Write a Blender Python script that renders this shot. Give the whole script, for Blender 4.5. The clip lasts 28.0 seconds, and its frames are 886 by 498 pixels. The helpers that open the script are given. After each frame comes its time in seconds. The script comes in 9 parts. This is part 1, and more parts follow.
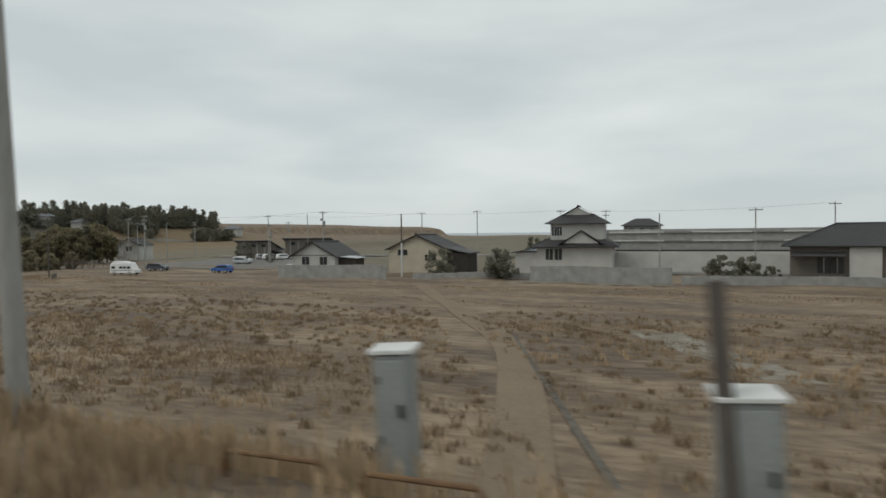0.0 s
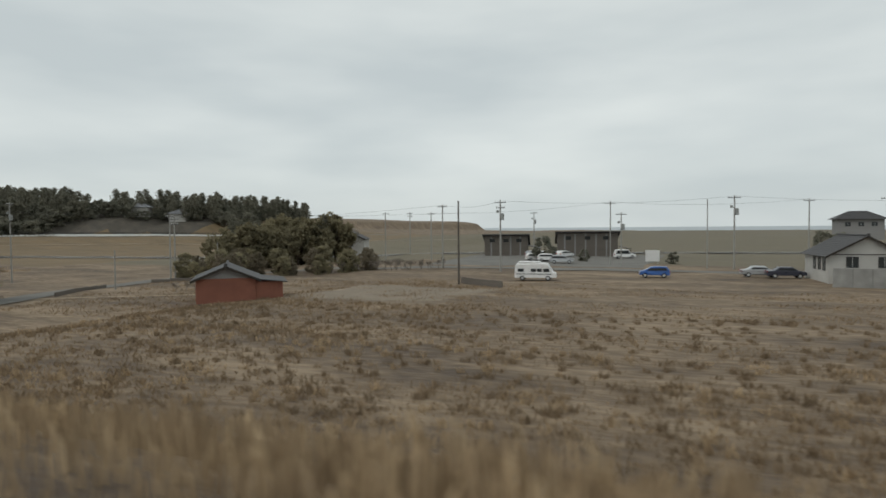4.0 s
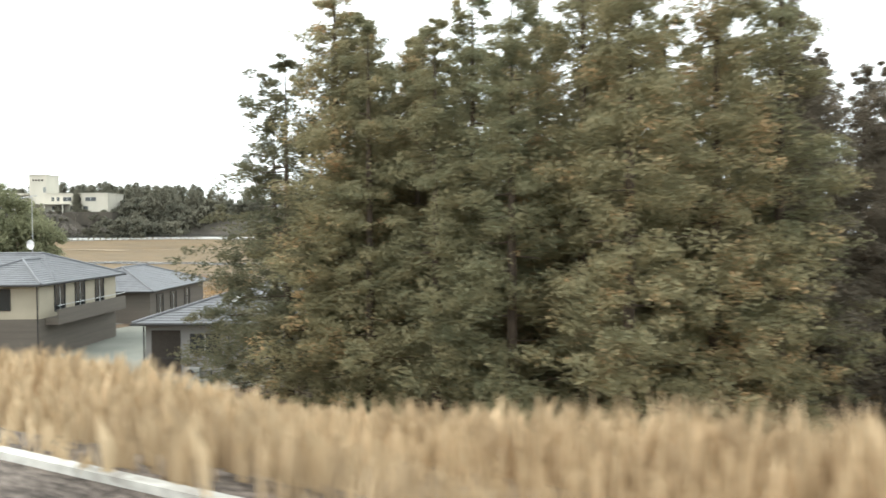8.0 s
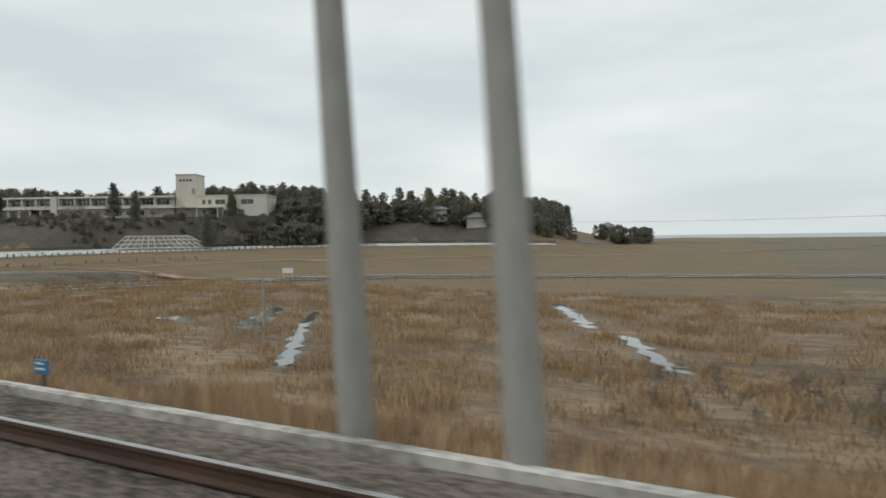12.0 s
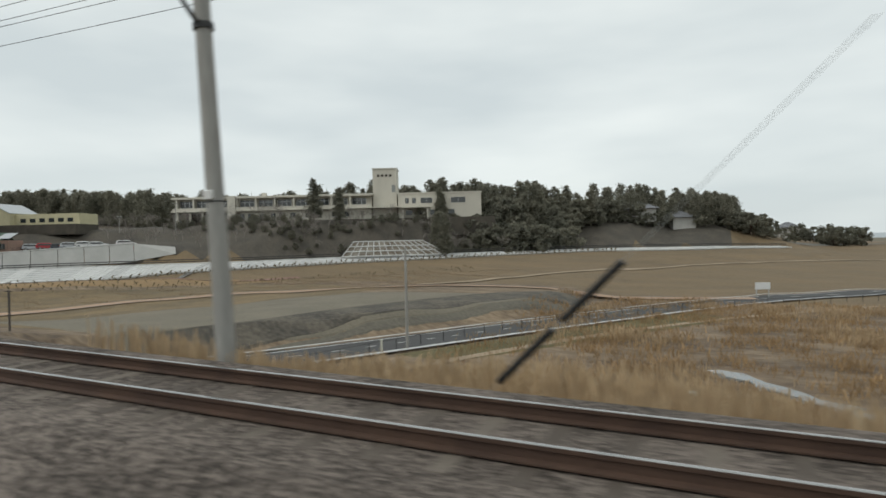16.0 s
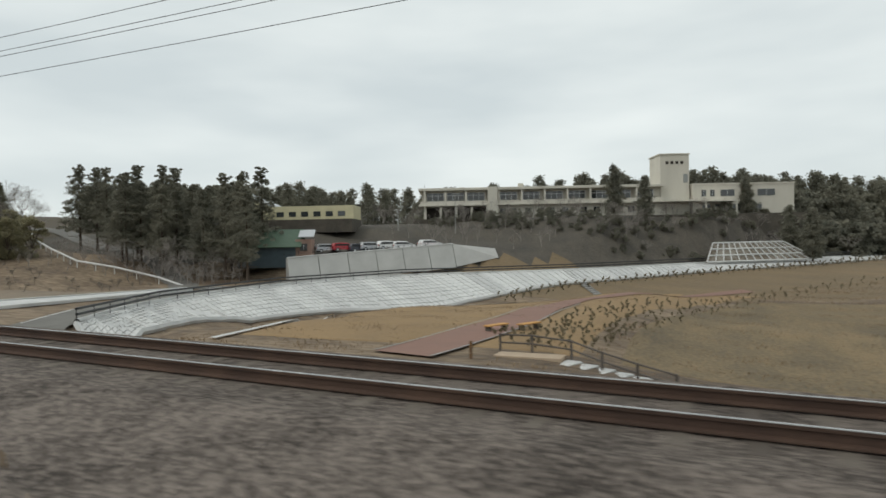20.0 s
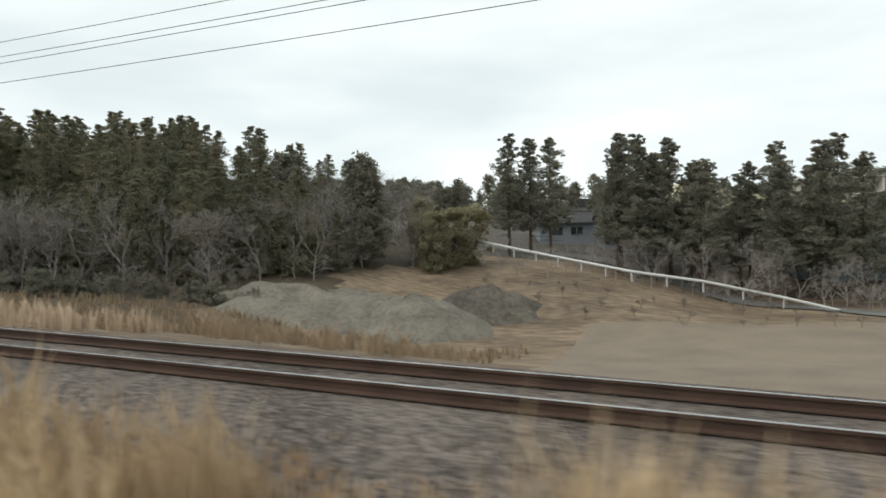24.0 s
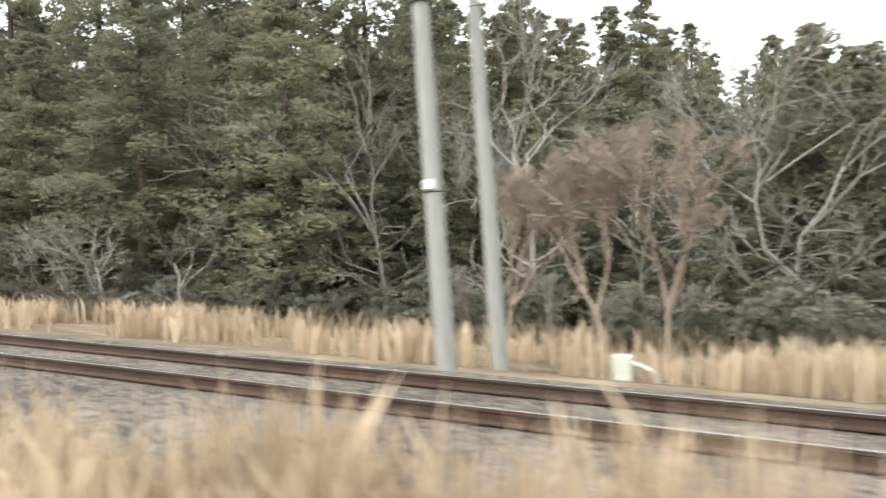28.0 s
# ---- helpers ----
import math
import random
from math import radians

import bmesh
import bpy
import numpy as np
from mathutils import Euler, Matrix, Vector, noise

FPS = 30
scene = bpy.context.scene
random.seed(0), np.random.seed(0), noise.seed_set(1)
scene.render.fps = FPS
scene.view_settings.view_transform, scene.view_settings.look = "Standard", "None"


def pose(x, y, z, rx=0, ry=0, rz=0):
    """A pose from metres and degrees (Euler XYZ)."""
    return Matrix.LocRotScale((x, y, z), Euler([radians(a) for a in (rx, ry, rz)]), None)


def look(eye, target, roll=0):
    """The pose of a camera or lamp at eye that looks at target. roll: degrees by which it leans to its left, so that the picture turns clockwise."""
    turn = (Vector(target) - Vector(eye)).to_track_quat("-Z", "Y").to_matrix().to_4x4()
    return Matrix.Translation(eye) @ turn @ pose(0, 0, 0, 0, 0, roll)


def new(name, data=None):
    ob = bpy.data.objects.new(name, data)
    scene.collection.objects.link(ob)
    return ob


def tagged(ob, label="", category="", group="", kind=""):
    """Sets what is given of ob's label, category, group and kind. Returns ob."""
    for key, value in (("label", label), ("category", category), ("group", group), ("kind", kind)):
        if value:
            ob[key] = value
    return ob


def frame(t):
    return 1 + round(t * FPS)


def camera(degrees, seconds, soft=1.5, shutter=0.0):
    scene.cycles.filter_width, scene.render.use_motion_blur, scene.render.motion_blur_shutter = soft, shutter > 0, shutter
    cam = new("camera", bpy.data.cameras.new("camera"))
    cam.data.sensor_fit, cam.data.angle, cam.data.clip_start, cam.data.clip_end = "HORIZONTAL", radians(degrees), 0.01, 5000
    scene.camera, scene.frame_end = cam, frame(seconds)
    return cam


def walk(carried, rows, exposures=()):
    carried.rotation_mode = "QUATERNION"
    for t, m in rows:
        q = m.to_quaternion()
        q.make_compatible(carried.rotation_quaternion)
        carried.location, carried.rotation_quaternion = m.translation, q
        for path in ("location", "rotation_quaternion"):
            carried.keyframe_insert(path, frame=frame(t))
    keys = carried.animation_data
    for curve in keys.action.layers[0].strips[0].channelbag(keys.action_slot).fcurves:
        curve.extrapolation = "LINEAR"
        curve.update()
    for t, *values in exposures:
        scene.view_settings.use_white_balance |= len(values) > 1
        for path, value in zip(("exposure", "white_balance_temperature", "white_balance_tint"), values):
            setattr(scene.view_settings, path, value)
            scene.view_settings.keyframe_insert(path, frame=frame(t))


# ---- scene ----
# ---- camera ----
LENS = 70.96
cam = camera(LENS, 28.0, soft=1.6, shutter=0.17)
RIDE = (
    (0.0, -0.00, 88.49, 0.65, 23.71),
    (0.5, -9.49, 88.51, 0.59, 23.57),
    (1.0, -18.98, 88.45, 0.64, 23.45),
    (1.5, -28.48, 88.34, 0.65, 23.36),
    (2.0, -37.99, 88.19, 0.70, 23.24),
    (2.5, -47.51, 88.07, 0.68, 23.09),
    (3.0, -57.02, 88.17, 0.64, 23.05),
    (3.5, -66.53, 87.97, 0.56, 23.06),
    (4.0, -76.04, 88.04, 0.46, 23.17),
    (4.5, -85.55, 88.11, 0.39, 23.28),
    (5.0, -95.06, 88.18, 0.34, 23.38),
    (5.5, -104.56, 88.25, 0.31, 23.49),
    (6.0, -114.07, 88.22, 0.24, 23.53),
    (6.5, -123.58, 88.19, 0.16, 23.63),
    (7.0, -133.09, 88.15, 0.21, 23.78),
    (7.5, -142.59, 88.28, 0.26, 23.85),
    (8.0, -152.10, 88.40, 0.31, 23.91),
    (8.5, -161.61, 88.50, 0.39, 24.10),
    (9.0, -171.11, 88.59, 0.33, 24.23),
    (9.5, -180.61, 88.72, 0.20, 24.24),
    (10.0, -190.11, 88.74, 0.17, 24.40),
    (10.5, -199.60, 88.74, 0.18, 24.40),
    (11.0, -209.11, 88.63, 0.34, 24.23),
    (11.5, -218.61, 88.66, 0.30, 24.06),
    (12.0, -228.13, 88.68, 0.28, 23.90),
    (12.5, -237.64, 88.71, 0.27, 23.71),
    (13.0, -247.16, 88.73, 0.26, 23.71),
    (13.5, -256.69, 88.75, 0.26, 23.70),
    (14.0, -266.22, 88.78, 0.29, 23.70),
    (14.5, -275.76, 88.80, 0.33, 23.70),
    (15.0, -285.32, 88.85, 0.40, 23.68),
    (15.5, -294.88, 88.86, 0.41, 23.72),
    (16.0, -304.47, 88.88, 0.40, 23.77),
    (16.5, -314.07, 88.90, 0.39, 23.74),
    (17.0, -323.70, 88.97, 0.26, 23.74),
    (17.5, -333.37, 89.06, 0.27, 23.72),
    (18.0, -343.07, 89.03, 0.24, 23.73),
    (18.5, -352.81, 89.04, 0.11, 23.76),
    (19.0, -362.60, 89.04, 0.05, 23.80),
    (19.5, -372.44, 89.02, 0.08, 23.57),
    (20.0, -382.33, 89.00, 0.18, 23.59),
    (20.5, -392.28, 88.95, 0.23, 23.57),
    (21.0, -402.27, 88.98, 0.25, 23.55),
    (21.5, -412.32, 89.01, 0.28, 23.52),
    (22.0, -422.43, 89.05, 0.34, 23.49),
    (22.5, -432.56, 89.08, 0.41, 23.47),
    (23.0, -442.72, 89.09, 0.37, 23.46),
    (23.5, -452.90, 89.07, 0.22, 23.45),
    (24.0, -463.09, 89.09, 0.17, 23.45),
    (24.5, -473.30, 89.09, 0.23, 23.48),
    (25.0, -483.54, 89.11, 0.29, 23.54),
    (25.5, -493.79, 89.19, 0.27, 23.63),
    (26.0, -504.07, 89.22, 0.22, 23.74),
    (26.5, -514.35, 89.18, 0.26, 23.84),
    (27.0, -524.65, 89.12, 0.26, 24.03),
    (27.5, -534.94, 89.02, 0.27, 24.15),
    (28.0, -545.24, 89.02, 0.26, 24.15),
)
def climb(x):
    """Height of the line at x: level at first, then a steady rise of 1.75 in a hundred."""
    u = np.clip((-np.asarray(x, float) - 150) / 140, 0, 1)
    return 0.0175 * (140 * (u ** 3 - u ** 4 / 2) + np.maximum(0, -np.asarray(x, float) - 290))


def nose_up(x):
    u = min(1.0, max(0.0, (-x - 150) / 140))
    return math.degrees(math.atan(0.0175 * u * u * (3 - 2 * u)))


walk(cam, [(t, Matrix.Translation((x, 0, float(climb(x)))) @ pose(0, 0, 0, 0, nose_up(x), 0) @ pose(0, 0, 0, rx, ry, rz)) for t, x, rx, ry, rz in RIDE],
     [(0, 0.0), (6.4, 0.0), (7.1, 0.5), (7.7, 1.6), (8.3, 1.6), (8.8, 0.56), (9.3, 0.36), (10.2, 0.24), (14, 0.22), (20, 0.22), (22.5, 0.45), (24, 0.56), (25, 0.76), (26, 1.1), (27, 1.46), (28, 2.0)])

# ---- world and sun ----
world = bpy.data.worlds.new("overcast_sky")
scene.world = world
world.use_nodes = True
wn, wl = world.node_tree.nodes, world.node_tree.links
wn.clear()
w_out = wn.new("ShaderNodeOutputWorld")
w_bg = wn.new("ShaderNodeBackground")
w_sky = wn.new("ShaderNodeTexSky")
w_sky.sky_type, w_sky.sun_disc = "NISHITA", False
w_sky.sun_elevation, w_sky.sun_rotation = radians(38), radians(150)
w_dim = wn.new("ShaderNodeVectorMath")
w_dim.operation = "SCALE"
w_dim.inputs["Scale"].default_value = 0.07
w_co = wn.new("ShaderNodeTexCoord")
w_map = wn.new("ShaderNodeMapping")
w_map.inputs["Scale"].default_value = (1.3, 1.3, 5.0)
w_noise = wn.new("ShaderNodeTexNoise")
w_noise.inputs["Scale"].default_value = 1.6
w_noise.inputs["Detail"].default_value = 4.0
w_noise.inputs["Roughness"].default_value = 0.45
w_ramp = wn.new("ShaderNodeValToRGB")
w_ramp.color_ramp.elements[0].position, w_ramp.color_ramp.elements[0].color = 0.36, (0.56, 0.617, 0.625, 1)
w_ramp.color_ramp.elements[1].position, w_ramp.color_ramp.elements[1].color = 0.66, (0.74, 0.787, 0.772, 1)
w_mix = wn.new("ShaderNodeMix")
w_mix.data_type = "RGBA"
w_mix.inputs["Factor"].default_value = 0.93
wl.new(w_co.outputs["Generated"], w_map.inputs["Vector"])
wl.new(w_map.outputs["Vector"], w_noise.inputs["Vector"])
wl.new(w_noise.outputs["Fac"], w_ramp.inputs["Fac"])
wl.new(w_sky.outputs["Color"], w_dim.inputs[0])
wl.new(w_dim.outputs["Vector"], w_mix.inputs["A"])
wl.new(w_ramp.outputs["Color"], w_mix.inputs["B"])
wl.new(w_mix.outputs["Result"], w_bg.inputs["Color"])
w_bg.inputs["Strength"].default_value = 1.0
wl.new(w_bg.outputs["Background"], w_out.inputs["Surface"])

sun_data = bpy.data.lights.new("sun", "SUN")
sun_data.energy, sun_data.angle, sun_data.color = 0.9, radians(25), (1.0, 0.96, 0.9)
sun = new("sun", sun_data)
sun.matrix_world = look((-42, -48, 78), (0, 0, 0))

# ---- materials ----
MATS = {}


def mat(name, base, second=None, rough=0.85, metal=0.0, fine=20.0, coarse=1.5, bump=0.3, contrast=0.5, rand=0.0, spec=0.3, stretch=(1, 1, 1), third=None):
    """A surface of two colours mixed by grain at two scales, with a fine relief."""
    if name in MATS:
        return MATS[name]
    m = bpy.data.materials.new(name)
    m.use_nodes = True
    n, l = m.node_tree.nodes, m.node_tree.links
    b = n["Principled BSDF"]
    b.inputs["Metallic"].default_value = metal
    b.inputs["Specular IOR Level"].default_value = spec
    co = n.new("ShaderNodeTexCoord")
    mp = n.new("ShaderNodeMapping")
    mp.inputs["Scale"].default_value = stretch
    l.new(co.outputs["Object"], mp.inputs["Vector"])
    n1, n2 = n.new("ShaderNodeTexNoise"), n.new("ShaderNodeTexNoise")
    n1.inputs["Scale"].default_value, n2.inputs["Scale"].default_value = fine, coarse
    n1.inputs["Detail"].default_value, n2.inputs["Detail"].default_value = 3.0, 5.0
    l.new(mp.outputs["Vector"], n1.inputs["Vector"])
    l.new(mp.outputs["Vector"], n2.inputs["Vector"])
    add = n.new("ShaderNodeMath")
    add.operation = "MULTIPLY_ADD"
    l.new(n1.outputs["Fac"], add.inputs[0])
    add.inputs[1].default_value = 0.45
    sc = n.new("ShaderNodeMath")
    sc.operation = "MULTIPLY"
    sc.inputs[1].default_value = 0.55
    l.new(n2.outputs["Fac"], sc.inputs[0])
    l.new(sc.outputs[0], add.inputs[2])
    last = add.outputs[0]
    if rand > 0:
        oi = n.new("ShaderNodeObjectInfo")
        rm = n.new("ShaderNodeMath")
        rm.operation = "MULTIPLY_ADD"
        rm.inputs[1].default_value = rand
        l.new(oi.outputs["Random"], rm.inputs[0])
        l.new(last, rm.inputs[2])
        sb = n.new("ShaderNodeMath")
        sb.operation = "SUBTRACT"
        sb.inputs[1].default_value = rand / 2
        l.new(rm.outputs[0], sb.inputs[0])
        last = sb.outputs[0]
    rp = n.new("ShaderNodeValToRGB")
    e = rp.color_ramp.elements
    second = second or tuple(c * 0.7 for c in base)
    w = 0.28 * (1 - contrast) + 0.04
    e[0].position, e[0].color = 0.5 - w, (*second, 1)
    e[1].position, e[1].color = 0.5 + w, (*base, 1)
    if third:
        x = e.new(0.5)
        x.color = (*third, 1)
    l.new(last, rp.inputs["Fac"])
    l.new(rp.outputs["Color"], b.inputs["Base Color"])
    rr = n.new("ShaderNodeMapRange")
    rr.inputs["To Min"].default_value, rr.inputs["To Max"].default_value = max(0.02, rough - 0.12), min(1.0, rough + 0.1)
    l.new(n2.outputs["Fac"], rr.inputs["Value"])
    l.new(rr.outputs["Result"], b.inputs["Roughness"])
    if bump > 0:
        bp = n.new("ShaderNodeBump")
        bp.inputs["Strength"].default_value = bump
        bp.inputs["Distance"].default_value = 0.4 / fine
        l.new(n1.outputs["Fac"], bp.inputs["Height"])
        l.new(bp.outputs["Normal"], b.inputs["Normal"])
    MATS[name] = m
    return m


def leaf_mat(name, base, second, trans=0.25, third=None, blot=0.45, leafy=0.35):
    """Foliage that varies from clump to clump and lets some light through."""
    m = bpy.data.materials.new(name)
    m.use_nodes = True
    n, l = m.node_tree.nodes, m.node_tree.links
    b = n["Principled BSDF"]
    b.inputs["Roughness"].default_value = 0.75
    b.inputs["Specular IOR Level"].default_value = 0.2
    geo = n.new("ShaderNodeNewGeometry")
    oi = n.new("ShaderNodeObjectInfo")
    co = n.new("ShaderNodeTexCoord")
    nz = n.new("ShaderNodeTexNoise")
    nz.inputs["Scale"].default_value = blot
    l.new(co.outputs["Object"], nz.inputs["Vector"])
    a = n.new("ShaderNodeMath")
    a.operation = "MULTIPLY_ADD"
    a.inputs[1].default_value = leafy
    l.new(geo.outputs["Random Per Island"], a.inputs[0])
    l.new(nz.outputs["Fac"], a.inputs[2])
    c = n.new("ShaderNodeMath")
    c.operation = "MULTIPLY_ADD"
    c.inputs[1].default_value = 0.3
    l.new(oi.outputs["Random"], c.inputs[0])
    l.new(a.outputs[0], c.inputs[2])
    rp = n.new("ShaderNodeValToRGB")
    e = rp.color_ramp.elements
    e[0].position, e[0].color = 0.45, (*second, 1)
    e[1].position, e[1].color = 1.1, (*base, 1)
    if third:
        x = e.new(0.95)
        x.color = (*third, 1)
    l.new(c.outputs[0], rp.inputs["Fac"])
    l.new(rp.outputs["Color"], b.inputs["Base Color"])
    if trans > 0:
        tr = n.new("ShaderNodeBsdfTranslucent")
        mx = n.new("ShaderNodeMixShader")
        mx.inputs[0].default_value = trans
        l.new(rp.outputs["Color"], tr.inputs["Color"])
        l.new(b.outputs["BSDF"], mx.inputs[1])
        l.new(tr.outputs["BSDF"], mx.inputs[2])
        l.new(mx.outputs[0], n["Material Output"].inputs["Surface"])
    MATS[name] = m
    return m


def glass_mat(name, tint, rough=0.08):
    m = bpy.data.materials.new(name)
    m.use_nodes = True
    b = m.node_tree.nodes["Principled BSDF"]
    b.inputs["Base Color"].default_value = (*tint, 1)
    b.inputs["Roughness"].default_value = rough
    b.inputs["Specular IOR Level"].default_value = 0.7
    MATS[name] = m
    return m


def stone_mat(name, light, dark, scale):
    """Crushed stone: each stone its own tone, with dark gaps and relief."""
    m = bpy.data.materials.new(name)
    m.use_nodes = True
    n, l = m.node_tree.nodes, m.node_tree.links
    b = n["Principled BSDF"]
    b.inputs["Roughness"].default_value = 0.9
    b.inputs["Specular IOR Level"].default_value = 0.2
    co = n.new("ShaderNodeTexCoord")
    vo = n.new("ShaderNodeTexVoronoi")
    vo.inputs["Scale"].default_value = scale
    vo.inputs["Randomness"].default_value = 1.0
    nz = n.new("ShaderNodeTexNoise")
    nz.inputs["Scale"].default_value = 0.8
    nz.inputs["Detail"].default_value = 6.0
    l.new(co.outputs["Object"], vo.inputs["Vector"])
    l.new(co.outputs["Object"], nz.inputs["Vector"])
    sp = n.new("ShaderNodeSeparateColor")
    l.new(vo.outputs["Color"], sp.inputs["Color"])
    a = n.new("ShaderNodeMath")
    a.operation = "MULTIPLY_ADD"
    a.inputs[1].default_value = 0.6
    l.new(sp.outputs["Red"], a.inputs[0])
    l.new(nz.outputs["Fac"], a.inputs[2])
    d = n.new("ShaderNodeMath")
    d.operation = "MULTIPLY_ADD"
    d.inputs[1].default_value = -0.45
    l.new(vo.outputs["Distance"], d.inputs[0])
    l.new(a.outputs[0], d.inputs[2])
    rp = n.new("ShaderNodeValToRGB")
    e = rp.color_ramp.elements
    e[0].position, e[0].color = 0.25, (*dark, 1)
    e[1].position, e[1].color = 0.95, (*light, 1)
    l.new(d.outputs[0], rp.inputs["Fac"])
    l.new(rp.outputs["Color"], b.inputs["Base Color"])
    bp = n.new("ShaderNodeBump")
    bp.invert = True
    bp.inputs["Strength"].default_value = 0.9
    bp.inputs["Distance"].default_value = 0.03
    l.new(vo.outputs["Distance"], bp.inputs["Height"])
    l.new(bp.outputs["Normal"], b.inputs["Normal"])
    MATS[name] = m
    return m


SOIL = mat("dry_field", (0.27, 0.205, 0.138), (0.085, 0.062, 0.044), fine=1.8, coarse=0.2, bump=1.0, contrast=0.66, third=(0.165, 0.121, 0.08), stretch=(0.42, 1.05, 1))
GRAVEL = mat("gravel_ground", (0.26, 0.21, 0.155), (0.155, 0.125, 0.092), fine=9, coarse=0.3, bump=0.6)
BALLAST = stone_mat("ballast_stone", (0.212, 0.178, 0.153), (0.047, 0.039, 0.033), 19.0)
STEEL = mat("rail_steel_rust", (0.10, 0.06, 0.042), (0.045, 0.028, 0.022), rough=0.7, metal=0.2, fine=30, coarse=2)
SHINE = mat("rail_head", (0.45, 0.44, 0.43), (0.3, 0.29, 0.28), rough=0.25, metal=0.9, fine=40, coarse=2)
CONC = mat("concrete", (0.36, 0.355, 0.335), (0.19, 0.187, 0.178), fine=25, coarse=0.8, bump=0.25)
CONC_W = mat("white_concrete", (0.62, 0.62, 0.60), (0.42, 0.42, 0.41), fine=20, coarse=0.5, bump=0.3)
SLEEPER = mat("sleeper_concrete", (0.17, 0.145, 0.12), (0.085, 0.07, 0.058), fine=20, coarse=2, rand=0.4)
ASPHALT = mat("asphalt", (0.085, 0.085, 0.085), (0.05, 0.05, 0.05), fine=30, coarse=0.4, bump=0.3)
ASPH_OLD = mat("old_asphalt", (0.195, 0.188, 0.17), (0.12, 0.115, 0.104), rough=0.95, fine=25, coarse=0.35, bump=0.4)
PAINT_W = mat("road_paint", (0.7, 0.7, 0.68), (0.5, 0.5, 0.48), fine=30, coarse=2, bump=0.1)
POLE = mat("pole_concrete", (0.36, 0.355, 0.33), (0.24, 0.235, 0.22), fine=12, coarse=0.7, bump=0.15, stretch=(1, 1, 0.2))
WOODPOLE = mat("weathered_pole", (0.13, 0.115, 0.10), (0.065, 0.055, 0.048), fine=18, coarse=1, stretch=(1, 1, 0.1))
BARK = mat("bark", (0.12, 0.09, 0.065), (0.05, 0.038, 0.03), fine=12, coarse=1.5, bump=0.8, stretch=(1, 1, 0.2))
BARE = mat("bare_branch", (0.31, 0.28, 0.25), (0.19, 0.17, 0.15), fine=10, coarse=1, bump=0.2)
CEDAR = leaf_mat("cedar_foliage", (0.48, 0.34, 0.19), (0.20, 0.208, 0.13), trans=0.45, third=(0.335, 0.292, 0.17), blot=1.1, leafy=0.22)
# darker, browner copy of the cedar foliage with the wood's sunless side painted in
CEDAR_SHADE = leaf_mat("shaded_brown_cedar_foliage", (0.30, 0.24, 0.175), (0.165, 0.145, 0.112), trans=0.42, third=(0.225, 0.19, 0.145), blot=1.1, leafy=0.22)
CEDAR_D = leaf_mat("dark_cedar_foliage", (0.25, 0.24, 0.185), (0.15, 0.153, 0.122), trans=0.48)
FORESTG = leaf_mat("forest_foliage", (0.32, 0.28, 0.185), (0.17, 0.17, 0.12), trans=0.5, third=(0.235, 0.224, 0.15), blot=0.7, leafy=0.25)
TWIGB = mat("brown_twig", (0.235, 0.205, 0.172), (0.135, 0.116, 0.097), fine=10, coarse=1, bump=0.1)
BROAD = leaf_mat("evergreen_foliage", (0.29, 0.29, 0.175), (0.15, 0.17, 0.11), trans=0.48)
BAMBOO = leaf_mat("bamboo_foliage", (0.265, 0.232, 0.142), (0.14, 0.128, 0.084), trans=0.45)
BUSHG = leaf_mat("yellow_green_foliage", (0.34, 0.31, 0.14), (0.16, 0.15, 0.07), trans=0.4)
STRAW = leaf_mat("dry_grass", (0.66, 0.51, 0.33), (0.33, 0.24, 0.15), trans=0.3, third=(0.53, 0.40, 0.25))
STRAW_R = leaf_mat("rusty_grass", (0.58, 0.41, 0.25), (0.27, 0.19, 0.12), trans=0.28, third=(0.44, 0.305, 0.185))
STRAW_M = leaf_mat("tawny_grass", (0.50, 0.375, 0.235), (0.25, 0.185, 0.12), trans=0.25, third=(0.38, 0.28, 0.175))
STRAW_W = leaf_mat("orange_tawny_grass", (0.52, 0.35, 0.185), (0.24, 0.165, 0.095), trans=0.25, third=(0.38, 0.255, 0.135))
STRAW_P = leaf_mat("pinkish_grass", (0.64, 0.50, 0.36), (0.38, 0.292, 0.212), trans=0.28, third=(0.51, 0.395, 0.28))
STRAW_D = leaf_mat("dull_grass", (0.33, 0.245, 0.157), (0.18, 0.134, 0.087), trans=0.25, third=(0.265, 0.194, 0.124))
FLOOR = mat("forest_floor", (0.10, 0.078, 0.05), (0.05, 0.04, 0.028), fine=5, coarse=0.5, bump=0.7)
LEVEE = mat("levee_grass", (0.21, 0.15, 0.086), (0.122, 0.092, 0.055), fine=2.5, coarse=0.14, bump=0.8, stretch=(0.5, 1.4, 1))
FARF = mat("far_field", (0.178, 0.15, 0.10), (0.105, 0.092, 0.063), fine=1.0, coarse=0.08, bump=0.5, stretch=(0.3, 1.6, 1))
SCRUB = mat("scrubby_bank", (0.11, 0.096, 0.076), (0.05, 0.045, 0.038), fine=3, coarse=0.3, bump=0.9)
TILE = mat("roof_tile_grey", (0.215, 0.222, 0.235), (0.135, 0.138, 0.147), rough=0.55, fine=8, coarse=1, bump=0.3)
TILE_D = mat("roof_tile_dark", (0.075, 0.072, 0.072), (0.04, 0.039, 0.04), rough=0.6, fine=8, coarse=1, bump=0.3)
METAL_W = mat("pale_metal_roof", (0.50, 0.52, 0.53), (0.38, 0.40, 0.41), rough=0.4, fine=10, coarse=0.6, bump=0.1)
CREAM = mat("cream_render", (0.50, 0.45, 0.35), (0.38, 0.34, 0.265), fine=30, coarse=0.6, bump=0.2)
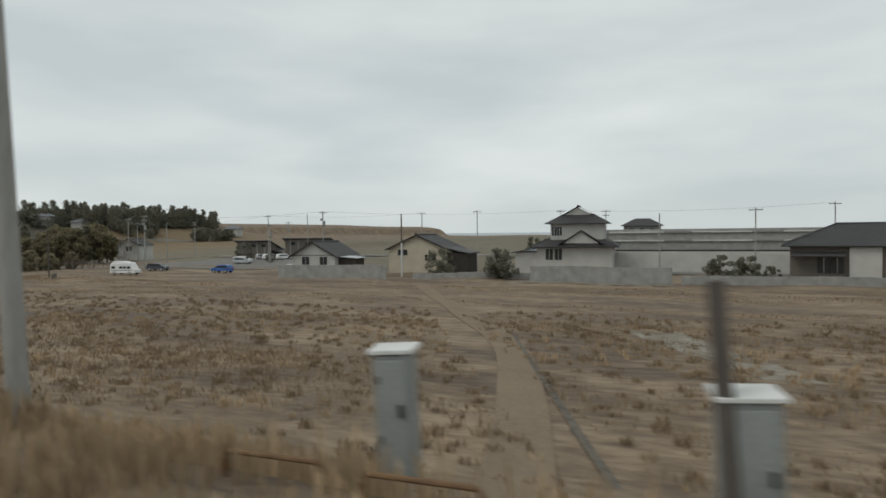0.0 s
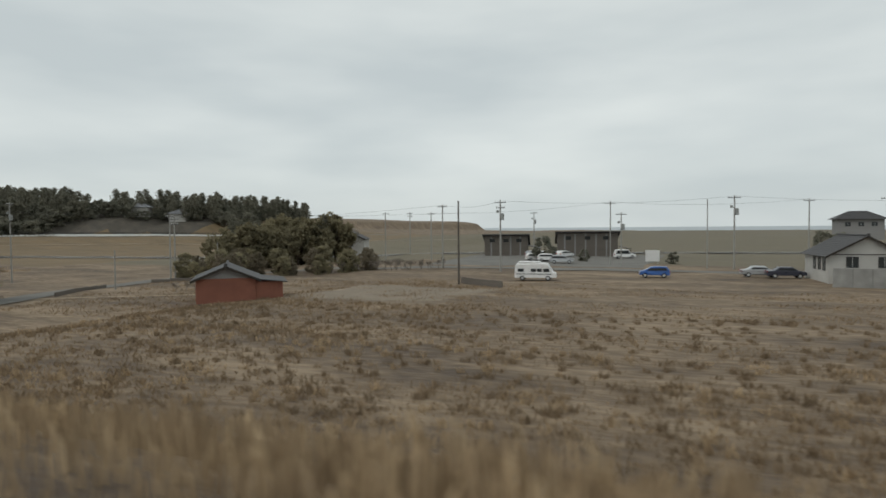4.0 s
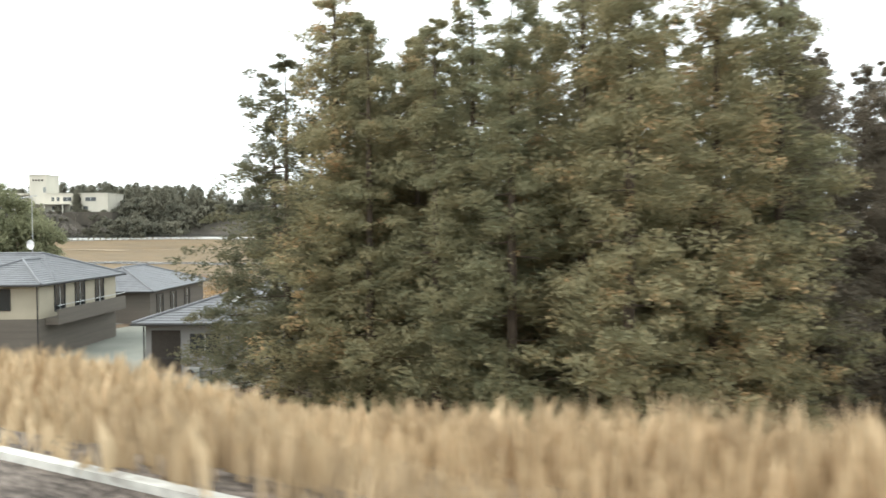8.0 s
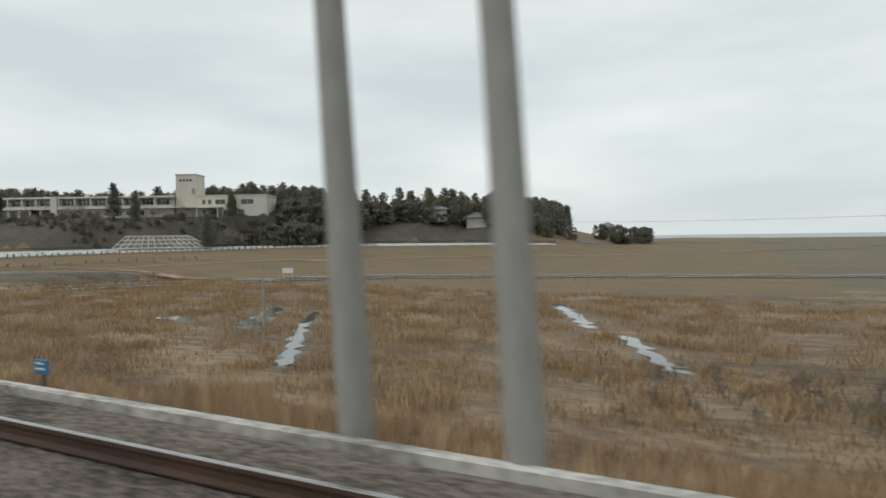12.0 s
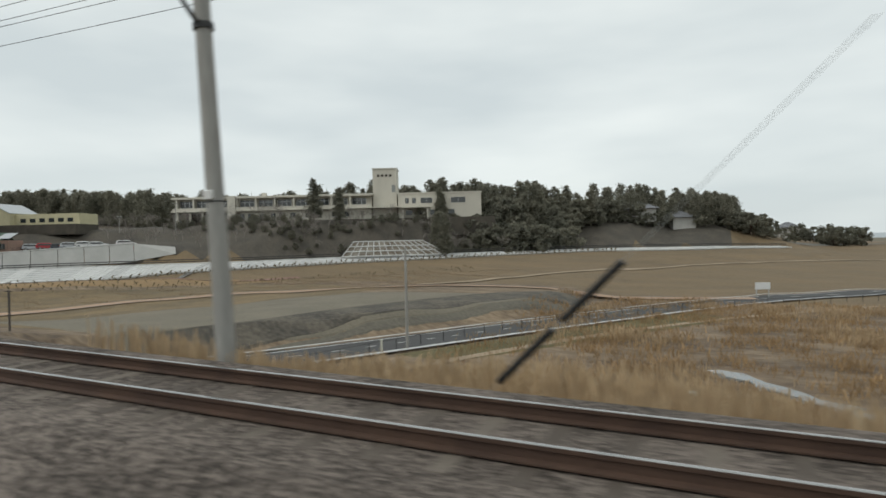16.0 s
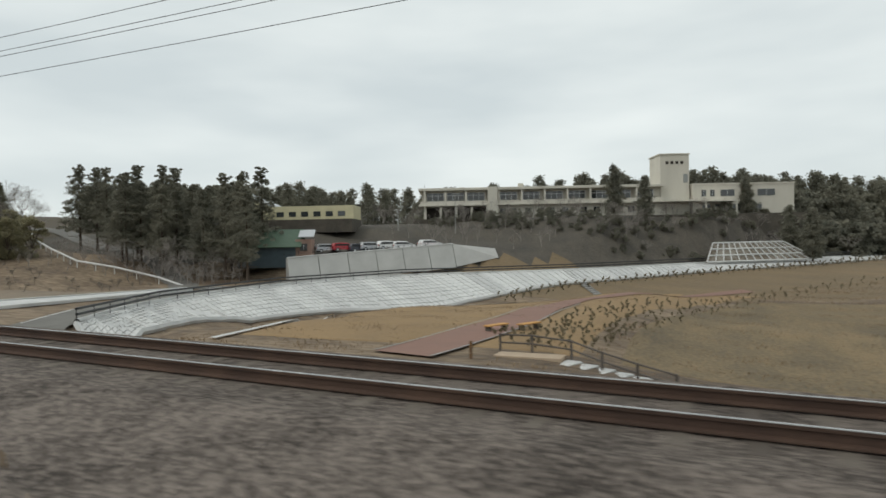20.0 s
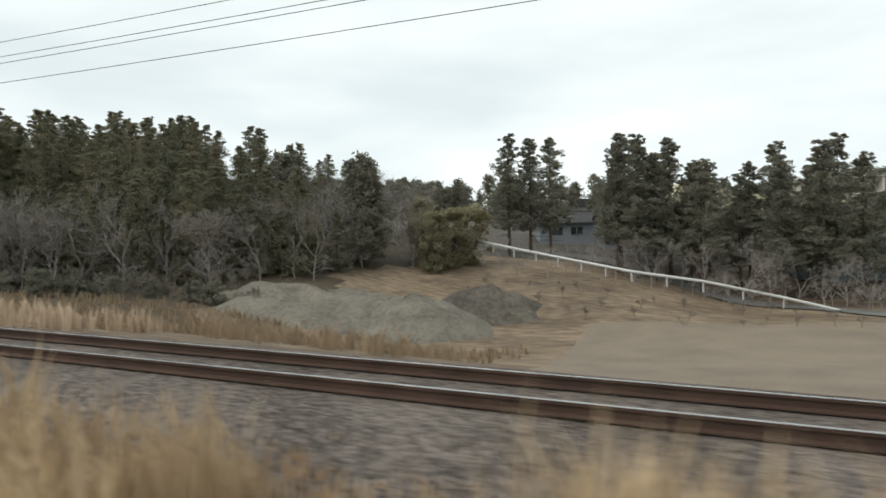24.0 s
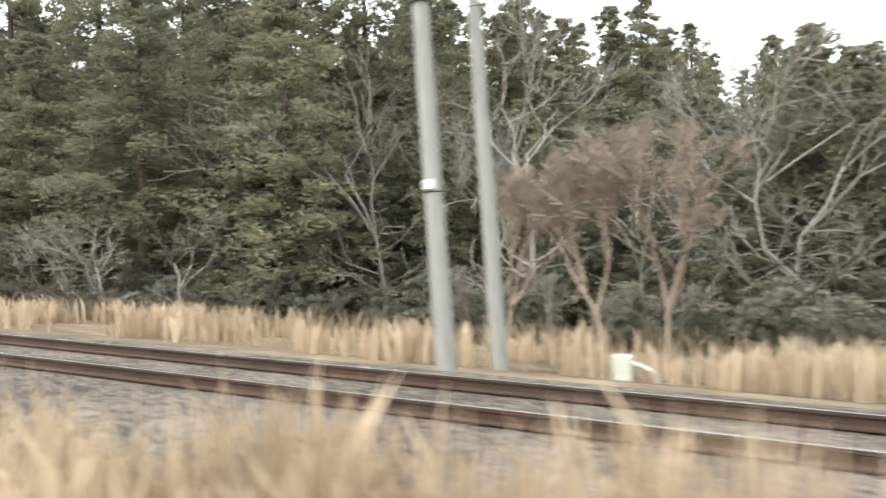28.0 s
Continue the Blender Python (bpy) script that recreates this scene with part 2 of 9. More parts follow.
WHITE = mat("white_render", (0.52, 0.51, 0.48), (0.37, 0.36, 0.335), fine=25, coarse=0.5, bump=0.15)
GREYWALL = mat("grey_siding", (0.27, 0.265, 0.26), (0.22, 0.215, 0.21), fine=10, coarse=0.8, bump=0.2, stretch=(0.2, 0.2, 6))
BROWNWALL = mat("brown_siding", (0.165, 0.145, 0.125), (0.12, 0.105, 0.09), fine=10, coarse=0.8, bump=0.2, stretch=(0.2, 0.2, 6))
DARKWOOD = mat("dark_timber", (0.06, 0.05, 0.042), (0.03, 0.026, 0.022), fine=14, coarse=1)
REDBRICK = mat("terracotta_wall", (0.30, 0.125, 0.085), (0.21, 0.085, 0.06), fine=14, coarse=0.8, bump=0.25)
SCHOOLWHITE = mat("school_render", (0.64, 0.61, 0.53), (0.48, 0.455, 0.39), fine=12, coarse=0.25, bump=0.1, stretch=(1, 1, 0.3))
YELLOWW = mat("yellow_render", (0.60, 0.55, 0.36), (0.47, 0.43, 0.28), fine=12, coarse=0.4, bump=0.1)
GREENP = mat("green_paint", (0.10, 0.32, 0.25), (0.06, 0.22, 0.175), rough=0.5, fine=25, coarse=1.2, bump=0.1)
BLACKP = mat("black_plastic", (0.018, 0.018, 0.018), (0.012, 0.012, 0.012), rough=0.5, bump=0)
YELLOWP = mat("yellow_paint", (0.65, 0.45, 0.06), (0.5, 0.34, 0.05), rough=0.5, bump=0)
GREYP = mat("grey_enamel", (0.31, 0.325, 0.315), (0.22, 0.23, 0.222), rough=0.5, fine=20, coarse=2, bump=0.1)
PALEBOX = mat("pale_enamel", (0.60, 0.60, 0.52), (0.47, 0.47, 0.40), rough=0.5, fine=20, coarse=2, bump=0.1)
RUSTP = mat("rusty_pipe", (0.22, 0.13, 0.06), (0.09, 0.05, 0.03), rough=0.7, fine=30, coarse=3, bump=0.2)
DKMETAL = mat("dark_metal", (0.05, 0.05, 0.05), (0.03, 0.03, 0.03), rough=0.5, metal=0.3, bump=0)
ALU = mat("aluminium", (0.55, 0.56, 0.56), (0.45, 0.46, 0.46), rough=0.4, metal=0.6, bump=0)
WIRE = mat("wire_metal", (0.07, 0.07, 0.07), (0.04, 0.04, 0.04), rough=0.5, metal=0.4, bump=0)
GLASS = glass_mat("window_glass", (0.035, 0.04, 0.042))
WATER = glass_mat("pond_water", (0.10, 0.105, 0.10), 0.05)
SEA = glass_mat("sea_water", (0.22, 0.26, 0.28), 0.35)
CAR_W = mat("white_car_paint", (0.72, 0.72, 0.71), (0.66, 0.66, 0.65), rough=0.3, bump=0, spec=0.5)
CAR_B = mat("blue_car_paint", (0.03, 0.10, 0.32), (0.025, 0.085, 0.28), rough=0.3, bump=0, spec=0.5)
CAR_D = mat("dark_car_paint", (0.035, 0.04, 0.06), (0.03, 0.03, 0.045), rough=0.3, bump=0, spec=0.5)
CAR_S = mat("silver_car_paint", (0.42, 0.43, 0.44), (0.36, 0.37, 0.38), rough=0.3, metal=0.4, bump=0, spec=0.5)
CAR_R = mat("red_car_paint", (0.42, 0.02, 0.03), (0.34, 0.018, 0.025), rough=0.3, bump=0, spec=0.5)
RUBBER = mat("rubber", (0.02, 0.02, 0.02), (0.012, 0.012, 0.012), rough=0.8, bump=0)
REDLAMP = mat("red_lens", (0.4, 0.02, 0.02), (0.3, 0.015, 0.015), rough=0.3, bump=0)
PALELAMP = mat("pale_lens", (0.7, 0.7, 0.68), (0.6, 0.6, 0.58), rough=0.2, bump=0)


# ---- mesh helpers ----
class Geo:
    """Gathers corners and faces for one mesh."""

    def __init__(self):
        self.v, self.f = [], []

    def add(self, verts, faces):
        k = len(self.v)
        self.v += [tuple(p) for p in verts]
        self.f += [tuple(i + k for i in q) for q in faces]
        return self

    def box(self, x0, y0, z0, x1, y1, z1, c=0.0):
        """A box with its edges cut by c."""
        if c <= 0:
            vs = [(x, y, z) for z in (z0, z1) for x, y in ((x0, y0), (x1, y0), (x1, y1), (x0, y1))]
            return self.add(vs, [(3, 2, 1, 0), (4, 5, 6, 7), (0, 1, 5, 4), (1, 2, 6, 5), (2, 3, 7, 6), (3, 0, 4, 7)])
        vs, rings = [], []
        for z, k in ((z0, c), (z0 + c, 0), (z1 - c, 0), (z1, c)):
            a, b, d, e = x0 + k, y0 + k, x1 - k, y1 - k
            m = c if k == 0 else 0.4 * c
            vs += [(a + m, b, z), (d - m, b, z), (d, b + m, z), (d, e - m, z), (d - m, e, z), (a + m, e, z), (a, e - m, z), (a, b + m, z)]
        fs = [tuple(range(7, -1, -1)), tuple(range(24, 32))]
        for r in range(3):
            for i in range(8):
                fs.append((r * 8 + i, r * 8 + (i + 1) % 8, r * 8 + 8 + (i + 1) % 8, r * 8 + 8 + i))
        return self.add(vs, fs)

    def tube(self, p, q, r0, r1=None, n=8, caps=True):
        p, q = Vector(p), Vector(q)
        r1 = r0 if r1 is None else r1
        d = (q - p).normalized() if (q - p).length > 1e-6 else Vector((0, 0, 1))
        a = d.cross(Vector((0, 0, 1)) if abs(d.z) < 0.9 else Vector((1, 0, 0))).normalized()
        b = d.cross(a)
        vs = []
        for c, r in ((p, r0), (q, r1)):
            for i in range(n):
                w = 2 * math.pi * i / n
                vs.append(c + a * (math.cos(w) * r) + b * (math.sin(w) * r))
        fs = [(i, n + i, n + (i + 1) % n, (i + 1) % n) for i in range(n)]
        if caps:
            fs += [tuple(range(n)), tuple(range(2 * n - 1, n - 1, -1))]
        return self.add(vs, fs)

    def path(self, pts, r, n=6):
        """One bent tube through the given points."""
        pts = [Vector(p) for p in pts]
        vs, fs = [], []
        for i, p in enumerate(pts):
            d = (pts[min(i + 1, len(pts) - 1)] - pts[max(i - 1, 0)]).normalized()
            a = d.cross(Vector((0, 0, 1)) if abs(d.z) < 0.9 else Vector((1, 0, 0))).normalized()
            b = d.cross(a)
            for j in range(n):
                w = 2 * math.pi * j / n
                vs.append(p + a * (math.cos(w) * r) + b * (math.sin(w) * r))
        for i in range(len(pts) - 1):
            fs += [(i * n + j, (i + 1) * n + j, (i + 1) * n + (j + 1) % n, i * n + (j + 1) % n) for j in range(n)]
        return self.add(vs, fs)

    def prism(self, outline, axis, a, b):
        """An outline of (u, v) pairs pushed along an axis ('x', 'y' or 'z') from a to b."""
        k = len(outline)
        place = {"x": lambda u, v, w: (w, u, v), "y": lambda u, v, w: (u, w, v), "z": lambda u, v, w: (u, v, w)}[axis]
        vs = [place(u, v, a) for u, v in outline] + [place(u, v, b) for u, v in outline]
        fs = [tuple(range(k - 1, -1, -1)), tuple(range(k, 2 * k))] + [(i, (i + 1) % k, k + (i + 1) % k, k + i) for i in range(k)]
        return self.add(vs, fs)

    def slab(self, quad, t):
        """A four-cornered plate of thickness t below its face."""
        q = [Vector(p) for p in quad]
        nrm = (q[1] - q[0]).cross(q[-1] - q[0]).normalized()
        if nrm.z < 0:
            nrm = -nrm
        k = len(q)
        vs = q + [p - nrm * t for p in q]
        fs = [tuple(range(k)), tuple(range(2 * k - 1, k - 1, -1))] + [(i, k + i, k + (i + 1) % k, (i + 1) % k) for i in range(k)]
        return self.add(vs, fs)

    def mesh(self, name, material, smooth=False):
        me = bpy.data.meshes.new(name)
        me.from_pydata(self.v, [], self.f)
        b = bmesh.new()
        b.from_mesh(me)
        bmesh.ops.recalc_face_normals(b, faces=b.faces)
        b.to_mesh(me)
        b.free()
        me.materials.append(material)
        if smooth:
            me.polygons.foreach_set("use_smooth", [True] * len(me.polygons))
        me.update()
        return me


def raw_mesh(name, verts, faces, material, smooth=False):
    """A mesh from arrays, for what has very many faces."""
    me = bpy.data.meshes.new(name)
    me.from_pydata(verts, [], faces)
    me.materials.append(material)
    if smooth:
        me.polygons.foreach_set("use_smooth", [True] * len(me.polygons))
    me.update()
    return me


def part(name, geo, material, parent, label="", smooth=False):
    me = geo if isinstance(geo, bpy.types.Mesh) else geo.mesh(name, material, smooth)
    ob = new(name, me)
    ob.parent = parent
    if label:
        ob["label"] = label
    return ob


def thing(name, m, label, category, group="", kind=""):
    ob = new(name)
    ob.empty_display_size = 0.3
    ob.matrix_basis = m
    return tagged(ob, label, category, group, kind)


def solo(name, geo, material, label, category, group="", kind="", m=None, smooth=False):
    me = geo if isinstance(geo, bpy.types.Mesh) else geo.mesh(name, material, smooth)
    ob = new(name, me)
    if m is not None:
        ob.matrix_basis = m
    return tagged(ob, label, category, group, kind)


# ---- the lie of the land ----
STATIONS = {}


def station(x, *pairs):
    STATIONS[x] = pairs


RAIL = -1.55
station(150, 1.6, -1.85, 3, -1.9, 5, -2.4, 9, -4.6, 14, -5.3, 36, -5.8, 78, -6.9, 140, -6.6, 900, -6.5)
station(-110, 1.6, -1.85, 3, -1.9, 5, -2.4, 9, -4.8, 14, -5.7, 36, -6.2, 78, -6.9, 140, -6.6, 900, -6.5)
station(-121, 1.6, -1.85, 3, -1.9, 6, -3.6, 10, -6.9, 16, -6.9, 36, -6.9, 78, -7.0, 140, -6.6, 900, -6.5)
station(-136, 1.6, -1.85, 3, -1.9, 6, -2.6, 12, -5.2, 18, -6.6, 36, -6.9, 78, -7.2, 140, -6.6, 900, -6.5)
station(-168, 3.5, -1.9, 6, -2.5, 12, -4.8, 18, -6.8, 36, -7.4, 78, -8.0, 140, -7.6, 900, -6.5)
station(-180, 3.5, -1.9, 6, -3.0, 12, -6.0, 18, -8.2, 36, -8.2, 78, -8.3, 140, -8.0, 300, -4.6, 900, -6.0)
station(-216, 4.0, -1.9, 6, -2.8, 12, -5.8, 18, -8.2, 36, -8.2, 78, -8.3, 140, -8.0, 310, -4.2, 340, -4.6, 420, -4.6, 900, -6.0)
station(-262, 5.0, -1.9, 7, -2.8, 12, -5.4, 20, -8.2, 36, -8.3, 78, -8.3, 140, -8.2, 240, -6.0, 262, -4.3, 280, -3.9, 330, -3.4, 420, -4.2, 900, -5.8)
station(-318, 7.2, -1.9, 9, -2.6, 14, -4.2, 28, -8.2, 36, -8.3, 78, -8.3, 95, -8.2, 172, -6.2, 192, -4.1, 200, -4.0, 240, 5.0, 300, 6.0, 400, -4.5, 900, -7.5)
station(-324, 7.6, -1.9, 9.5, -2.6, 14, -4.2, 28, -8.2, 53, -8.2, 58, -6.8, 68, -6.6, 90, -7.4, 164, -6.1, 184, -4.1, 192, -4.0, 224, 5.0, 285, 6.5, 390, -4.5, 900, -7.6)
station(-331, 8.0, -1.9, 10, -2.6, 15, -4.2, 27, -7.4, 33, -8.2, 41, -8.2, 45, -6.6, 68, -6.5, 90, -7.2, 160, -6.0, 179, -4.1, 187, -4.0, 212, 4.7, 270, 7.5, 390, -4.5, 900, -7.7)
station(-337, 8.2, -1.9, 10, -2.6, 15, -4.0, 28, -6.3, 36, -6.5, 68, -6.5, 90, -7.2, 158, -6.0, 176, -4.1, 184, -4.0, 204, 4.5, 260, 8.0, 390, -4.5, 900, -7.8)
station(-358, 8.6, -1.9, 10, -2.6, 15, -4.2, 28, -6.6, 36, -7.1, 56, -7.3, 80, -7.5, 110, -7.1, 132, -6.4, 151, -4.4, 158, -4.3, 176, 3.6, 230, 7.0, 390, -4.0, 900, -8)
station(-381, 8.8, -1.9, 10, -2.8, 15, -4.6, 26, -6.2, 40, -7.4, 66, -7.9, 96, -8.0, 118, -5.1, 124, -5.0, 142, 4.4, 220, 6.5, 390, -3.0, 900, -8)
station(-391, 8.8, -1.9, 10, -2.8, 15, -4.4, 26, -5.7, 38, -5.7, 50, -5.9, 66, -6.4, 80, -7.0, 92, -7.6, 116, -5.3, 124, -5.0, 142, 4.4, 220, 6.5, 390, -2.6, 900, -8)
station(-406, 8.8, -1.9, 10, -2.8, 15, -4.6, 28, -5.9, 40, -5.9, 52, -6.5, 66, -7.7, 76, -7.9, 102, -5.6, 108, -5.5, 130, 4.6, 220, 6.5, 390, -2.0, 900, -8)
station(-426, 8.8, -1.9, 10, -2.8, 15, -4.8, 28, -6.3, 40, -7.4, 56, -8.6, 64, -8.0, 87, -6.3, 98, -6.2, 102.5, -1.4, 116, -0.6, 128, 4.4, 220, 6.0, 900, 3.0)
station(-433.5, 8.8, -1.9, 10, -2.7, 15, -4.4, 28, -6.2, 40, -6.8, 58, -7.4, 75, -6.4, 89.5, -6.3, 94, -2.2, 110, -0.8, 126, 3.4, 180, 5.0, 900, 4.0)
station(-441, 8.8, -1.9, 10, -2.6, 15, -4.0, 28, -6.0, 40, -6.3, 60, -6.4, 79, -6.4, 83.5, -3.0, 101, -1.2, 106, 2.2, 122, 3.0, 140, 4.0, 900, 5.0)
station(-458, 8.8, -1.9, 10, -2.4, 15, -3.4, 26, -5.9, 40, -7.0, 66, -6.8, 72, -6.9, 78, -6.4, 86, -3.6, 92, -2.6, 97, 2.2, 130, 3.2, 900, 6.0)
station(-480, 8.6, -1.9, 10, -2.2, 15, -3.0, 28, -6.2, 38, -7.7, 48, -7.7, 60, -5.0, 76, -2.6, 106, 0.0, 130, 2.0, 900, 6.0)
station(-510, 8.4, -1.9, 10, -2.2, 15, -2.8, 24, -4.0, 40, -4.8, 60, -2.4, 82, 1.5, 106, 3.0, 130, 4.0, 900, 6.0)
station(-640, 7.8, -1.9, 9.5, -2.2, 14, -2.5, 24, -2.8, 40, -0.5, 60, 3.5, 82, 6.5, 106, 8.0, 130, 9.0, 900, 9.0)
ST_X = np.array(sorted(STATIONS))


NEW = ((-337, 24), (-330.6, 35.1), (-326, 43.5), (-321.7, 51.5), (-315, 63), (-305, 79.6), (-291, 97), (-270, 111), (-240, 123), (-200, 134), (-140, 147), (-60, 165), (60, 185))


def road_cut(x, y, z):
    """Levels the land under the near end of the new road."""
    box = (x > -343) & (x < -296) & (y > 20) & (y < 90)
    if not box.any():
        return z
    best = np.full(x.shape, 99.0)
    for (ax, ay), (bx, by) in zip(NEW[:6], NEW[1:7]):
        dx, dy = bx - ax, by - ay
        t = np.clip(((x - ax) * dx + (y - ay) * dy) / (dx * dx + dy * dy), 0, 1)
        best = np.minimum(best, np.hypot(x - ax - t * dx, y - ay - t * dy))
    w = np.clip((best - 3.6) / 3.0, 0, 1)
    return np.where(box, z * w + (-8.2 + 0.0175 * (-x - 220)) * (1 - w), z)


LEV_TOP = [(-424, 30, -2.5), (-431.5, 44, -2.5), (-434.5, 66, -2.5), (-427.5, 87, -2.45), (-405, 102, -2.3), (-386, 122, -2.1), (-370, 140, -2.0), (-352, 161, -1.95), (-333, 182, -1.9), (-305, 203, -2.2), (-284, 230, -2.9)]
LEV_FOOT = [(-417, 27, -4.9), (-424, 42, -5.0), (-421, 57, -5.1), (-411, 69, -5.1), (-396, 84, -5.1), (-380, 101, -4.9), (-363, 117, -4.6), (-350, 137, -4.2), (-331, 164, -3.9), (-303, 187, -3.9), (-280, 217, -4.4)]


def fine_line(line, n=24):
    ks = np.linspace(0, len(line) - 1, (len(line) - 1) * n + 1)
    a = np.array(line, float)
    return np.stack([np.interp(ks, np.arange(len(line)), a[:, j]) for j in range(3)], 1)


LEV_A, LEV_B = fine_line(LEV_TOP), fine_line(LEV_FOOT)


def levee_cut(x, y, z):
    """Gives the levee an even slope and a level crest for its road."""
    box = np.nonzero((x > -450) & (x < -262) & (y > 18) & (y < 250))[0]
    for part_ in np.array_split(box, max(1, box.size // 4000)):
        if not part_.size:
            continue
        px, py = x[part_], y[part_]
        mx, my = LEV_A[:, 0], LEV_A[:, 1]
        i = ((px[:, None] - mx) ** 2 + (py[:, None] - my) ** 2).argmin(1)
        d = LEV_B[i] - LEV_A[i]
        length = np.hypot(d[:, 0], d[:, 1])
        s = ((px - mx[i]) * d[:, 0] + (py - my[i]) * d[:, 1]) / length
        side = np.abs((px - mx[i]) * d[:, 1] - (py - my[i]) * d[:, 0]) / length
        flat = LEV_A[i, 2] + d[:, 2] * np.clip(s / length, 0, 1) - 0.06
        w = np.clip((s + 11) / 4, 0, 1) * np.clip((length + 5 - s) / 5, 0, 1) * np.where((i == 0) | (i == len(LEV_A) - 1), np.clip(1 - side / 6, 0, 1), 1)
        w = w * w * (3 - 2 * w)
        z[part_] = z[part_] * (1 - w) + flat * w
    return z


def ground_z(x, y):
    """Height of the land at x, y (arrays of one shape)."""
    x, y = np.asarray(x, float), np.asarray(y, float)
    flat_x, flat_y = np.atleast_1d(x).ravel(), np.atleast_1d(y).ravel()
    tab = np.empty((len(ST_X), flat_x.size))
    for i, sx in enumerate(ST_X):
        p = STATIONS[sx]
        ys, zs = (0.0,) + p[0::2] + (4000.0,), (-2.7,) + p[1::2] + (p[-1],)
        tab[i] = np.interp(flat_y, ys, zs)
    k = np.clip(np.searchsorted(ST_X, flat_x) - 1, 0, len(ST_X) - 2)
    w = np.clip((flat_x - ST_X[k]) / (ST_X[k + 1] - ST_X[k]), 0, 1)
    w = w * w * (3 - 2 * w)
    n = np.arange(flat_x.size)
    z = tab[k, n] * (1 - w) + tab[k + 1, n] * w
    # own track's bank falls away behind the camera
    z = np.where(flat_y < -6, np.interp(flat_y, (-4000, -18, -6), (-6.5, -6.5, -2.0)), z)
    z = z + climb(flat_x)
    z = road_cut(flat_x, flat_y, z)
    far = np.clip((flat_y - 20) / 30, 0, 1) * np.where((flat_x > -345) & (flat_x < -290) & (flat_y < 92), 0, 1)
    z = z + far * 0.12 * np.sin(flat_x * 0.31 + flat_y * 0.17) * np.sin(flat_y * 0.23 - flat_x * 0.11)
    z = levee_cut(flat_x, flat_y, z)
    return z.reshape(x.shape) if x.shape else float(z[0])


def centre_y(x):
    """Where the neighbouring track's middle runs."""
    xs = (-150, 0, 200, 235, 258, 280, 302, 328, 350, 392, 470, 545, 700)
    cs = (1.75, 1.75, 2.0, 2.75, 3.45, 4.15, 4.95, 5.75, 6.15, 6.5, 6.45, 5.9, 5.2)
    s = -np.asarray(x, float)
    return sum(np.interp(s + d, xs, cs) for d in (-12, -6, 0, 6, 12)) / 5


gx = np.concatenate([np.arange(150, -300, -2.5), np.arange(-300, -345, -1.1), np.arange(-345, -640, -2.5), [-640, -700, -900, -1400, -2600]])
gx = np.concatenate([[2600, 1200, 600, 300, 200], gx])
gy = np.concatenate([[-2500, -800, -200, -60, -30, -18, -10, -6, -3, 0], np.arange(1, 16, 0.75), np.arange(16, 60, 1.2), np.arange(60, 180, 3.0), np.arange(180, 420, 10), [450, 520, 640, 800, 950]])
GX, GY = np.meshgrid(gx, gy, indexing="ij")
GZ = ground_z(np.clip(GX, -640, 150), GY)
nx, ny = GX.shape
gverts = np.stack([GX, GY, GZ], -1).reshape(-1, 3).tolist()
gfaces = [(i * ny + j, i * ny + j + 1, (i + 1) * ny + j + 1, (i + 1) * ny + j) for i in range(nx - 1) for j in range(ny - 1)]
ground = solo("ground", raw_mesh("ground", gverts, gfaces, SOIL, True), SOIL, "dry brown winter fields and grassy banks", "ground", kind="structure")
ground.data.materials.append(FLOOR)
ground.data.materials.append(SCRUB)
ground.data.materials.append(LEVEE)
ground.data.materials.append(FARF)
cx, cy = (GX[:-1, :-1] + GX[1:, 1:]) / 2, (GY[:-1, :-1] + GY[1:, 1:]) / 2
rel = (GZ[:-1, :-1] + GZ[1:, 1:]) / 2 - climb(cx)
zone = np.where((cx < -496 + 4 * np.sin(cy * 0.3)) & (cy > 15 + np.sin(cx * 0.4)) & (cy < 400), 1, 0)
zone = np.where((zone == 0) & (cy > 86 + 6 * np.sin(cx * 0.05)) & (cx < -212) & (cy < 330), 3, zone)
zone = np.where((zone == 0) & (cy > 112 + 8 * np.sin(cx * 0.04)) & (cx > -214) & (cx < 160), 4, zone)
zone = np.where((cx < -335) & (cx > -500) & (cy > 74) & (cy < 420) & (rel > -3.9), 2, zone)
zone = np.where((cx < -300) & (cx > -440) & (cy < 300) & (cy > np.interp(cx, LEV_A[100:, 0], LEV_A[100:, 1]) + 9), 2, zone)
ground.data.polygons.foreach_set("material_index", zone.ravel().astype(np.int32))
sea = Geo().add([(-3000, 940, -6.7), (3000, 940, -6.7), (4500, 4600, -6.7), (-4500, 4600, -6.7)], [(0, 1, 2, 3)])
solo("water", sea, SEA, "pale grey sea on the horizon", "sea", kind="structure")

# ---- railway ----
TX = np.arange(60, -640.1, -2.0)
TC, TZ = centre_y(TX), climb(TX)
RX = np.arange(-204, -640.1, -2.0)
RC, RZ = centre_y(RX), climb(RX)
bal = Geo()
prof = ((-9.0, -2.25), (-3.0, -2.05), (-1.45, RAIL - 0.17), (1.45, RAIL - 0.17), (2.3, -2.1), (2.6, -2.6))
for x, c, h in zip(TX, TC - np.clip((TX + 140) / 8, 0, 1) * 1.1, TZ):
    bal.v += [(x, max(-2.5, c + o) if o < 0 else c + o, z + h) for o, z in prof]
k = len(prof)
bal.f = [(i * k + j, i * k + j + 1, (i + 1) * k + j + 1, (i + 1) * k + j) for i in range(len(TX) - 1) for j in range(k - 1)]
solo("ballast_bed", bal, BALLAST, "brown-grey crushed stone ballast under the track", "ballast", kind="structure")

railway = thing("railway_track", pose(0, 0, 0), "rusty steel railway track on concrete sleepers", "railway track")


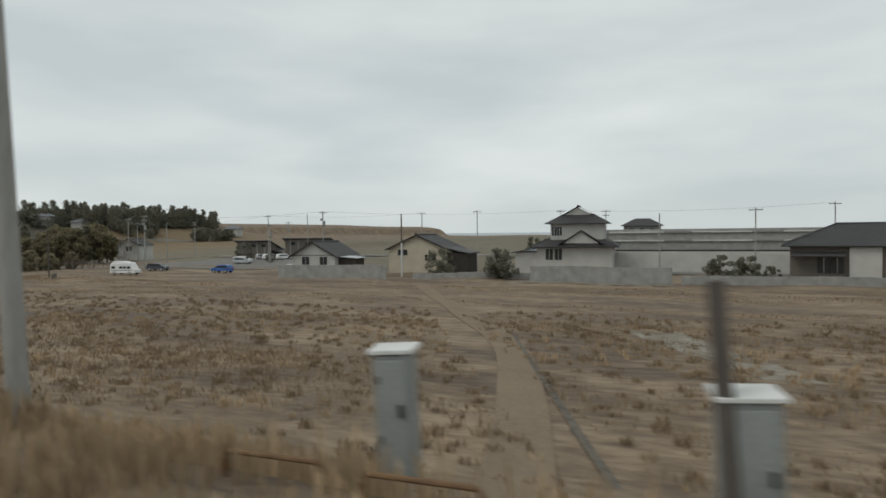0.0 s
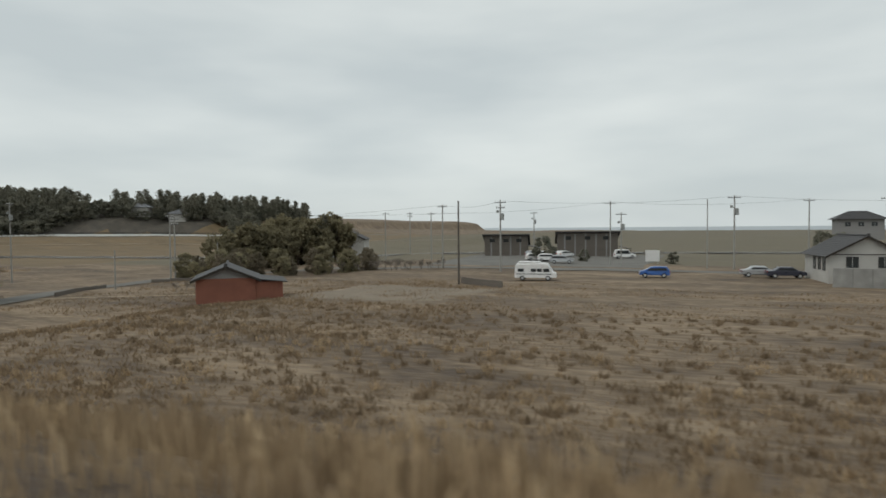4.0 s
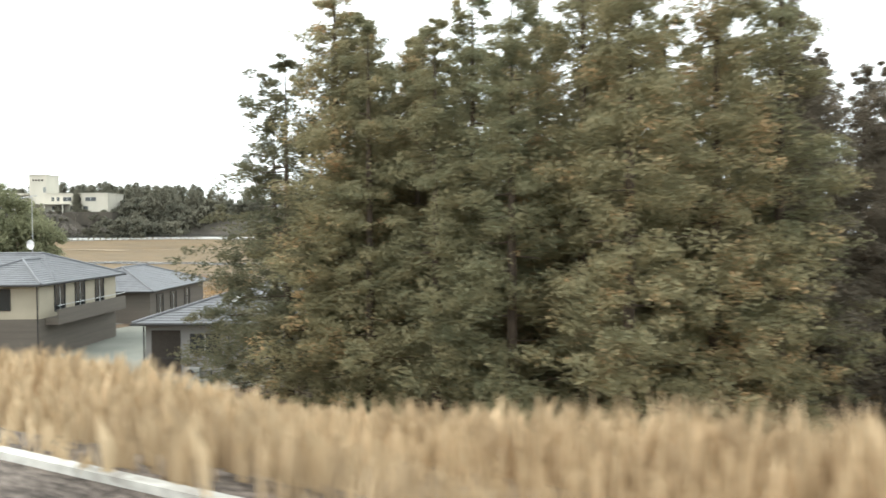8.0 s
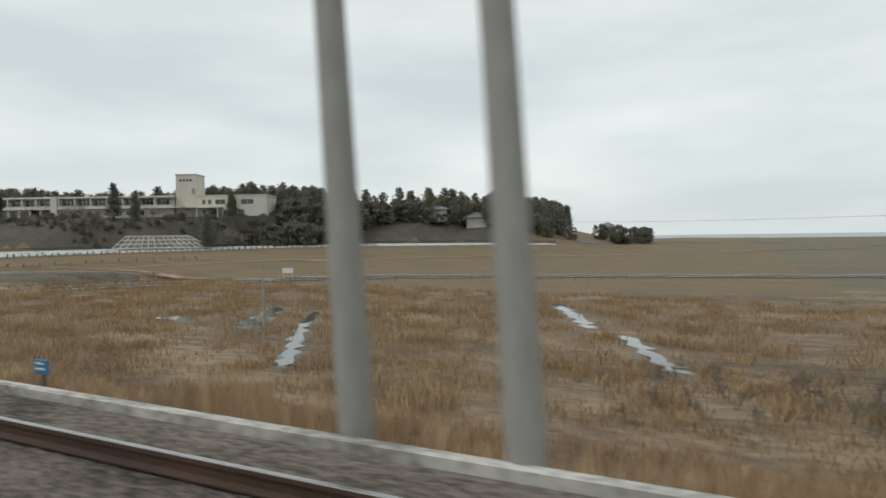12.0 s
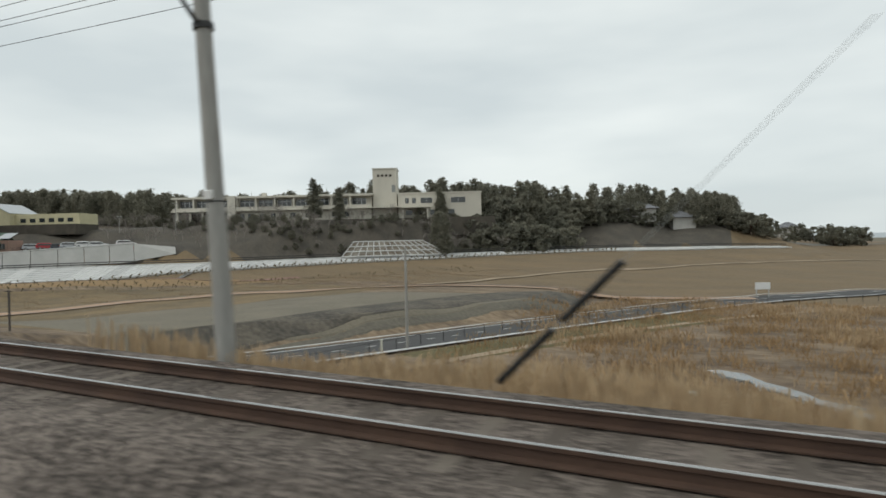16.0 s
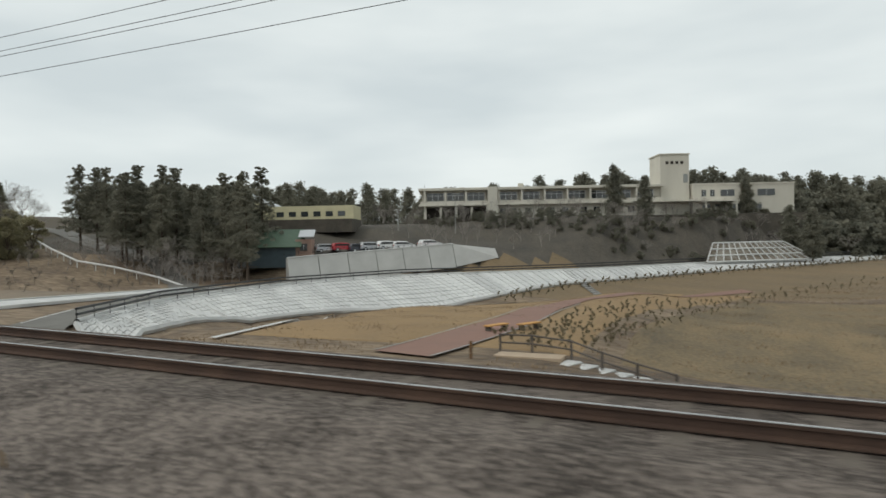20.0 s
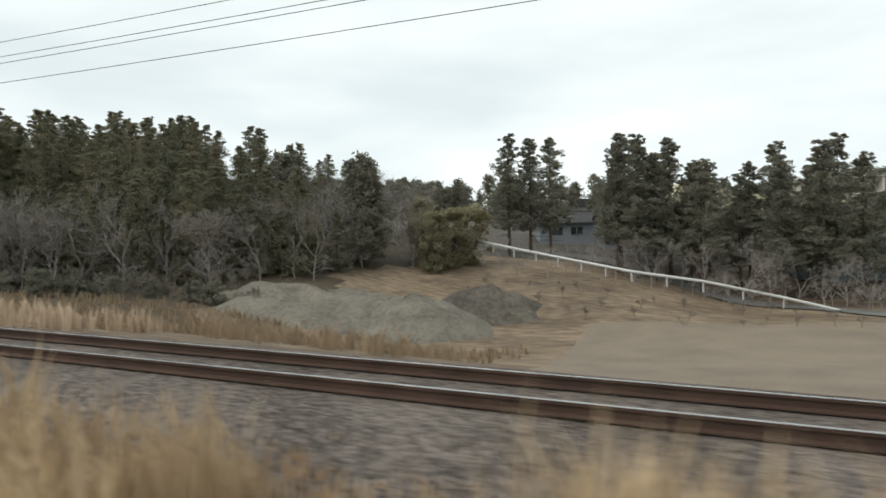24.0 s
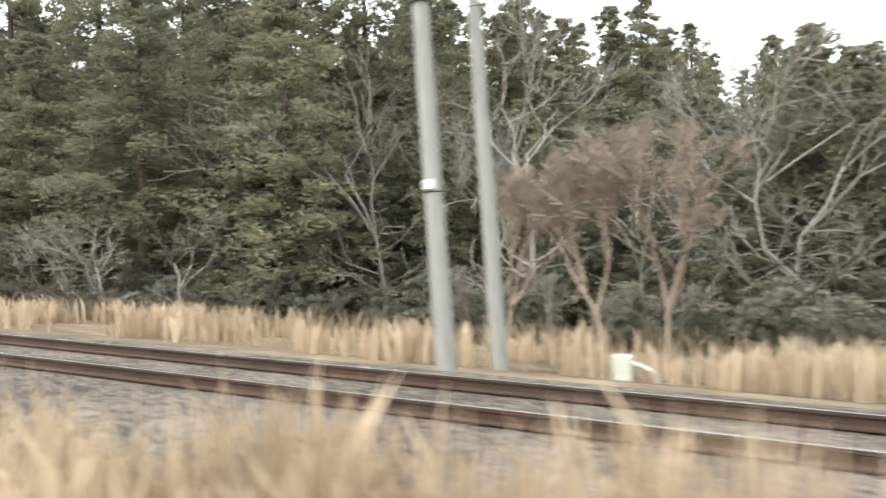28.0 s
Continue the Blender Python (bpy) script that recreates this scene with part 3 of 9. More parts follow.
def along(offset, outline, closed=True):
    """An outline drawn along the track at an offset from its middle."""
    g = Geo()
    n = len(outline)
    for x, c, h in zip(RX, RC, RZ):
        g.v += [(x, c + offset + u, RAIL + h + w) for u, w in outline]
    m = n if closed else n - 1
    g.f = [(i * n + j, i * n + (j + 1) % n, (i + 1) * n + (j + 1) % n, (i + 1) * n + j) for i in range(len(RX) - 1) for j in range(m)]
    return g


RAIL_OUT = ((-0.065, -0.15), (0.065, -0.15), (0.065, -0.135), (0.012, -0.115), (0.012, -0.045), (0.034, -0.035), (0.034, -0.006), (-0.034, -0.006), (-0.034, -0.035), (-0.012, -0.045), (-0.012, -0.115), (-0.065, -0.135))
for off in (-0.55, 0.55):
    r = part("rail", along(off, RAIL_OUT), STEEL, railway)
    part("running_face", along(off, ((-0.027, -0.004), (-0.02, 0), (0.02, 0), (0.027, -0.004)), False), SHINE, r, "worn shiny running surface")

# concrete edging along the ballast
EDGEC_M = mat("dirty_edging", (0.55, 0.54, 0.5), (0.2, 0.185, 0.165), fine=9, coarse=0.9, bump=0.3, contrast=0.75)
for x0, x1, off, zz in ((-136, -206, 1.02, -1.66), (-206, -226, 1.6, -1.84), (-224, -262, 2.02, -1.84), (-226, -262, 2.42, -1.97)):
    g = Geo()
    xs = np.arange(x0, x1, -2.0)
    for x, c in zip(xs, centre_y(xs)):
        g.v += [(x, c + off - 0.05, zz - 0.3 + climb(x)), (x, c + off - 0.045, zz + climb(x)), (x, c + off + 0.045, zz + climb(x)), (x, c + off + 0.05, zz - 0.3 + climb(x))]
    g.f = [(i * 4 + j, i * 4 + j + 1, i * 4 + j + 5, i * 4 + j + 4) for i in range(len(xs) - 1) for j in range(3)]
    solo("ballast_edging", g, EDGEC_M, "pale dirty concrete edging along the ballast", "kerb", kind="structure")


# ---- roads and surfaces ----
def smooth_line(line, sub=6):
    pts = []
    for i in range(len(line) - 1):
        p0, p1, p2, p3 = (np.array(line[max(0, min(len(line) - 1, i + k))], float) for k in (-1, 0, 1, 2))
        for s in range(sub):
            t = s / sub
            pts.append(0.5 * (2 * p1 + (p2 - p0) * t + (2 * p0 - 5 * p1 + 4 * p2 - p3) * t * t + (3 * p1 - p0 - 3 * p2 + p3) * t ** 3))
    pts.append(np.array(line[-1], float))
    return pts


def sideways(pts, i):
    d = pts[min(i + 1, len(pts) - 1)][:2] - pts[max(i - 1, 0)][:2]
    return np.array((d[1], -d[0])) / (np.hypot(*d) + 1e-9)


def ribbon(name, line, width, material, label, category="road", lift=0.04, sub=6, shift=0.0, kind="structure", cols=5, make=True):
    """A surface laid on the land along a line of x, y points."""
    pts = smooth_line(line, sub)
    g = Geo()
    for i, p in enumerate(pts):
        d = sideways(pts, i)
        w = width(i / (len(pts) - 1)) if callable(width) else width
        for c in range(cols):
            q = p[:2] + d * (w * (c / (cols - 1) - 0.5) + shift)
            z = p[2] if len(p) > 2 else ground_z(q[0], q[1])
            g.v.append((q[0], q[1], z + lift))
    g.f = [(i * cols + j, i * cols + j + 1, (i + 1) * cols + j + 1, (i + 1) * cols + j) for i in range(len(pts) - 1) for j in range(cols - 1)]
    return solo(name, g, material, label, category, kind=kind)


def patch(name, a, b, c, d, material, label, category, n=14, m=14, lift=0.035, kind="structure", wob=0.0):
    """A four-cornered surface laid on the land."""
    g = Geo()
    for i in range(n + 1):
        for j in range(m + 1):
            u, v = i / n, j / m
            x = (a[0] * (1 - u) + b[0] * u) * (1 - v) + (d[0] * (1 - u) + c[0] * u) * v
            y = (a[1] * (1 - u) + b[1] * u) * (1 - v) + (d[1] * (1 - u) + c[1] * u) * v
            if wob and (i in (0, n) or j in (0, m)):
                x, y = x + wob * math.sin(i * 2.3 + j * 1.7), y + wob * math.cos(i * 1.9 - j * 2.9)
            g.v.append((x, y, ground_z(x, y) + (lift if 0 < i < n and 0 < j < m else -0.15)))
    g.f = [(i * (m + 1) + j, (i + 1) * (m + 1) + j, (i + 1) * (m + 1) + j + 1, i * (m + 1) + j + 1) for i in range(n) for j in range(m)]
    return solo(name, g, material, label, category, kind=kind)


def strip(name, one, two, material, label, category, n=12, m=10, lift=0.05, kind="structure", wob=0.0):
    """A surface laid on the land between two lines of x, y points."""
    a, b = smooth_line(one, n), smooth_line(two, n)
    g = Geo()
    for i, (p, q) in enumerate(zip(a, b)):
        for j in range(m + 1):
            f = j / m + wob * (2 * j / m - 1) * (math.sin(i * 1.7 + p[0]) + 0.6 * math.sin(i * 3.1 + 2.5 * j / m))
            x, y = p + (q - p) * f
            g.v.append((x, y, ground_z(x, y) + (lift if 0 < j < m and 0 < i < len(a) - 1 else -0.1)))
    g.f = [(i * (m + 1) + j, (i + 1) * (m + 1) + j, (i + 1) * (m + 1) + j + 1, i * (m + 1) + j + 1) for i in range(len(a) - 1) for j in range(m)]
    return solo(name, g, material, label, category, kind=kind)


PALEDIRT = mat("pale_dirt", (0.38, 0.30, 0.21), (0.27, 0.21, 0.145), fine=6, coarse=0.5)
DIRT = mat("trodden_soil", (0.23, 0.172, 0.115), (0.145, 0.108, 0.072), fine=6, coarse=0.5)
OLIVE = mat("graded_soil", (0.205, 0.18, 0.137), (0.13, 0.116, 0.088), fine=4, coarse=0.25, bump=0.6, third=(0.165, 0.146, 0.11))
DARKSOIL = mat("dark_wet_soil", (0.135, 0.118, 0.093), (0.06, 0.054, 0.045), fine=2.5, coarse=0.4, bump=1.0, contrast=0.75)
RUBBLE = mat("rubble_soil", (0.27, 0.245, 0.205), (0.13, 0.105, 0.075), fine=2.2, coarse=0.5, bump=0.9, contrast=0.7)
TURF = mat("short_turf", (0.135, 0.115, 0.05), (0.09, 0.08, 0.038), fine=8, coarse=0.4, bump=0.6)
REDPATH = mat("red_brown_paving", (0.26, 0.155, 0.12), (0.20, 0.12, 0.095), fine=10, coarse=0.5, bump=0.2)
LAWN = mat("tan_turf", (0.30, 0.20, 0.10), (0.20, 0.135, 0.07), fine=7, coarse=0.25, bump=0.6)

LANE = [(-122.5, 11), (-123.3, 15.5), (-126.0, 22), (-131.5, 27.5), (-137, 31.8), (-141.4, 42), (-148.2, 58), (-150, 70), (-146, 82), (-134, 93), (-110, 99), (-60, 98), (-20, 101), (60, 108), (140, 115)]
ribbon("road", LANE, lambda t: float(np.interp(t * 14, (0, 1, 2, 3, 4, 14), (6.8, 7.0, 8.8, 6.6, 4.0, 4.6))), ASPH_OLD, "grey worn asphalt lane between fields", lift=0.07, sub=8)
ribbon("kerb", [(-119.7, 14), (-119.8, 18.1), (-121.7, 24.3), (-126.6, 28.6), (-134.5, 32.2), (-139.3, 42.8)], 0.12, DIRT, "low worn dirty kerb of the lane", "kerb", lift=0.11, sub=8, cols=2)
ribbon("dirt_track", [(-140.4, 40.5), (-134, 45.5), (-124, 51.5), (-112, 57)], 1.0, PALEDIRT, "pale dirt strip across the plot", "path")
ribbon("dirt_track", [(-3.2, 10), (-6.3, 21), (-11, 33), (-22, 51), (-36, 74)], 1.7, DIRT, "pale trodden dirt track across the field", "path")
patch("parking_lot", (-128, 104), (-84, 102), (-82, 150), (-130, 150), ASPH_OLD, "grey gravelled parking ground before the dark houses", "parking lot", lift=0.05)
patch("gravel_patch", (-113, 45.5), (-97, 49), (-95, 65), (-115, 63), GRAVEL, "pale gravel patch beside the shed", "gravel", wob=0.5)
patch("wet_soil", (-12, 14), (-8, 14), (-14, 34), (-21, 33), mat("damp_soil", (0.22, 0.166, 0.11), (0.10, 0.075, 0.052), fine=3, coarse=0.3, bump=0.8), "dark wet ploughed strip beside the track", "soil", wob=0.4)
patch("wet_soil", (-52.8, 34), (-48.4, 34.8), (-39.2, 14.6), (-42.0, 14.2), mat("wet_bare_soil", (0.165, 0.128, 0.093), (0.07, 0.056, 0.043), fine=2.5, coarse=0.5, bump=1.0, contrast=0.8), "dark wet bare strip in the field", "soil", wob=0.5)
patch("ditch", (-1.5, 12), (-1.2, 12), (-11.65, 37), (-11.9, 37), DARKSOIL, "narrow dark ditch along the dirt track", "ditch", wob=0.3, lift=0.05)
patch("rubble_patch", (-28, 79), (-4, 80), (-4, 84), (-26, 83), RUBBLE, "grey rubble heap at the garden wall", "rubble", wob=0.4, lift=0.12)
patch("rubble_patch", (2, 26), (4.5, 26), (-2, 40), (-6, 40), RUBBLE, "pale broken stones in the field", "rubble", wob=0.4)

# the new road, its lines and kerbs
ribbon("new_road", list(NEW), 5.6, ASPHALT, "fresh dark asphalt road with white lines", lift=0.10, sub=10)
for sh in (-2.3, 2.3):
    ribbon("edge_line", NEW, 0.16, PAINT_W, "white painted edge line", "road marking", lift=0.12, sub=10, shift=sh, cols=2)
for sh in (-3.0, 3.0):
    ribbon("kerb", NEW, 0.35, CONC_W, "pale concrete kerb of the new road", "kerb", lift=0.22, sub=10, shift=sh, cols=2)
nr = smooth_line(list(NEW), 10)
for i in range(6, 100, 3):
    p, q = nr[i], nr[i] + (nr[i + 1] - nr[i]) * 0.9
    d = sideways(nr, i) * 0.08
    g = Geo().add([(*(p - d), ground_z(*p) + 0.13), (*(p + d), ground_z(*p) + 0.13), (*(q + d), ground_z(*q) + 0.13), (*(q - d), ground_z(*q) + 0.13)], [(0, 1, 2, 3)])
    solo("centre_dash", g, PAINT_W, "white dash of the road's centre line", "road marking", "centre line", kind="structure")
patch("graded_terrace", (-359.5, 31), (-338.5, 28), (-321, 68), (-346, 64), OLIVE, "bare graded olive-grey terrace above the new road", "terrace", 44, 44, lift=0.1)
strip("dark_bank", [(-341.5, 29), (-338, 37), (-336.6, 45), (-334.6, 53), (-331.8, 60.5), (-327, 70.5), (-321.5, 79)], [(-336.2, 31), (-334.6, 37), (-332.8, 42.5), (-330.2, 48.5), (-326.8, 56.5), (-322, 66), (-317.5, 75)], DARKSOIL, "dark bank falling from the terrace to the road", "bank", 8, 10, lift=0.14)
strip("road_verge", [(-336.2, 31), (-334.6, 37), (-332.8, 42.5), (-330.2, 48.5), (-326.8, 56.5), (-322, 66), (-317.5, 75)], [(-334.6, 31), (-333.4, 35.7), (-331.8, 41.2), (-329.4, 46.3), (-325.9, 54.5), (-321, 63), (-315.5, 73)], mat("grey_verge_soil", (0.165, 0.15, 0.118), (0.095, 0.085, 0.068), fine=3, coarse=0.3, bump=0.6), "grey bare verge beside the kerb", "verge", 8, 4, lift=0.09)
patch("turf_verge", (-326.5, 36), (-321.5, 36), (-301, 70), (-307, 72), TURF, "short green-brown turf verge beside the new road", "verge", lift=0.05)
round_path = [(-365.0, 28.5), (-365.6, 34), (-366.1, 41), (-365.8, 48), (-364.8, 56), (-360.6, 66.5), (-353.5, 74.6), (-342, 79.5), (-325, 82), (-300, 88)]
ribbon("dirt_path", round_path, lambda t: 2.2 + 0.6 * t, mat("reddish_dirt", (0.43, 0.29, 0.2), (0.31, 0.21, 0.145), fine=6, coarse=0.5), "reddish pale dirt path round the terrace", "path", lift=0.12)
for sh in (-1.3, 1.3):
    ribbon("path_edge", round_path, 0.18, CONC, "thin pale edging of the dirt path", "kerb", lift=0.17, shift=sh, cols=2)
ribbon("dirt_path", [(-345, 82), (-333, 108), (-314, 143), (-287, 176), (-240, 215), (-180, 260)], 1.6, PALEDIRT, "pale dirt path along the levee slope", "path", lift=0.16)
patch("levee_slope", (-352, 78), (-290, 135), (-270, 225), (-352, 138), LEVEE, "brown grassed levee slope with sown rows", "slope", 24, 24)
ribbon("dirt_path", [(-323.5, 31), (-321.9, 35.3), (-318.1, 43.8), (-312.6, 54), (-303, 68), (-288, 84)], 0.9, PALEDIRT, "pale dirt path beside the turf verge", "path", lift=0.06)
strip("olive_field", [(-387.5, 30), (-388.2, 41), (-387.6, 53), (-385, 68), (-380, 84)], [(-343, 29), (-344, 44), (-344.5, 56), (-345, 68), (-347, 82)], mat("olive_turf", (0.215, 0.155, 0.083), (0.10, 0.078, 0.046), fine=5, coarse=0.3, bump=0.9, contrast=0.7, stretch=(1, 0.35, 1)), "smooth olive-brown sown field below the levee", "field", 9, 30, lift=0.045)
strip("lawn", [(-411, 30), (-411.5, 40), (-411.5, 55), (-408, 68), (-398, 80), (-388, 92)], [(-387.4, 30), (-388.1, 40), (-387.5, 53), (-385, 67), (-381, 82), (-376, 93)], LAWN, "tan dry turf below the levee", "lawn", 9, 14, lift=0.05)
ribbon("lawn_kerb", [(-409.5, 28), (-410.6, 36), (-411.6, 46), (-411, 57), (-406.5, 68), (-398, 80)], 0.5, CONC_W, "pale concrete edging between revetment and lawn", "kerb", lift=0.14, cols=2)
ribbon("red_path", [(-396.5, 27), (-395.5, 34), (-395.2, 44), (-395.6, 58), (-393.5, 72), (-387.5, 86), (-378, 98)], lambda t: 3.6 - 1.4 * t, REDPATH, "red-brown paved path on the lawn", lift=0.11, category="path")
for sh in (-1.75, 1.75):
    ribbon("path_edge", [(-396.5, 27), (-395.5, 34), (-395.2, 44), (-395.6, 58)], 0.14, CONC, "thin pale edging of the red path", "kerb", lift=0.15, shift=sh, cols=2)
patch("gravel_lot", (-472, 24), (-446, 22), (-446, 62), (-474, 52), GRAVEL, "bare grey gravel lot", "lot", 18, 18, wob=0.6)
ribbon("levee_road", [(-419, 18), (-427, 30), (-436, 45), (-439, 66), (-432, 90), (-408, 107), (-372, 144), (-335, 186), (-300, 206), (-265, 268), (-200, 335), (-60, 445), (150, 560)], 4.4, ASPH_OLD, "grey road along the top of the levee", lift=0.12, sub=8)
LEV_RD = [(-427, 30), (-436, 45), (-439, 66), (-432, 90), (-408, 107), (-372, 144), (-335, 186)]
for sh in (-1.9, 1.9):
    ribbon("edge_line", LEV_RD, 0.16, PAINT_W, "white painted edge line of the levee road", "road marking", lift=0.145, sub=8, shift=sh, cols=2)
ribbon("village_road", [(-436, 66), (-446, 62), (-456, 70), (-470, 78), (-484, 81), (-500, 84), (-530, 96)], 4.0, ASPH_OLD, "grey road climbing past the grove", lift=0.1)
WET = "long narrow pool of flat grey water in the grass"
for one, two in (([(-268.6, 56), (-262.5, 45), (-257.5, 37), (-253.4, 30.5)], [(-267.5, 56.2), (-261.3, 45.5), (-256.2, 37.6), (-252, 31)]),
                 ([(-247.2, 72.6), (-241.4, 60), (-239.4, 55)], [(-245, 72.2), (-239.4, 60), (-237.6, 54)]),
                 ([(-236.2, 52), (-233.6, 44.6), (-231, 38.4)], [(-234.2, 51), (-231.6, 43.6), (-229, 38)]),
                 ([(-275, 57), (-271, 49.5), (-268, 42.5)], [(-272, 56.2), (-268.2, 49), (-265.4, 42.8)]),
                 ([(-279, 44.8), (-276.6, 43.4), (-274, 42.4)], [(-277.4, 46.2), (-274.6, 45), (-272.4, 44)]),
                 ([(-305.8, 41.4), (-300.5, 34.5), (-295, 28.0)], [(-304.0, 41.9), (-298.6, 34.6), (-293.2, 28.1)])):
    strip("pond", one, two, WATER, WET, "pool", 8, 6, lift=0.11, wob=0.3)
patch("car_park", (-209.5, 20), (-203, 20), (-199, 52), (-209, 50), ASPH_OLD, "grey asphalt yard between the houses", "yard", lift=0.05)
patch("car_park", (-203.2, 19.5), (-168, 21.5), (-172, 55), (-199.2, 55), mat("yard_gravel", (0.26, 0.265, 0.235), (0.16, 0.165, 0.145), rough=0.95, fine=18, coarse=0.4, bump=0.5, third=(0.21, 0.215, 0.185)), "grey gravelled yard round the houses", "yard", lift=0.03)

# ---- overhead line masts ----
LEAN = -3.2
DARKMAST = mat("weathered_mast", (0.15, 0.145, 0.135), (0.085, 0.08, 0.075), fine=12, coarse=0.7, bump=0.2, stretch=(1, 1, 0.2))


def mast(x, y, top, r=0.17, arm=0, weight=False, lean=LEAN, paint=None):
    base = ground_z(x, y) - 0.25
    ob = thing("line_mast", pose(x, y, base, 0, lean, 0), ("dark weathered overhead-line mast with steel brackets" if paint else "round grey concrete overhead-line mast with steel brackets") if arm else "round grey concrete mast beside the track", "mast", "line masts")
    h = top + float(climb(x)) - base
    part("pole", Geo().tube((0, 0, -0.6), (0, 0, h), r * 1.12, r * 0.85, 18), paint or POLE, ob)
    part("cap", Geo().tube((0, 0, h), (0, 0, h + 0.06), r * 0.9, r * 0.5, 18), CONC, ob)
    if arm:
        part("number_plate", Geo().box(-0.09, -r * 1.05 - 0.03, h * 0.41 - 0.07, 0.09, -r * 1.0 + 0.02, h * 0.41 + 0.07, 0.01), PAINT_W, ob, "small white plate")
        part("band", Geo().tube((0, 0, h * 0.41 - 0.11), (0, 0, h * 0.41 - 0.09), r * 1.06, r * 1.06, 14), DKMETAL, ob)
    if arm:
        part("stay_tube", Geo().path([(0, -0.1, h - 0.2), (0.3, -1.6, h - 0.05), (0.3, -2.7, h - 0.35)], 0.03, 8), DKMETAL, ob)
        part("bracket_tube", Geo().path([(0, -0.1, h - 1.6), (0.3, -1.6, h - 0.6), (0.3, -2.7, h - 0.35)], 0.035, 8), DKMETAL, ob)
        part("crossarm", Geo().box(-0.05, -0.9, h - 0.75, 0.05, 1.1, h - 0.65, 0.01), DKMETAL, ob)
        for yy, zz in ((-2.6, h - 0.38), (1.0, h - 0.65), (-0.8, h - 0.65)):
            part("insulator", Geo().tube((0.1 if yy > -2 else 0.3, yy, zz), (0.1 if yy > -2 else 0.3, yy, zz + 0.28), 0.055, 0.035, 10), PALELAMP, ob)
        if paint:
            part("outer_arm", Geo().box(-0.04, 0.1, h - 0.1, 0.04, 1.6, h - 0.03, 0.01), DKMETAL, ob)
            for yy in (0.85, 1.5):
                part("hanging_insulator", Geo().tube((0, yy, h - 0.5), (0, yy, h - 0.12), 0.05, 0.03, 10), DKMETAL, ob)
        for zz in (h - 1.6, h - 0.2):
            part("clamp", Geo().tube((0, 0, zz - 0.05), (0, 0, zz + 0.05), r * 1.15, r * 1.15, 14), DKMETAL, ob)
    if weight:
        part("tension_weight", Geo().tube((0.62, -0.15, h * 0.555), (0.62, -0.15, h * 0.70), 0.22, 0.22, 20), CONC, ob, "stack of grey counterweight discs")
        for i in range(7):
            z = h * (0.558 + 0.0205 * i)
            part("disc_rim", Geo().tube((0.62, -0.15, z), (0.62, -0.15, z + 0.03), 0.235, 0.235, 20), GREYP, ob)
        part("weight_rod", Geo().tube((0.62, -0.15, h * 0.7), (0.62, -0.15, h * 0.98), 0.012, 0.012, 6), WIRE, ob)
        part("guide_wire", Geo().tube((0.85, -0.15, h * 0.5), (0.85, -0.15, h * 0.97), 0.01, 0.01, 6), WIRE, ob)
        part("pulley_arm", Geo().path([(0, 0, h - 0.3), (0.9, -0.15, h - 0.22)], 0.04, 8), DKMETAL, ob)
        part("pulley", Geo().tube((0.62, -0.2, h - 0.2), (0.62, -0.1, h - 0.2), 0.24, 0.24, 18), DKMETAL, ob)
    return ob


for x, y, arm, r, top in ((-8.4, 5.2, 0, 0.13, 4.6), (-55.35, 4.83, 0, 0.15, 4.2), (-146.6, 4.7, 0, 0.14, 4.6), (-189.5, 4.5, 0, 0.14, 4.6), (-231.48, 5.4, 0, 0.17, 4.2), (-229.65, 5.25, 0, 0.17, 4.2),
                          (-302.4, 7.3, 1, 0.19, 4.9), (-311.4, 7.4, 1, 0.14, 4.9), (-344.05, 8.2, 1, 0.15, 4.8), (-380, 8.6, 1, 0.15, 4.8), (-414, 8.7, 1, 0.15, 4.8), (-446.2, 8.65, 1, 0.15, 5.1), (-482.3, 8.5, 1, 0.11, 4.95), (-515.5, 8.3, 1, 0.12, 4.85), (-548.45, 9.3, 0, 0.12, 4.0), (-548.8, 8.0, 1, 0.13, 5.0), (-576, 8.2, 1, 0.13, 5.0)):
    m_ = mast(x, y, top, r, arm, weight=abs(x + 302.4) < 0.1, lean=-5.4 if abs(x + 189.5) < 0.1 else LEAN, paint=DARKMAST if x in (-482.3, -515.5) else None)
    if abs(x + 189.5) < 0.1:
        low = 0.42 + float(climb(x)) - m_.matrix_basis.translation.z
        part("number_plate", Geo().box(-r * 0.98, -r * 0.72, low + 0.02, -r * 0.5, -r * 0.68, low + 0.25, 0.004), CAR_W, m_, "small white plate")
        for zz in (low, low + 0.26):
            part("band", Geo().tube((0, 0, zz), (0, 0, zz + 0.012), r * 1.05, r * 1.05, 16), DKMETAL, m_, "thin steel strap")
    if abs(x + 55.35) < 0.1:
        part("black_plate", Geo().box(-0.27, -0.1, 2.0, -0.15, 0.02, 2.6, 0.01), BLACKP, m_, "narrow black plate")

# wires along the line, sagging a little between masts
for up, drop in ((0.0, 0.12), (0.42, 0.1), (0.6, 0.16), (0.95, 0.2)):
    pts = []
    for x in np.arange(-286, -640, -4.0):
        s = ((-x - 310) % 34.5) / 34.5
        z = float(np.interp(-x, (290, 340, 372, 420, 466, 560), (4.15, 4.3, 3.8, 3.42, 3.42, 3.4)))
        pts.append((x, 8.45 + up * 0.1, z + up + float(climb(x)) - drop * 4 * s * (1 - s)))
    solo("overhead_wire", Geo().path(pts, 0.0065, 5), WIRE, "thin dark overhead line wire", "wire", "overhead wires")


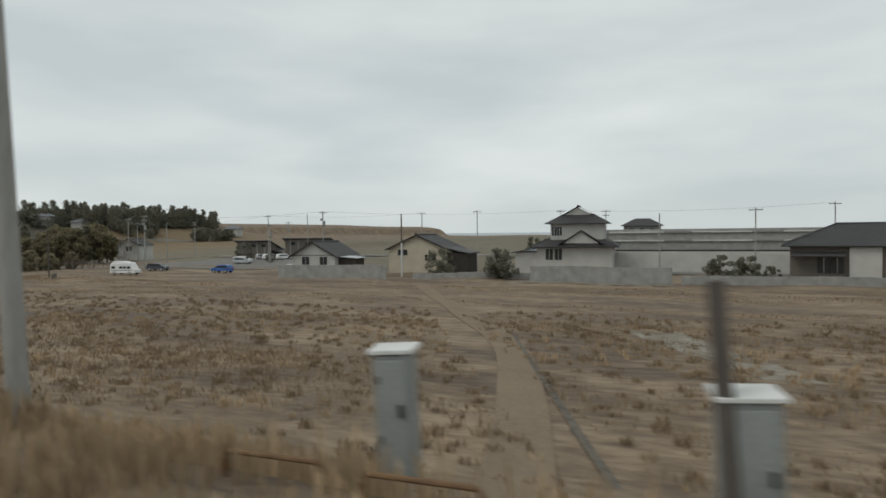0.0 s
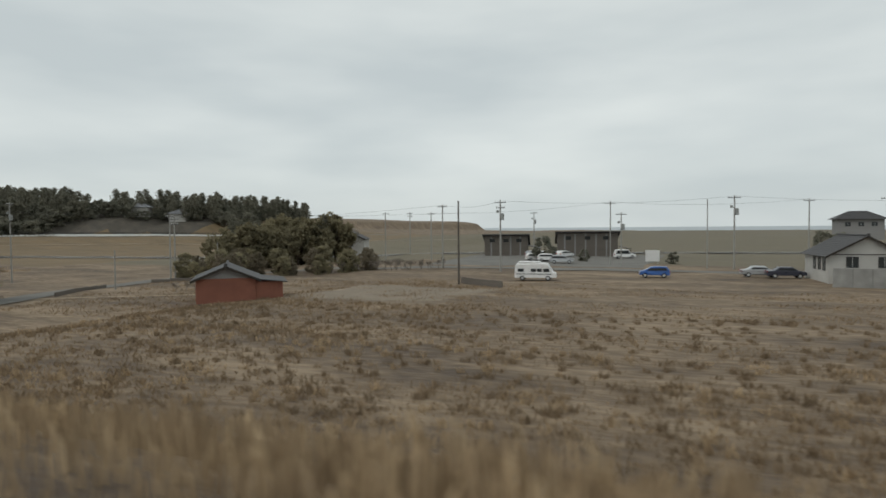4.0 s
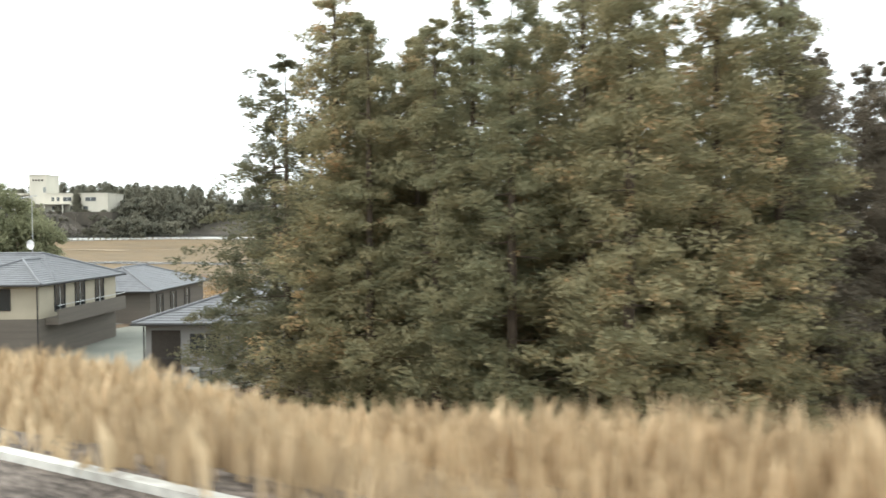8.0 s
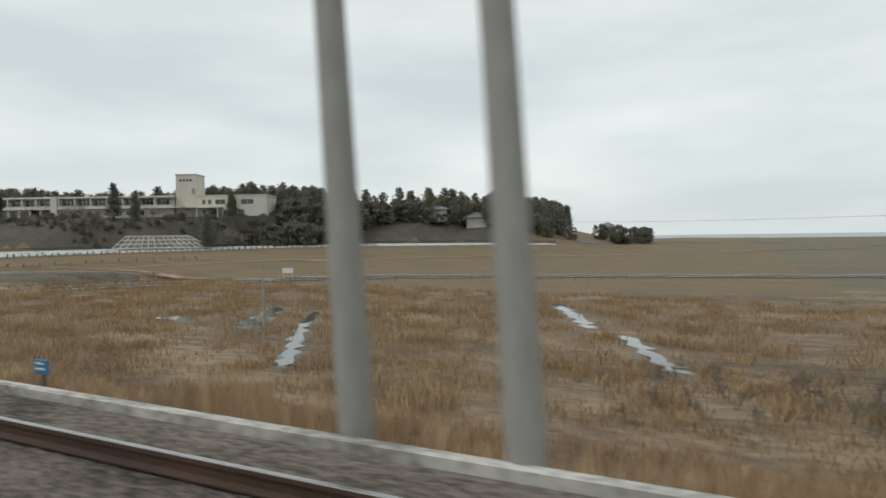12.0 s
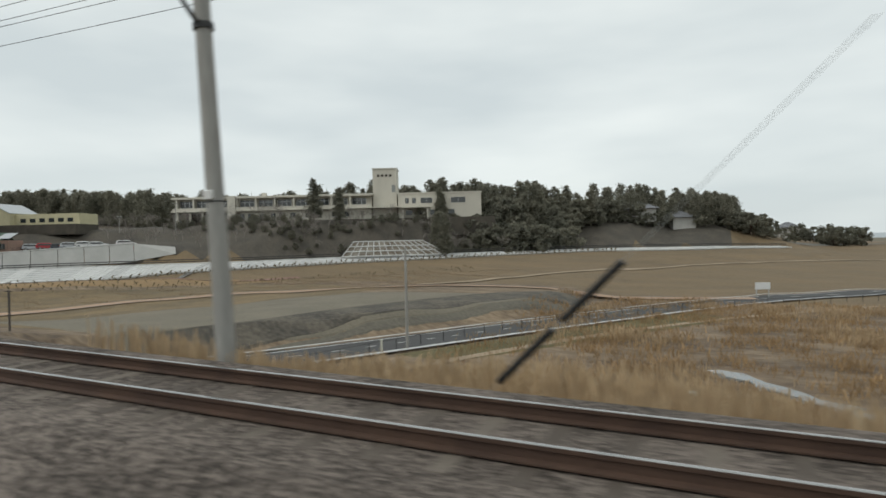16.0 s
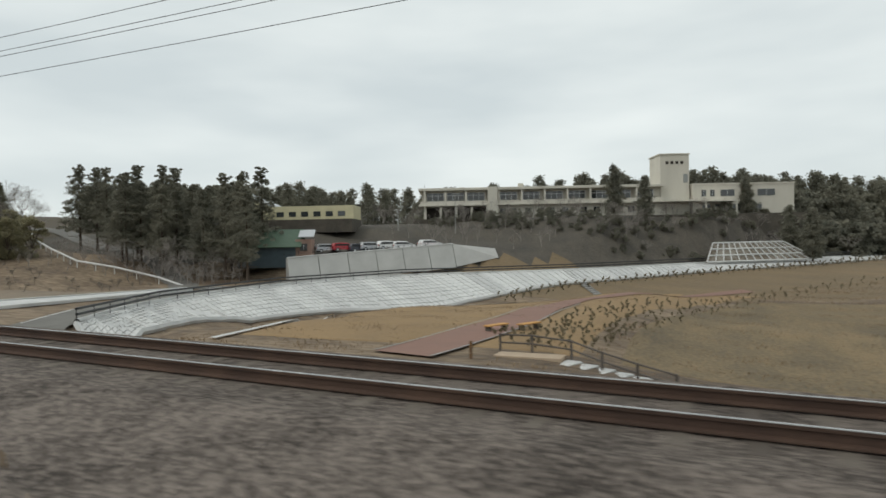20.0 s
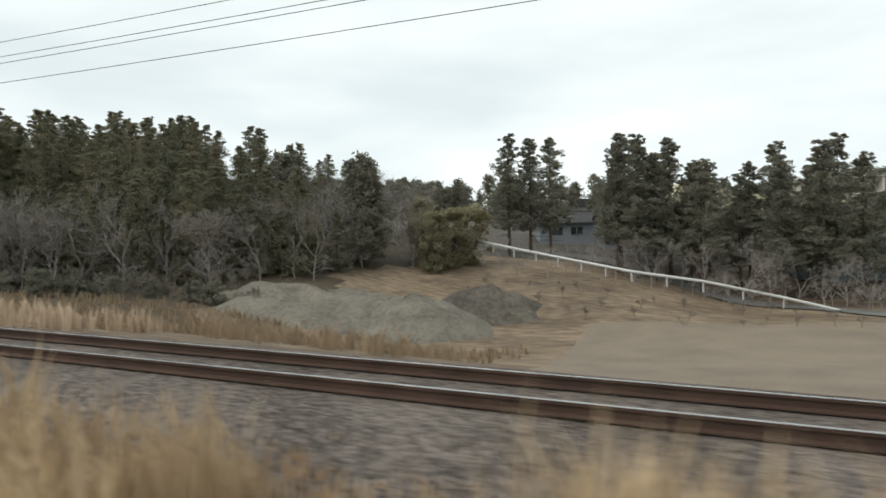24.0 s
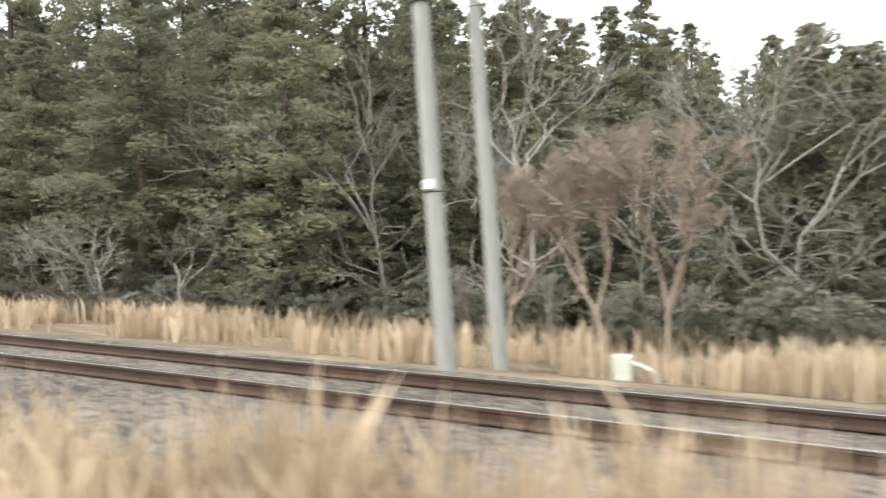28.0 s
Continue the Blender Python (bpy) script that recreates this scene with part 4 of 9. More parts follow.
# guy wires with dark guards
def guy(x0, y0, z0, x1, y1, a=0.22, b=0.42):
    z1 = ground_z(x1, y1)
    p, q = Vector((x0, y0, z0)), Vector((x1, y1, z1))
    ob = thing("guy_wire", pose(0, 0, 0), "steel guy wire with dark plastic guard tubes", "guy wire", "guy wires")
    part("wire", Geo().tube(p, q, 0.006, 0.006, 6), GREYP, ob)
    for s in (a, b):
        part("guard_tube", Geo().tube(q.lerp(p, s - 0.085), q.lerp(p, s + 0.085), 0.05, 0.05, 10), BLACKP, ob)


guy(-303.0, 7.3, 3.6, -307.5, 7.9, 0.16, 0.36)
guy(-189.7, 4.5, 3.4, -180.2, 5.6, 0.10, 0.22)

# sleepers, the nearest as pieces of their own
sl = Geo()
sl.add([(-0.12, -1.0, -0.2), (0.12, -1.0, -0.2), (0.12, 1.0, -0.2), (-0.12, 1.0, -0.2), (-0.09, -0.98, 0), (0.09, -0.98, 0), (0.09, 0.98, 0), (-0.09, 0.98, 0)], [(3, 2, 1, 0), (4, 5, 6, 7), (0, 1, 5, 4), (1, 2, 6, 5), (2, 3, 7, 6), (3, 0, 4, 7)])
SLEEP = sl.mesh("sleeper", SLEEPER)
for i, x in enumerate(np.arange(-245, -425, -0.62)):
    s = part("sleeper", SLEEP, None, railway)
    s.matrix_basis = pose(x, float(centre_y(x)), RAIL - 0.166 + float(climb(x)) + 0.003 * math.sin(i * 5.1))


# ---- plants ----
def clump_quads(rng, centres, size, flat=0.5, thin=1.0):
    """Small bent leaf plates round the given centres, as arrays of corners."""
    n = len(centres)
    a = rng.normal(size=(n, 3))
    a[:, 2] *= flat
    a /= np.linalg.norm(a, axis=1, keepdims=True) + 1e-9
    b = np.cross(a, rng.normal(size=(n, 3)))
    b /= np.linalg.norm(b, axis=1, keepdims=True) + 1e-9
    b *= thin
    s = (size * (0.6 + 0.8 * rng.random(n)))[:, None]
    c = np.asarray(centres)
    droop = np.array((0, 0, 1.0)) * s * 0.25
    v = np.stack([c - a * s - b * s * 0.45 - droop, c + b * s * 0.5, c + a * s - b * s * 0.35 - droop, c - b * s * 0.9], 1)
    return v.reshape(-1, 3)


def quads_mesh(name, v, material):
    n = len(v) // 4
    return raw_mesh(name, v.tolist(), [(4 * i, 4 * i + 1, 4 * i + 2, 4 * i + 3) for i in range(n)], material)


def conifer_meshes(seed, height, width, material, leaves=1500, low=0.12, leaf=0.3, power=0.65, spray=0.16, tuft=9, thin=1.0, puff=0.0, stubs=30):
    """A conifer: boughs round a straight trunk, each with its own sprays of needles."""
    rng = np.random.default_rng(seed)
    cs = []
    boughs = int(60 + height * 4)
    for i in range(boughs):
        t = low + (1 - low) * (i + rng.random()) / boughs
        reach = width * (1 - t) ** power * (0.6 + 0.55 * rng.random()) * (0.6 + 0.4 * min(1, (t - low) * 6 + 0.3)) + 0.25
        w = rng.random() * 6.283
        m = max(2, int(leaves / boughs / tuft * (0.4 + 1.2 * reach / width)))
        s = 0.2 + 0.8 * rng.random(m) ** 0.6
        spread = spray * reach + 0.12
        px = np.cos(w) * reach * s + rng.normal(size=m) * spread
        py = np.sin(w) * reach * s + rng.normal(size=m) * spread
        pz = t * height - 0.16 * reach * s + 0.2 * reach * s * s + rng.normal(size=m) * (0.06 + 0.07 * reach)
        heads = np.repeat(np.stack([px, py, pz], 1), tuft, 0)
        if puff:
            ball = rng.normal(size=heads.shape)
            ball *= (rng.random((len(ball), 1)) ** 0.4) / (np.linalg.norm(ball, axis=1, keepdims=True) + 1e-9)
            cs.append(heads + ball * puff * (0.4 + 0.6 * min(1.0, (1 - t) * 3.2)) * np.repeat(0.6 + 0.8 * rng.random(m), tuft)[:, None] * np.array((1.15, 1.15, 0.62)))
        else:
            cs.append(heads + rng.normal(size=heads.shape) * (1.1 * leaf) * np.array((1, 1, 0.7)))
    cs = np.concatenate(cs)
    crown = quads_mesh("crown", clump_quads(rng, cs, leaf, 0.5, thin), material)
    g = Geo()
    g.tube((0, 0, -0.5), (0, 0, height * 0.55), 0.012 * height + 0.05, 0.008 * height, 8)
    g.tube((0, 0, height * 0.55), (0, 0, height * 0.98), 0.008 * height, 0.02, 6)
    for i in range(stubs):
        t = low * 0.5 + (0.8 - low) * rng.random()
        w = rng.random() * 6.283
        L = width * (1 - t) * 0.7
        g.tube((0, 0, t * height), (math.cos(w) * L, math.sin(w) * L, t * height - 0.05 * L), 0.035, 0.012, 4, False)
    return crown, g.mesh("trunk", BARK)


def fir_meshes(seed, height, width, material, leaf):
    """A fir in open layers: whorls of long level boughs, upturned at the tips, with gaps between them."""
    rng = np.random.default_rng(seed)
    cs = []
    g = Geo()
    g.tube((0, 0, -0.5), (0, 0, height * 0.55), 0.2, 0.12, 10)
    g.tube((0, 0, height * 0.55), (0, 0, height * 0.99), 0.12, 0.02, 8)
    t = 0.2
    while t < 0.98:
        n = 7 if t < 0.8 else 5
        w0 = rng.random() * 6.283
        for i in range(n):
            w = w0 + 6.283 * i / n + 0.4 * rng.normal()
            reach = width * (1 - t) * (0.55 + 0.75 * rng.random()) * min(1.0, 0.35 + (t - 0.16) * 4) + 0.12
            th = min(0.985, t + 0.03 * rng.normal())
            droop = 0.3 * rng.random()
            m = int(16 + 60 * reach / width)
            s = 0.15 + 0.85 * rng.random(m)
            side = rng.normal(size=m) * 0.16 * reach * (0.35 + 0.8 * s)
            z = th * height - droop * reach * s + (0.12 + 0.2 * rng.random()) * reach * s ** 3
            p = np.stack([np.cos(w) * reach * s - np.sin(w) * side, np.sin(w) * reach * s + np.cos(w) * side, z + rng.normal(size=m) * 0.045], 1)
            h = np.repeat(p, 7, 0)
            cs.append(h + rng.normal(size=h.shape) * leaf * np.array((1, 1, 0.25)))
            g.tube((0, 0, th * height), (math.cos(w) * reach * 0.9, math.sin(w) * reach * 0.9, th * height - (droop - 0.12) * reach), 0.05 * (1.1 - t), 0.012, 5, False)
        t += 0.042 + 0.035 * (1 - t) * rng.random()
    return quads_mesh("crown", clump_quads(rng, np.concatenate(cs), leaf, 0.3, 0.5), material), g.mesh("trunk", BARK)


def broad_meshes(seed, height, width, material, blobs=46, leaves=70, leaf=0.2, low=0.18):
    rng = np.random.default_rng(seed)
    cs = []
    g = Geo()
    fork = height * 0.25
    g.tube((0, 0, -0.5), (0, 0, fork), 0.04 * width + 0.06, 0.03 * width + 0.04, 8)
    for i in range(blobs):
        w, t = rng.random() * 6.283, rng.random()
        up = low + (0.96 - low) * t
        rad = width * math.sqrt(max(0.05, 1 - (2 * up - 1.0) ** 2)) * (0.35 + 0.6 * rng.random())
        c = np.array((math.cos(w) * rad, math.sin(w) * rad, up * height))
        R = 0.3 * width * (0.55 + 0.7 * rng.random())
        d = rng.normal(size=(leaves, 3))
        d /= np.linalg.norm(d, axis=1, keepdims=True)
        cs.append(c + d * R * (0.45 + 0.6 * rng.random((leaves, 1))) * np.array((1, 1, 0.75)))
        if i % 2 == 0:
            g.tube((0, 0, fork * (0.7 + 0.3 * rng.random())), tuple(c * 0.92), 0.02 * width, 0.012, 5, False)
    crown = quads_mesh("crown", clump_quads(rng, np.concatenate(cs), leaf, 0.8), material)
    return crown, g.mesh("trunk", BARK)


def bare_mesh(seed, height, spread=0.5, depth=5, material=None, lift=0.13, thick=0.011, sides=0, stem=0.26):
    """A leafless tree: fine branches and, apart from them, trunk and limbs."""
    rng = np.random.default_rng(seed)
    soft, hard = ([], []), ([], [])

    def limb(p, q, r0, r1, n, out):
        vs, fs = out
        d = q - p
        d = d / (np.linalg.norm(d) + 1e-9)
        a = np.cross(d, (0.3, 0.9, 0.2))
        a /= np.linalg.norm(a) + 1e-9
        b = np.cross(d, a)
        k = len(vs)
        for c, r in ((p, r0), (q, r1)):
            for i in range(n):
                w = 6.283 * i / n
                vs.append(tuple(c + a * math.cos(w) * r + b * math.sin(w) * r))
        for i in range(n):
            fs.append((k + i, k + (i + 1) % n, k + n + (i + 1) % n, k + n + i))

    def grow(p, d, L, r, k):
        m = p + d * L * 0.5 + rng.normal(size=3) * L * 0.05
        q = p + d * L
        out = hard if k > depth - 2 else soft
        if k == depth and sides:
            for i in range(sides):
                s_ = 0.22 + 0.75 * (i + rng.random()) / sides
                w = rng.random() * 6.283
                e = np.array((math.cos(w), math.sin(w), 0.35 + 0.5 * rng.random()))
                grow(p + d * L * s_, e / np.linalg.norm(e), L * (0.5 - 0.25 * s_), r * 0.4, max(2, depth - 3))
        limb(p, m, r, r * 0.85, 5 if k > 3 else 3, out)
        limb(m, q, r * 0.85, max(r * 0.7, 0.009), 5 if k > 3 else 3, out)
        if k == 0:
            return
        for i in range(3 if k < depth - 1 else 2 + (rng.random() < 0.6)):
            e = d + rng.normal(size=3) * spread + np.array((0, 0, lift))
            e /= np.linalg.norm(e)
            grow(q if i else p + d * L * (0.55 + 0.45 * rng.random()), e, L * (0.6 + 0.24 * rng.random()), max(r * 0.6, 0.011), k - 1)

    grow(np.array((0, 0, -0.3)), np.array((0.08 * rng.normal(), 0.08 * rng.normal(), 1.0)), height * stem, height * thick + 0.02, depth)
    return raw_mesh("crown", *soft, material or BARE), raw_mesh("trunk", *hard, material or BARE)


def tree(name, meshes, x, y, s, label, category, group, rot=0.0, dz=0.0, names=("crown", "trunk"), wide=1.0):
    ob = thing(name, Matrix.Translation((x, y, ground_z(x, y) - 0.15 + dz)) @ pose(0, 0, 0, 0, 0, rot) @ Matrix.Diagonal((s * wide, s * wide, s, 1)), label, category, group)
    for nm, me in zip(names, meshes):
        o = part(nm, me, None, ob)
        if nm == "trunk" and "bamboo" in name:
            o["kind"] = "stuff"
    return ob


rng = np.random.default_rng(7)
CEDARS = [conifer_meshes(10 + i, 15, 3.0, CEDAR, 42000, leaf=0.075, low=0.03, power=0.85, spray=0.12, tuft=78, thin=0.5, puff=0.46) for i in range(3)]
FORESTC = [conifer_meshes(16 + i, 15, 3.5, FORESTG, 17000, leaf=0.13, low=0.06, power=0.95, spray=0.13, tuft=40, thin=0.5, puff=0.5) for i in range(4)]
CEDARS_SHADE = [conifer_meshes(13 + i, 15, 3.0, CEDAR_SHADE, 42000, leaf=0.075, low=0.03, power=0.85, spray=0.12, tuft=78, thin=0.5, puff=0.46) for i in range(2)]
DARKS = [conifer_meshes(20 + i, 12, 2.4, CEDAR_D, 6500, leaf=0.22, low=0.12, tuft=12, thin=0.55) for i in range(4)]
FIR = fir_meshes(26, 11, 4.0, BROAD, 0.1)
BROADS = [broad_meshes(30 + i, 9, 3.6, BROAD, 80, 240, 0.11, low=0.06) for i in range(2)]
THICK = [broad_meshes(136 + i, 4.2, 1.7, leaf_mat("thicket_foliage_%s" % "ab"[i], ((0.36, 0.32, 0.2), (0.29, 0.245, 0.175))[i], ((0.21, 0.19, 0.125), (0.16, 0.14, 0.1))[i], trans=0.4), 60, 60, 0.11, low=0.02) for i in range(2)]
FARBROAD = [broad_meshes(34 + i, 7, 3.6, CEDAR_D, 34, 80, 0.24, low=0.1) for i in range(2)]
BUSH = [broad_meshes(37 + i, 2.2, 1.1, BUSHG, 30, 90, 0.06, low=0.05) for i in range(2)]
GROVE = [broad_meshes(39 + i, 8, 3.2, BAMBOO, 40, 70, 0.26, low=0.08) for i in range(2)]
BARES = [bare_mesh(40 + i, 9, 0.40 + 0.03 * i, 6 if i % 2 else 5, thick=0.009, sides=8, stem=0.26 + 0.035 * i) for i in range(6)]
UNDERC = [conifer_meshes(130 + i, 11, 2.8, FORESTG, 9000, leaf=0.15, low=0.02, power=1.0, spray=0.12, tuft=34, thin=0.5, puff=0.5, stubs=0) for i in range(3)]
GROVEC = [conifer_meshes(120 + i, 13, 2.9, CEDAR_D, 9000, leaf=0.16, low=0.24, power=0.72, tuft=30, thin=0.5, puff=0.45) for i in range(3)]
SHRUBS = [bare_mesh(56 + i, 3.2, 0.55, 5, TWIGB, 0.3) for i in range(3)]


def wood(kind, meshes, spots, smin, smax, label, category, group, names=("crown", "trunk"), wide=1.0):
    for i, (x, y) in enumerate(spots):
        tree(kind, meshes[i % len(meshes)], x, y, smin + (smax - smin) * rng.random(), label, category, group, rng.random() * 360, names=names, wide=wide)


def joined_wood(name, meshes, spots, smin, smax, label, category="trees"):
    """Far trees that nobody could count, as one object."""
    V, F, k = [], [], 0
    for i, (x, y) in enumerate(spots):
        for me in meshes[i % len(meshes)]:
            n = len(me.vertices)
            co = np.empty(n * 3)
            me.vertices.foreach_get("co", co)
            w, s = rng.random() * 6.283, smin + (smax - smin) * rng.random()
            c = co.reshape(-1, 3) * s
            V.append(np.stack([x + c[:, 0] * math.cos(w) - c[:, 1] * math.sin(w), y + c[:, 0] * math.sin(w) + c[:, 1] * math.cos(w), ground_z(x, y) - 0.15 + c[:, 2]], 1))
            F += [tuple(v + k for v in p.vertices) for p in me.polygons]
            k += n
    return solo(name, raw_mesh(name, np.concatenate(V).tolist(), F, meshes[0][0].materials[0]), None, label, category, kind="stuff")


def scatter(x0, x1, y0, y1, n, gap=1.5, keep=None):
    out = []
    tries = 0
    while len(out) < n and tries < n * 40:
        tries += 1
        p = (x0 + (x1 - x0) * rng.random(), y0 + (y1 - y0) * rng.random())
        if (keep is None or keep(*p)) and all((p[0] - q[0]) ** 2 + (p[1] - q[1]) ** 2 > gap * gap for q in out):
            out.append(p)
    return out


# cedar wood beside the lane and the houses
tree("cedar_tree", CEDARS[1], -164.6, 18.8, 1.08, "tall brown-green cedar tree in a dense wood", "tree", "cedar wood", 75)
mat_edge = leaf_mat("edge_cedar_foliage", (0.215, 0.195, 0.122), (0.115, 0.125, 0.082), trans=0.45, blot=1.0, leafy=0.25)
EDGEC = conifer_meshes(28, 15, 4.9, mat_edge, 30000, leaf=0.09, low=0.08, power=0.66, spray=0.1, tuft=60, thin=0.5, puff=0.45)
for x, y, s in ((-169.6, 21.6, 0.8), (-167.4, 19.6, 0.92), (-166.4, 25.5, 1.0), (-165.6, 22.5, 1.05)):
    tree("cedar_tree", EDGEC, x, y, s, "dark green cedar at the edge of the wood", "tree", "cedar wood", x * 31)
# cedars right of x -150 take the darker copy, as the wood's shaded end
for x, y in scatter(-165, -142.5, 17.0, 41, 56, 1.95, lambda x, y: y > 17.5 + max(0, (x + 154) * 1.1) and y < 25 + max(0, x + 160) * 0.85):
    tree("cedar_tree", CEDARS_SHADE[int(-x * 7) % 2] if x > -150 else CEDARS[int(-x * 7) % 3], x, y, float(np.interp(x, (-165, -158, -150, -145, -142), (0.9, 1.02, 1.0, 0.9, 0.8))) * (0.9 + 0.2 * rng.random()), "tall brown-green cedar tree in a dense wood", "tree", "cedar wood", rng.random() * 360, wide=0.95)
wood("cedar_tree", CEDARS[:1], [(-143.4, 37.5), (-141.9, 38.4)], 0.4, 0.5, "young dark cedar at the wood's edge", "tree", "cedar wood")
SNAG = mat("silver_deadwood", (0.36, 0.33, 0.3), (0.2, 0.18, 0.165), fine=12, coarse=1, bump=0.3, stretch=(1, 1, 0.2))
r_s = np.random.default_rng(5)
snag = thing("dead_tree", pose(-141.5, 25.2, ground_z(-141.5, 25.2) - 0.1, 0, -2, 0) @ Matrix.Diagonal((1.3, 1.3, 1.22, 1)), "silvery dead conifer with bare boughs before the wood", "tree", "bare trees")
part("trunk", Geo().tube((0, 0, -0.3), (0.05, 0, 5.4), 0.1, 0.025, 8), SNAG, snag)
for i in range(34):
    t_, w_ = 0.5 + 4.4 * (i + r_s.random()) / 34, r_s.random() * 6.283
    L_ = (0.5 + 1.1 * (1 - t_ / 5.2)) * (0.35 + 0.95 * r_s.random())
    tip = (math.cos(w_) * L_, math.sin(w_) * L_, t_ + L_ * (0.35 - 0.4 * r_s.random()))
    sn = Geo().path([(0, 0, t_), (tip[0] * 0.5, tip[1] * 0.5, t_ - 0.08 * L_), tip], 0.022, 5)
    sn.path([(tip[0] * 0.55, tip[1] * 0.55, t_ - 0.05 * L_), (tip[0] * 0.7 - tip[1] * 0.2, tip[1] * 0.7 + tip[0] * 0.2, tip[2] + 0.1)], 0.012, 4)
    part("bough", sn, SNAG, snag)
wood("bare_tree", BARES, [(-147.5, 26.5), (-143.6, 31)], 0.62, 0.8, "leafless pale tree at the wood's edge", "tree", "bare trees")
FARCON = [conifer_meshes(80 + i, 12, 3.1, CEDAR_D, 1100, leaf=0.36, low=0.1, power=0.5, tuft=7, thin=0.7) for i in range(4)]
LOWBROAD = [broad_meshes(86 + i, 7, 3.6, CEDAR_D, 26, 26, 0.42, low=0.08) for i in range(3)]
LOWBARE = [bare_mesh(94 + i, 9, 0.42, 5) for i in range(3)]
# forest at the end of the ride
for x, y in scatter(-640, -500, 48, 84, 140, 2.6, lambda x, y: y > 48 + max(0, x + 526) * 1.0 and x < -386 - 1.6 * y):
    tree("cedar_tree", FORESTC[int(-x * 5) % 4], x, y, float(np.interp(x, (-562, -522, -510, -503), (1.3, 1.02, 0.72, 0.55))) * (0.85 + 0.25 * rng.random()), "tall dark green cedar tree in the forest", "tree", "forest cedars", rng.random() * 360, wide=1.15)
wood("cedar_tree", FORESTC, scatter(-630, -546, 18, 50, 84, 2.5, lambda x, y: y > 19 + max(0, x + 566) * 1.5), 1.15, 1.45, "tall dark green cedar tree in the forest", "tree", "forest cedars")
wood("cedar_tree", FORESTC, [(-566, 30), (-562, 34), (-558, 38), (-570, 27), (-555, 42), (-552, 46), (-549, 50)], 1.2, 1.36, "tall dark green cedar tree in the forest", "tree", "forest cedars", wide=1.15)
wood("cedar_tree", FORESTC, [(-566, 17.5), (-571, 16.5), (-577, 17), (-561, 20), (-583, 16.5), (-590, 17)], 0.75, 1.0, "green cedar tree with low boughs at the forest edge", "tree", "forest cedars", wide=1.35)
wood("bare_tree", BARES, scatter(-566, -500, 20, 46, 64, 2.3, lambda x, y: 20 + max(0, x + 528) * 1.0 < y < 34 + max(0, x + 528) * 1.0), 0.75, 1.2, "leafless grey deciduous tree at the forest edge", "tree", "bare trees")
wood("bare_tree", BARES, scatter(-532, -498, 26, 60, 34, 1.8, lambda x, y: 24 + max(0, x + 528) * 1.0 < y < 36 + max(0, x + 528) * 1.0), 0.6, 1.0, "leafless grey deciduous tree at the forest edge", "tree", "bare trees")
wood("bare_tree", BARES, scatter(-530, -494, 60, 88, 44, 1.8, lambda x, y: x < -380 - 1.6 * y), 0.75, 1.05, "leafless tree on the skyline", "tree", "bare trees")
edge_spots = scatter(-582, -496, 13.5, 46, 210, 1.2, lambda x, y: 14.5 + max(0, x + 530) * 0.8 < y < 30 + max(0, x + 530) * 0.8)
edge_spots.sort(key=lambda p: p[1] - 0.8 * max(0, p[0] + 530))
wood("shrub", SHRUBS, edge_spots[:120], 0.4, 1.1, "tangle of leafless grey-brown shrub", "shrub", "forest edge shrubs")
joined_wood("brushwood", SHRUBS, edge_spots[120:], 0.6, 1.2, "dense leafless brown brushwood at the forest edge", "shrubs")
wood("shrub", SHRUBS, scatter(-486, -452, 50, 63, 34, 1.6, lambda x, y: y > 50 + max(0, x + 466) * 0.4), 0.35, 0.7, "low grey-brown shrub on the slope below the road", "shrub", "slope shrubs")
joined_wood("slope_brush", LOWBARE, scatter(-488, -448, 64, 76, 46, 1.8), 0.3, 0.55, "leafless brush before the grove", "shrubs")
wood("dark_conifer", UNDERC, scatter(-572, -500, 22, 58, 190, 1.8, lambda x, y: 23 + max(0, x + 530) * 1.1 < y < 40 + max(0, x + 530) * 1.1), 0.5, 1.05, "young dark conifer under the bare trees", "tree", "forest undergrowth")
wood("dark_conifer", DARKS, [(-499.3, 61), (-498.2, 60.4), (-500.6, 61.6), (-515, 67.5), (-516.8, 68.6), (-513.6, 68)], 1.0, 1.12, "dark slender conifer above the bare trees", "tree", "forest conifers")
YGROVE = [broad_meshes(139 + i, 8, 2.6, leaf_mat("pale_bamboo_%s" % "ab"[i], (0.34, 0.31, 0.19), (0.2, 0.185, 0.118), trans=0.5), 60, 90, 0.15, low=0.05) for i in range(2)]
wood("bamboo_clump", YGROVE, [(-491.5, 63), (-494, 66), (-496, 70), (-489, 69), (-490.5, 66)], 0.75, 1.0, "yellow-green bamboo clump beside the forest", "bamboo", "bamboo grove")
# grove below the school and trees round it
wood("dark_conifer", GROVEC, scatter(-474, -450, 73, 84, 20, 2.3), 1.02, 1.3, "dark conifer in a grove below the school", "tree", "school grove")
wood("dark_conifer", GROVEC, [(-487, 76.5), (-484.6, 78), (-482, 78), (-470.8, 72.7), (-446.2, 73.2), (-449, 75)], 1.08, 1.2, "tall dark conifer at the edge of the grove", "tree", "school grove")
wood("bare_tree", BARES, scatter(-482, -448, 66, 74, 12, 2.2), 0.5, 0.75, "leafless small tree before the grove", "tree", "bare trees")
joined_wood("hilltop_wood", FARCON, scatter(-470, -350, 176, 215, 100, 2.6), 0.85, 1.1, "dark conifers on the hilltop behind the school")
wood("dark_conifer", DARKS, [(-351.3, 166.3), (-365, 138.5), (-368.5, 142), (-375.5, 160), (-396, 140), (-402, 137)], 0.8, 0.98, "lone tall conifer beside the school", "tree", "school conifers")
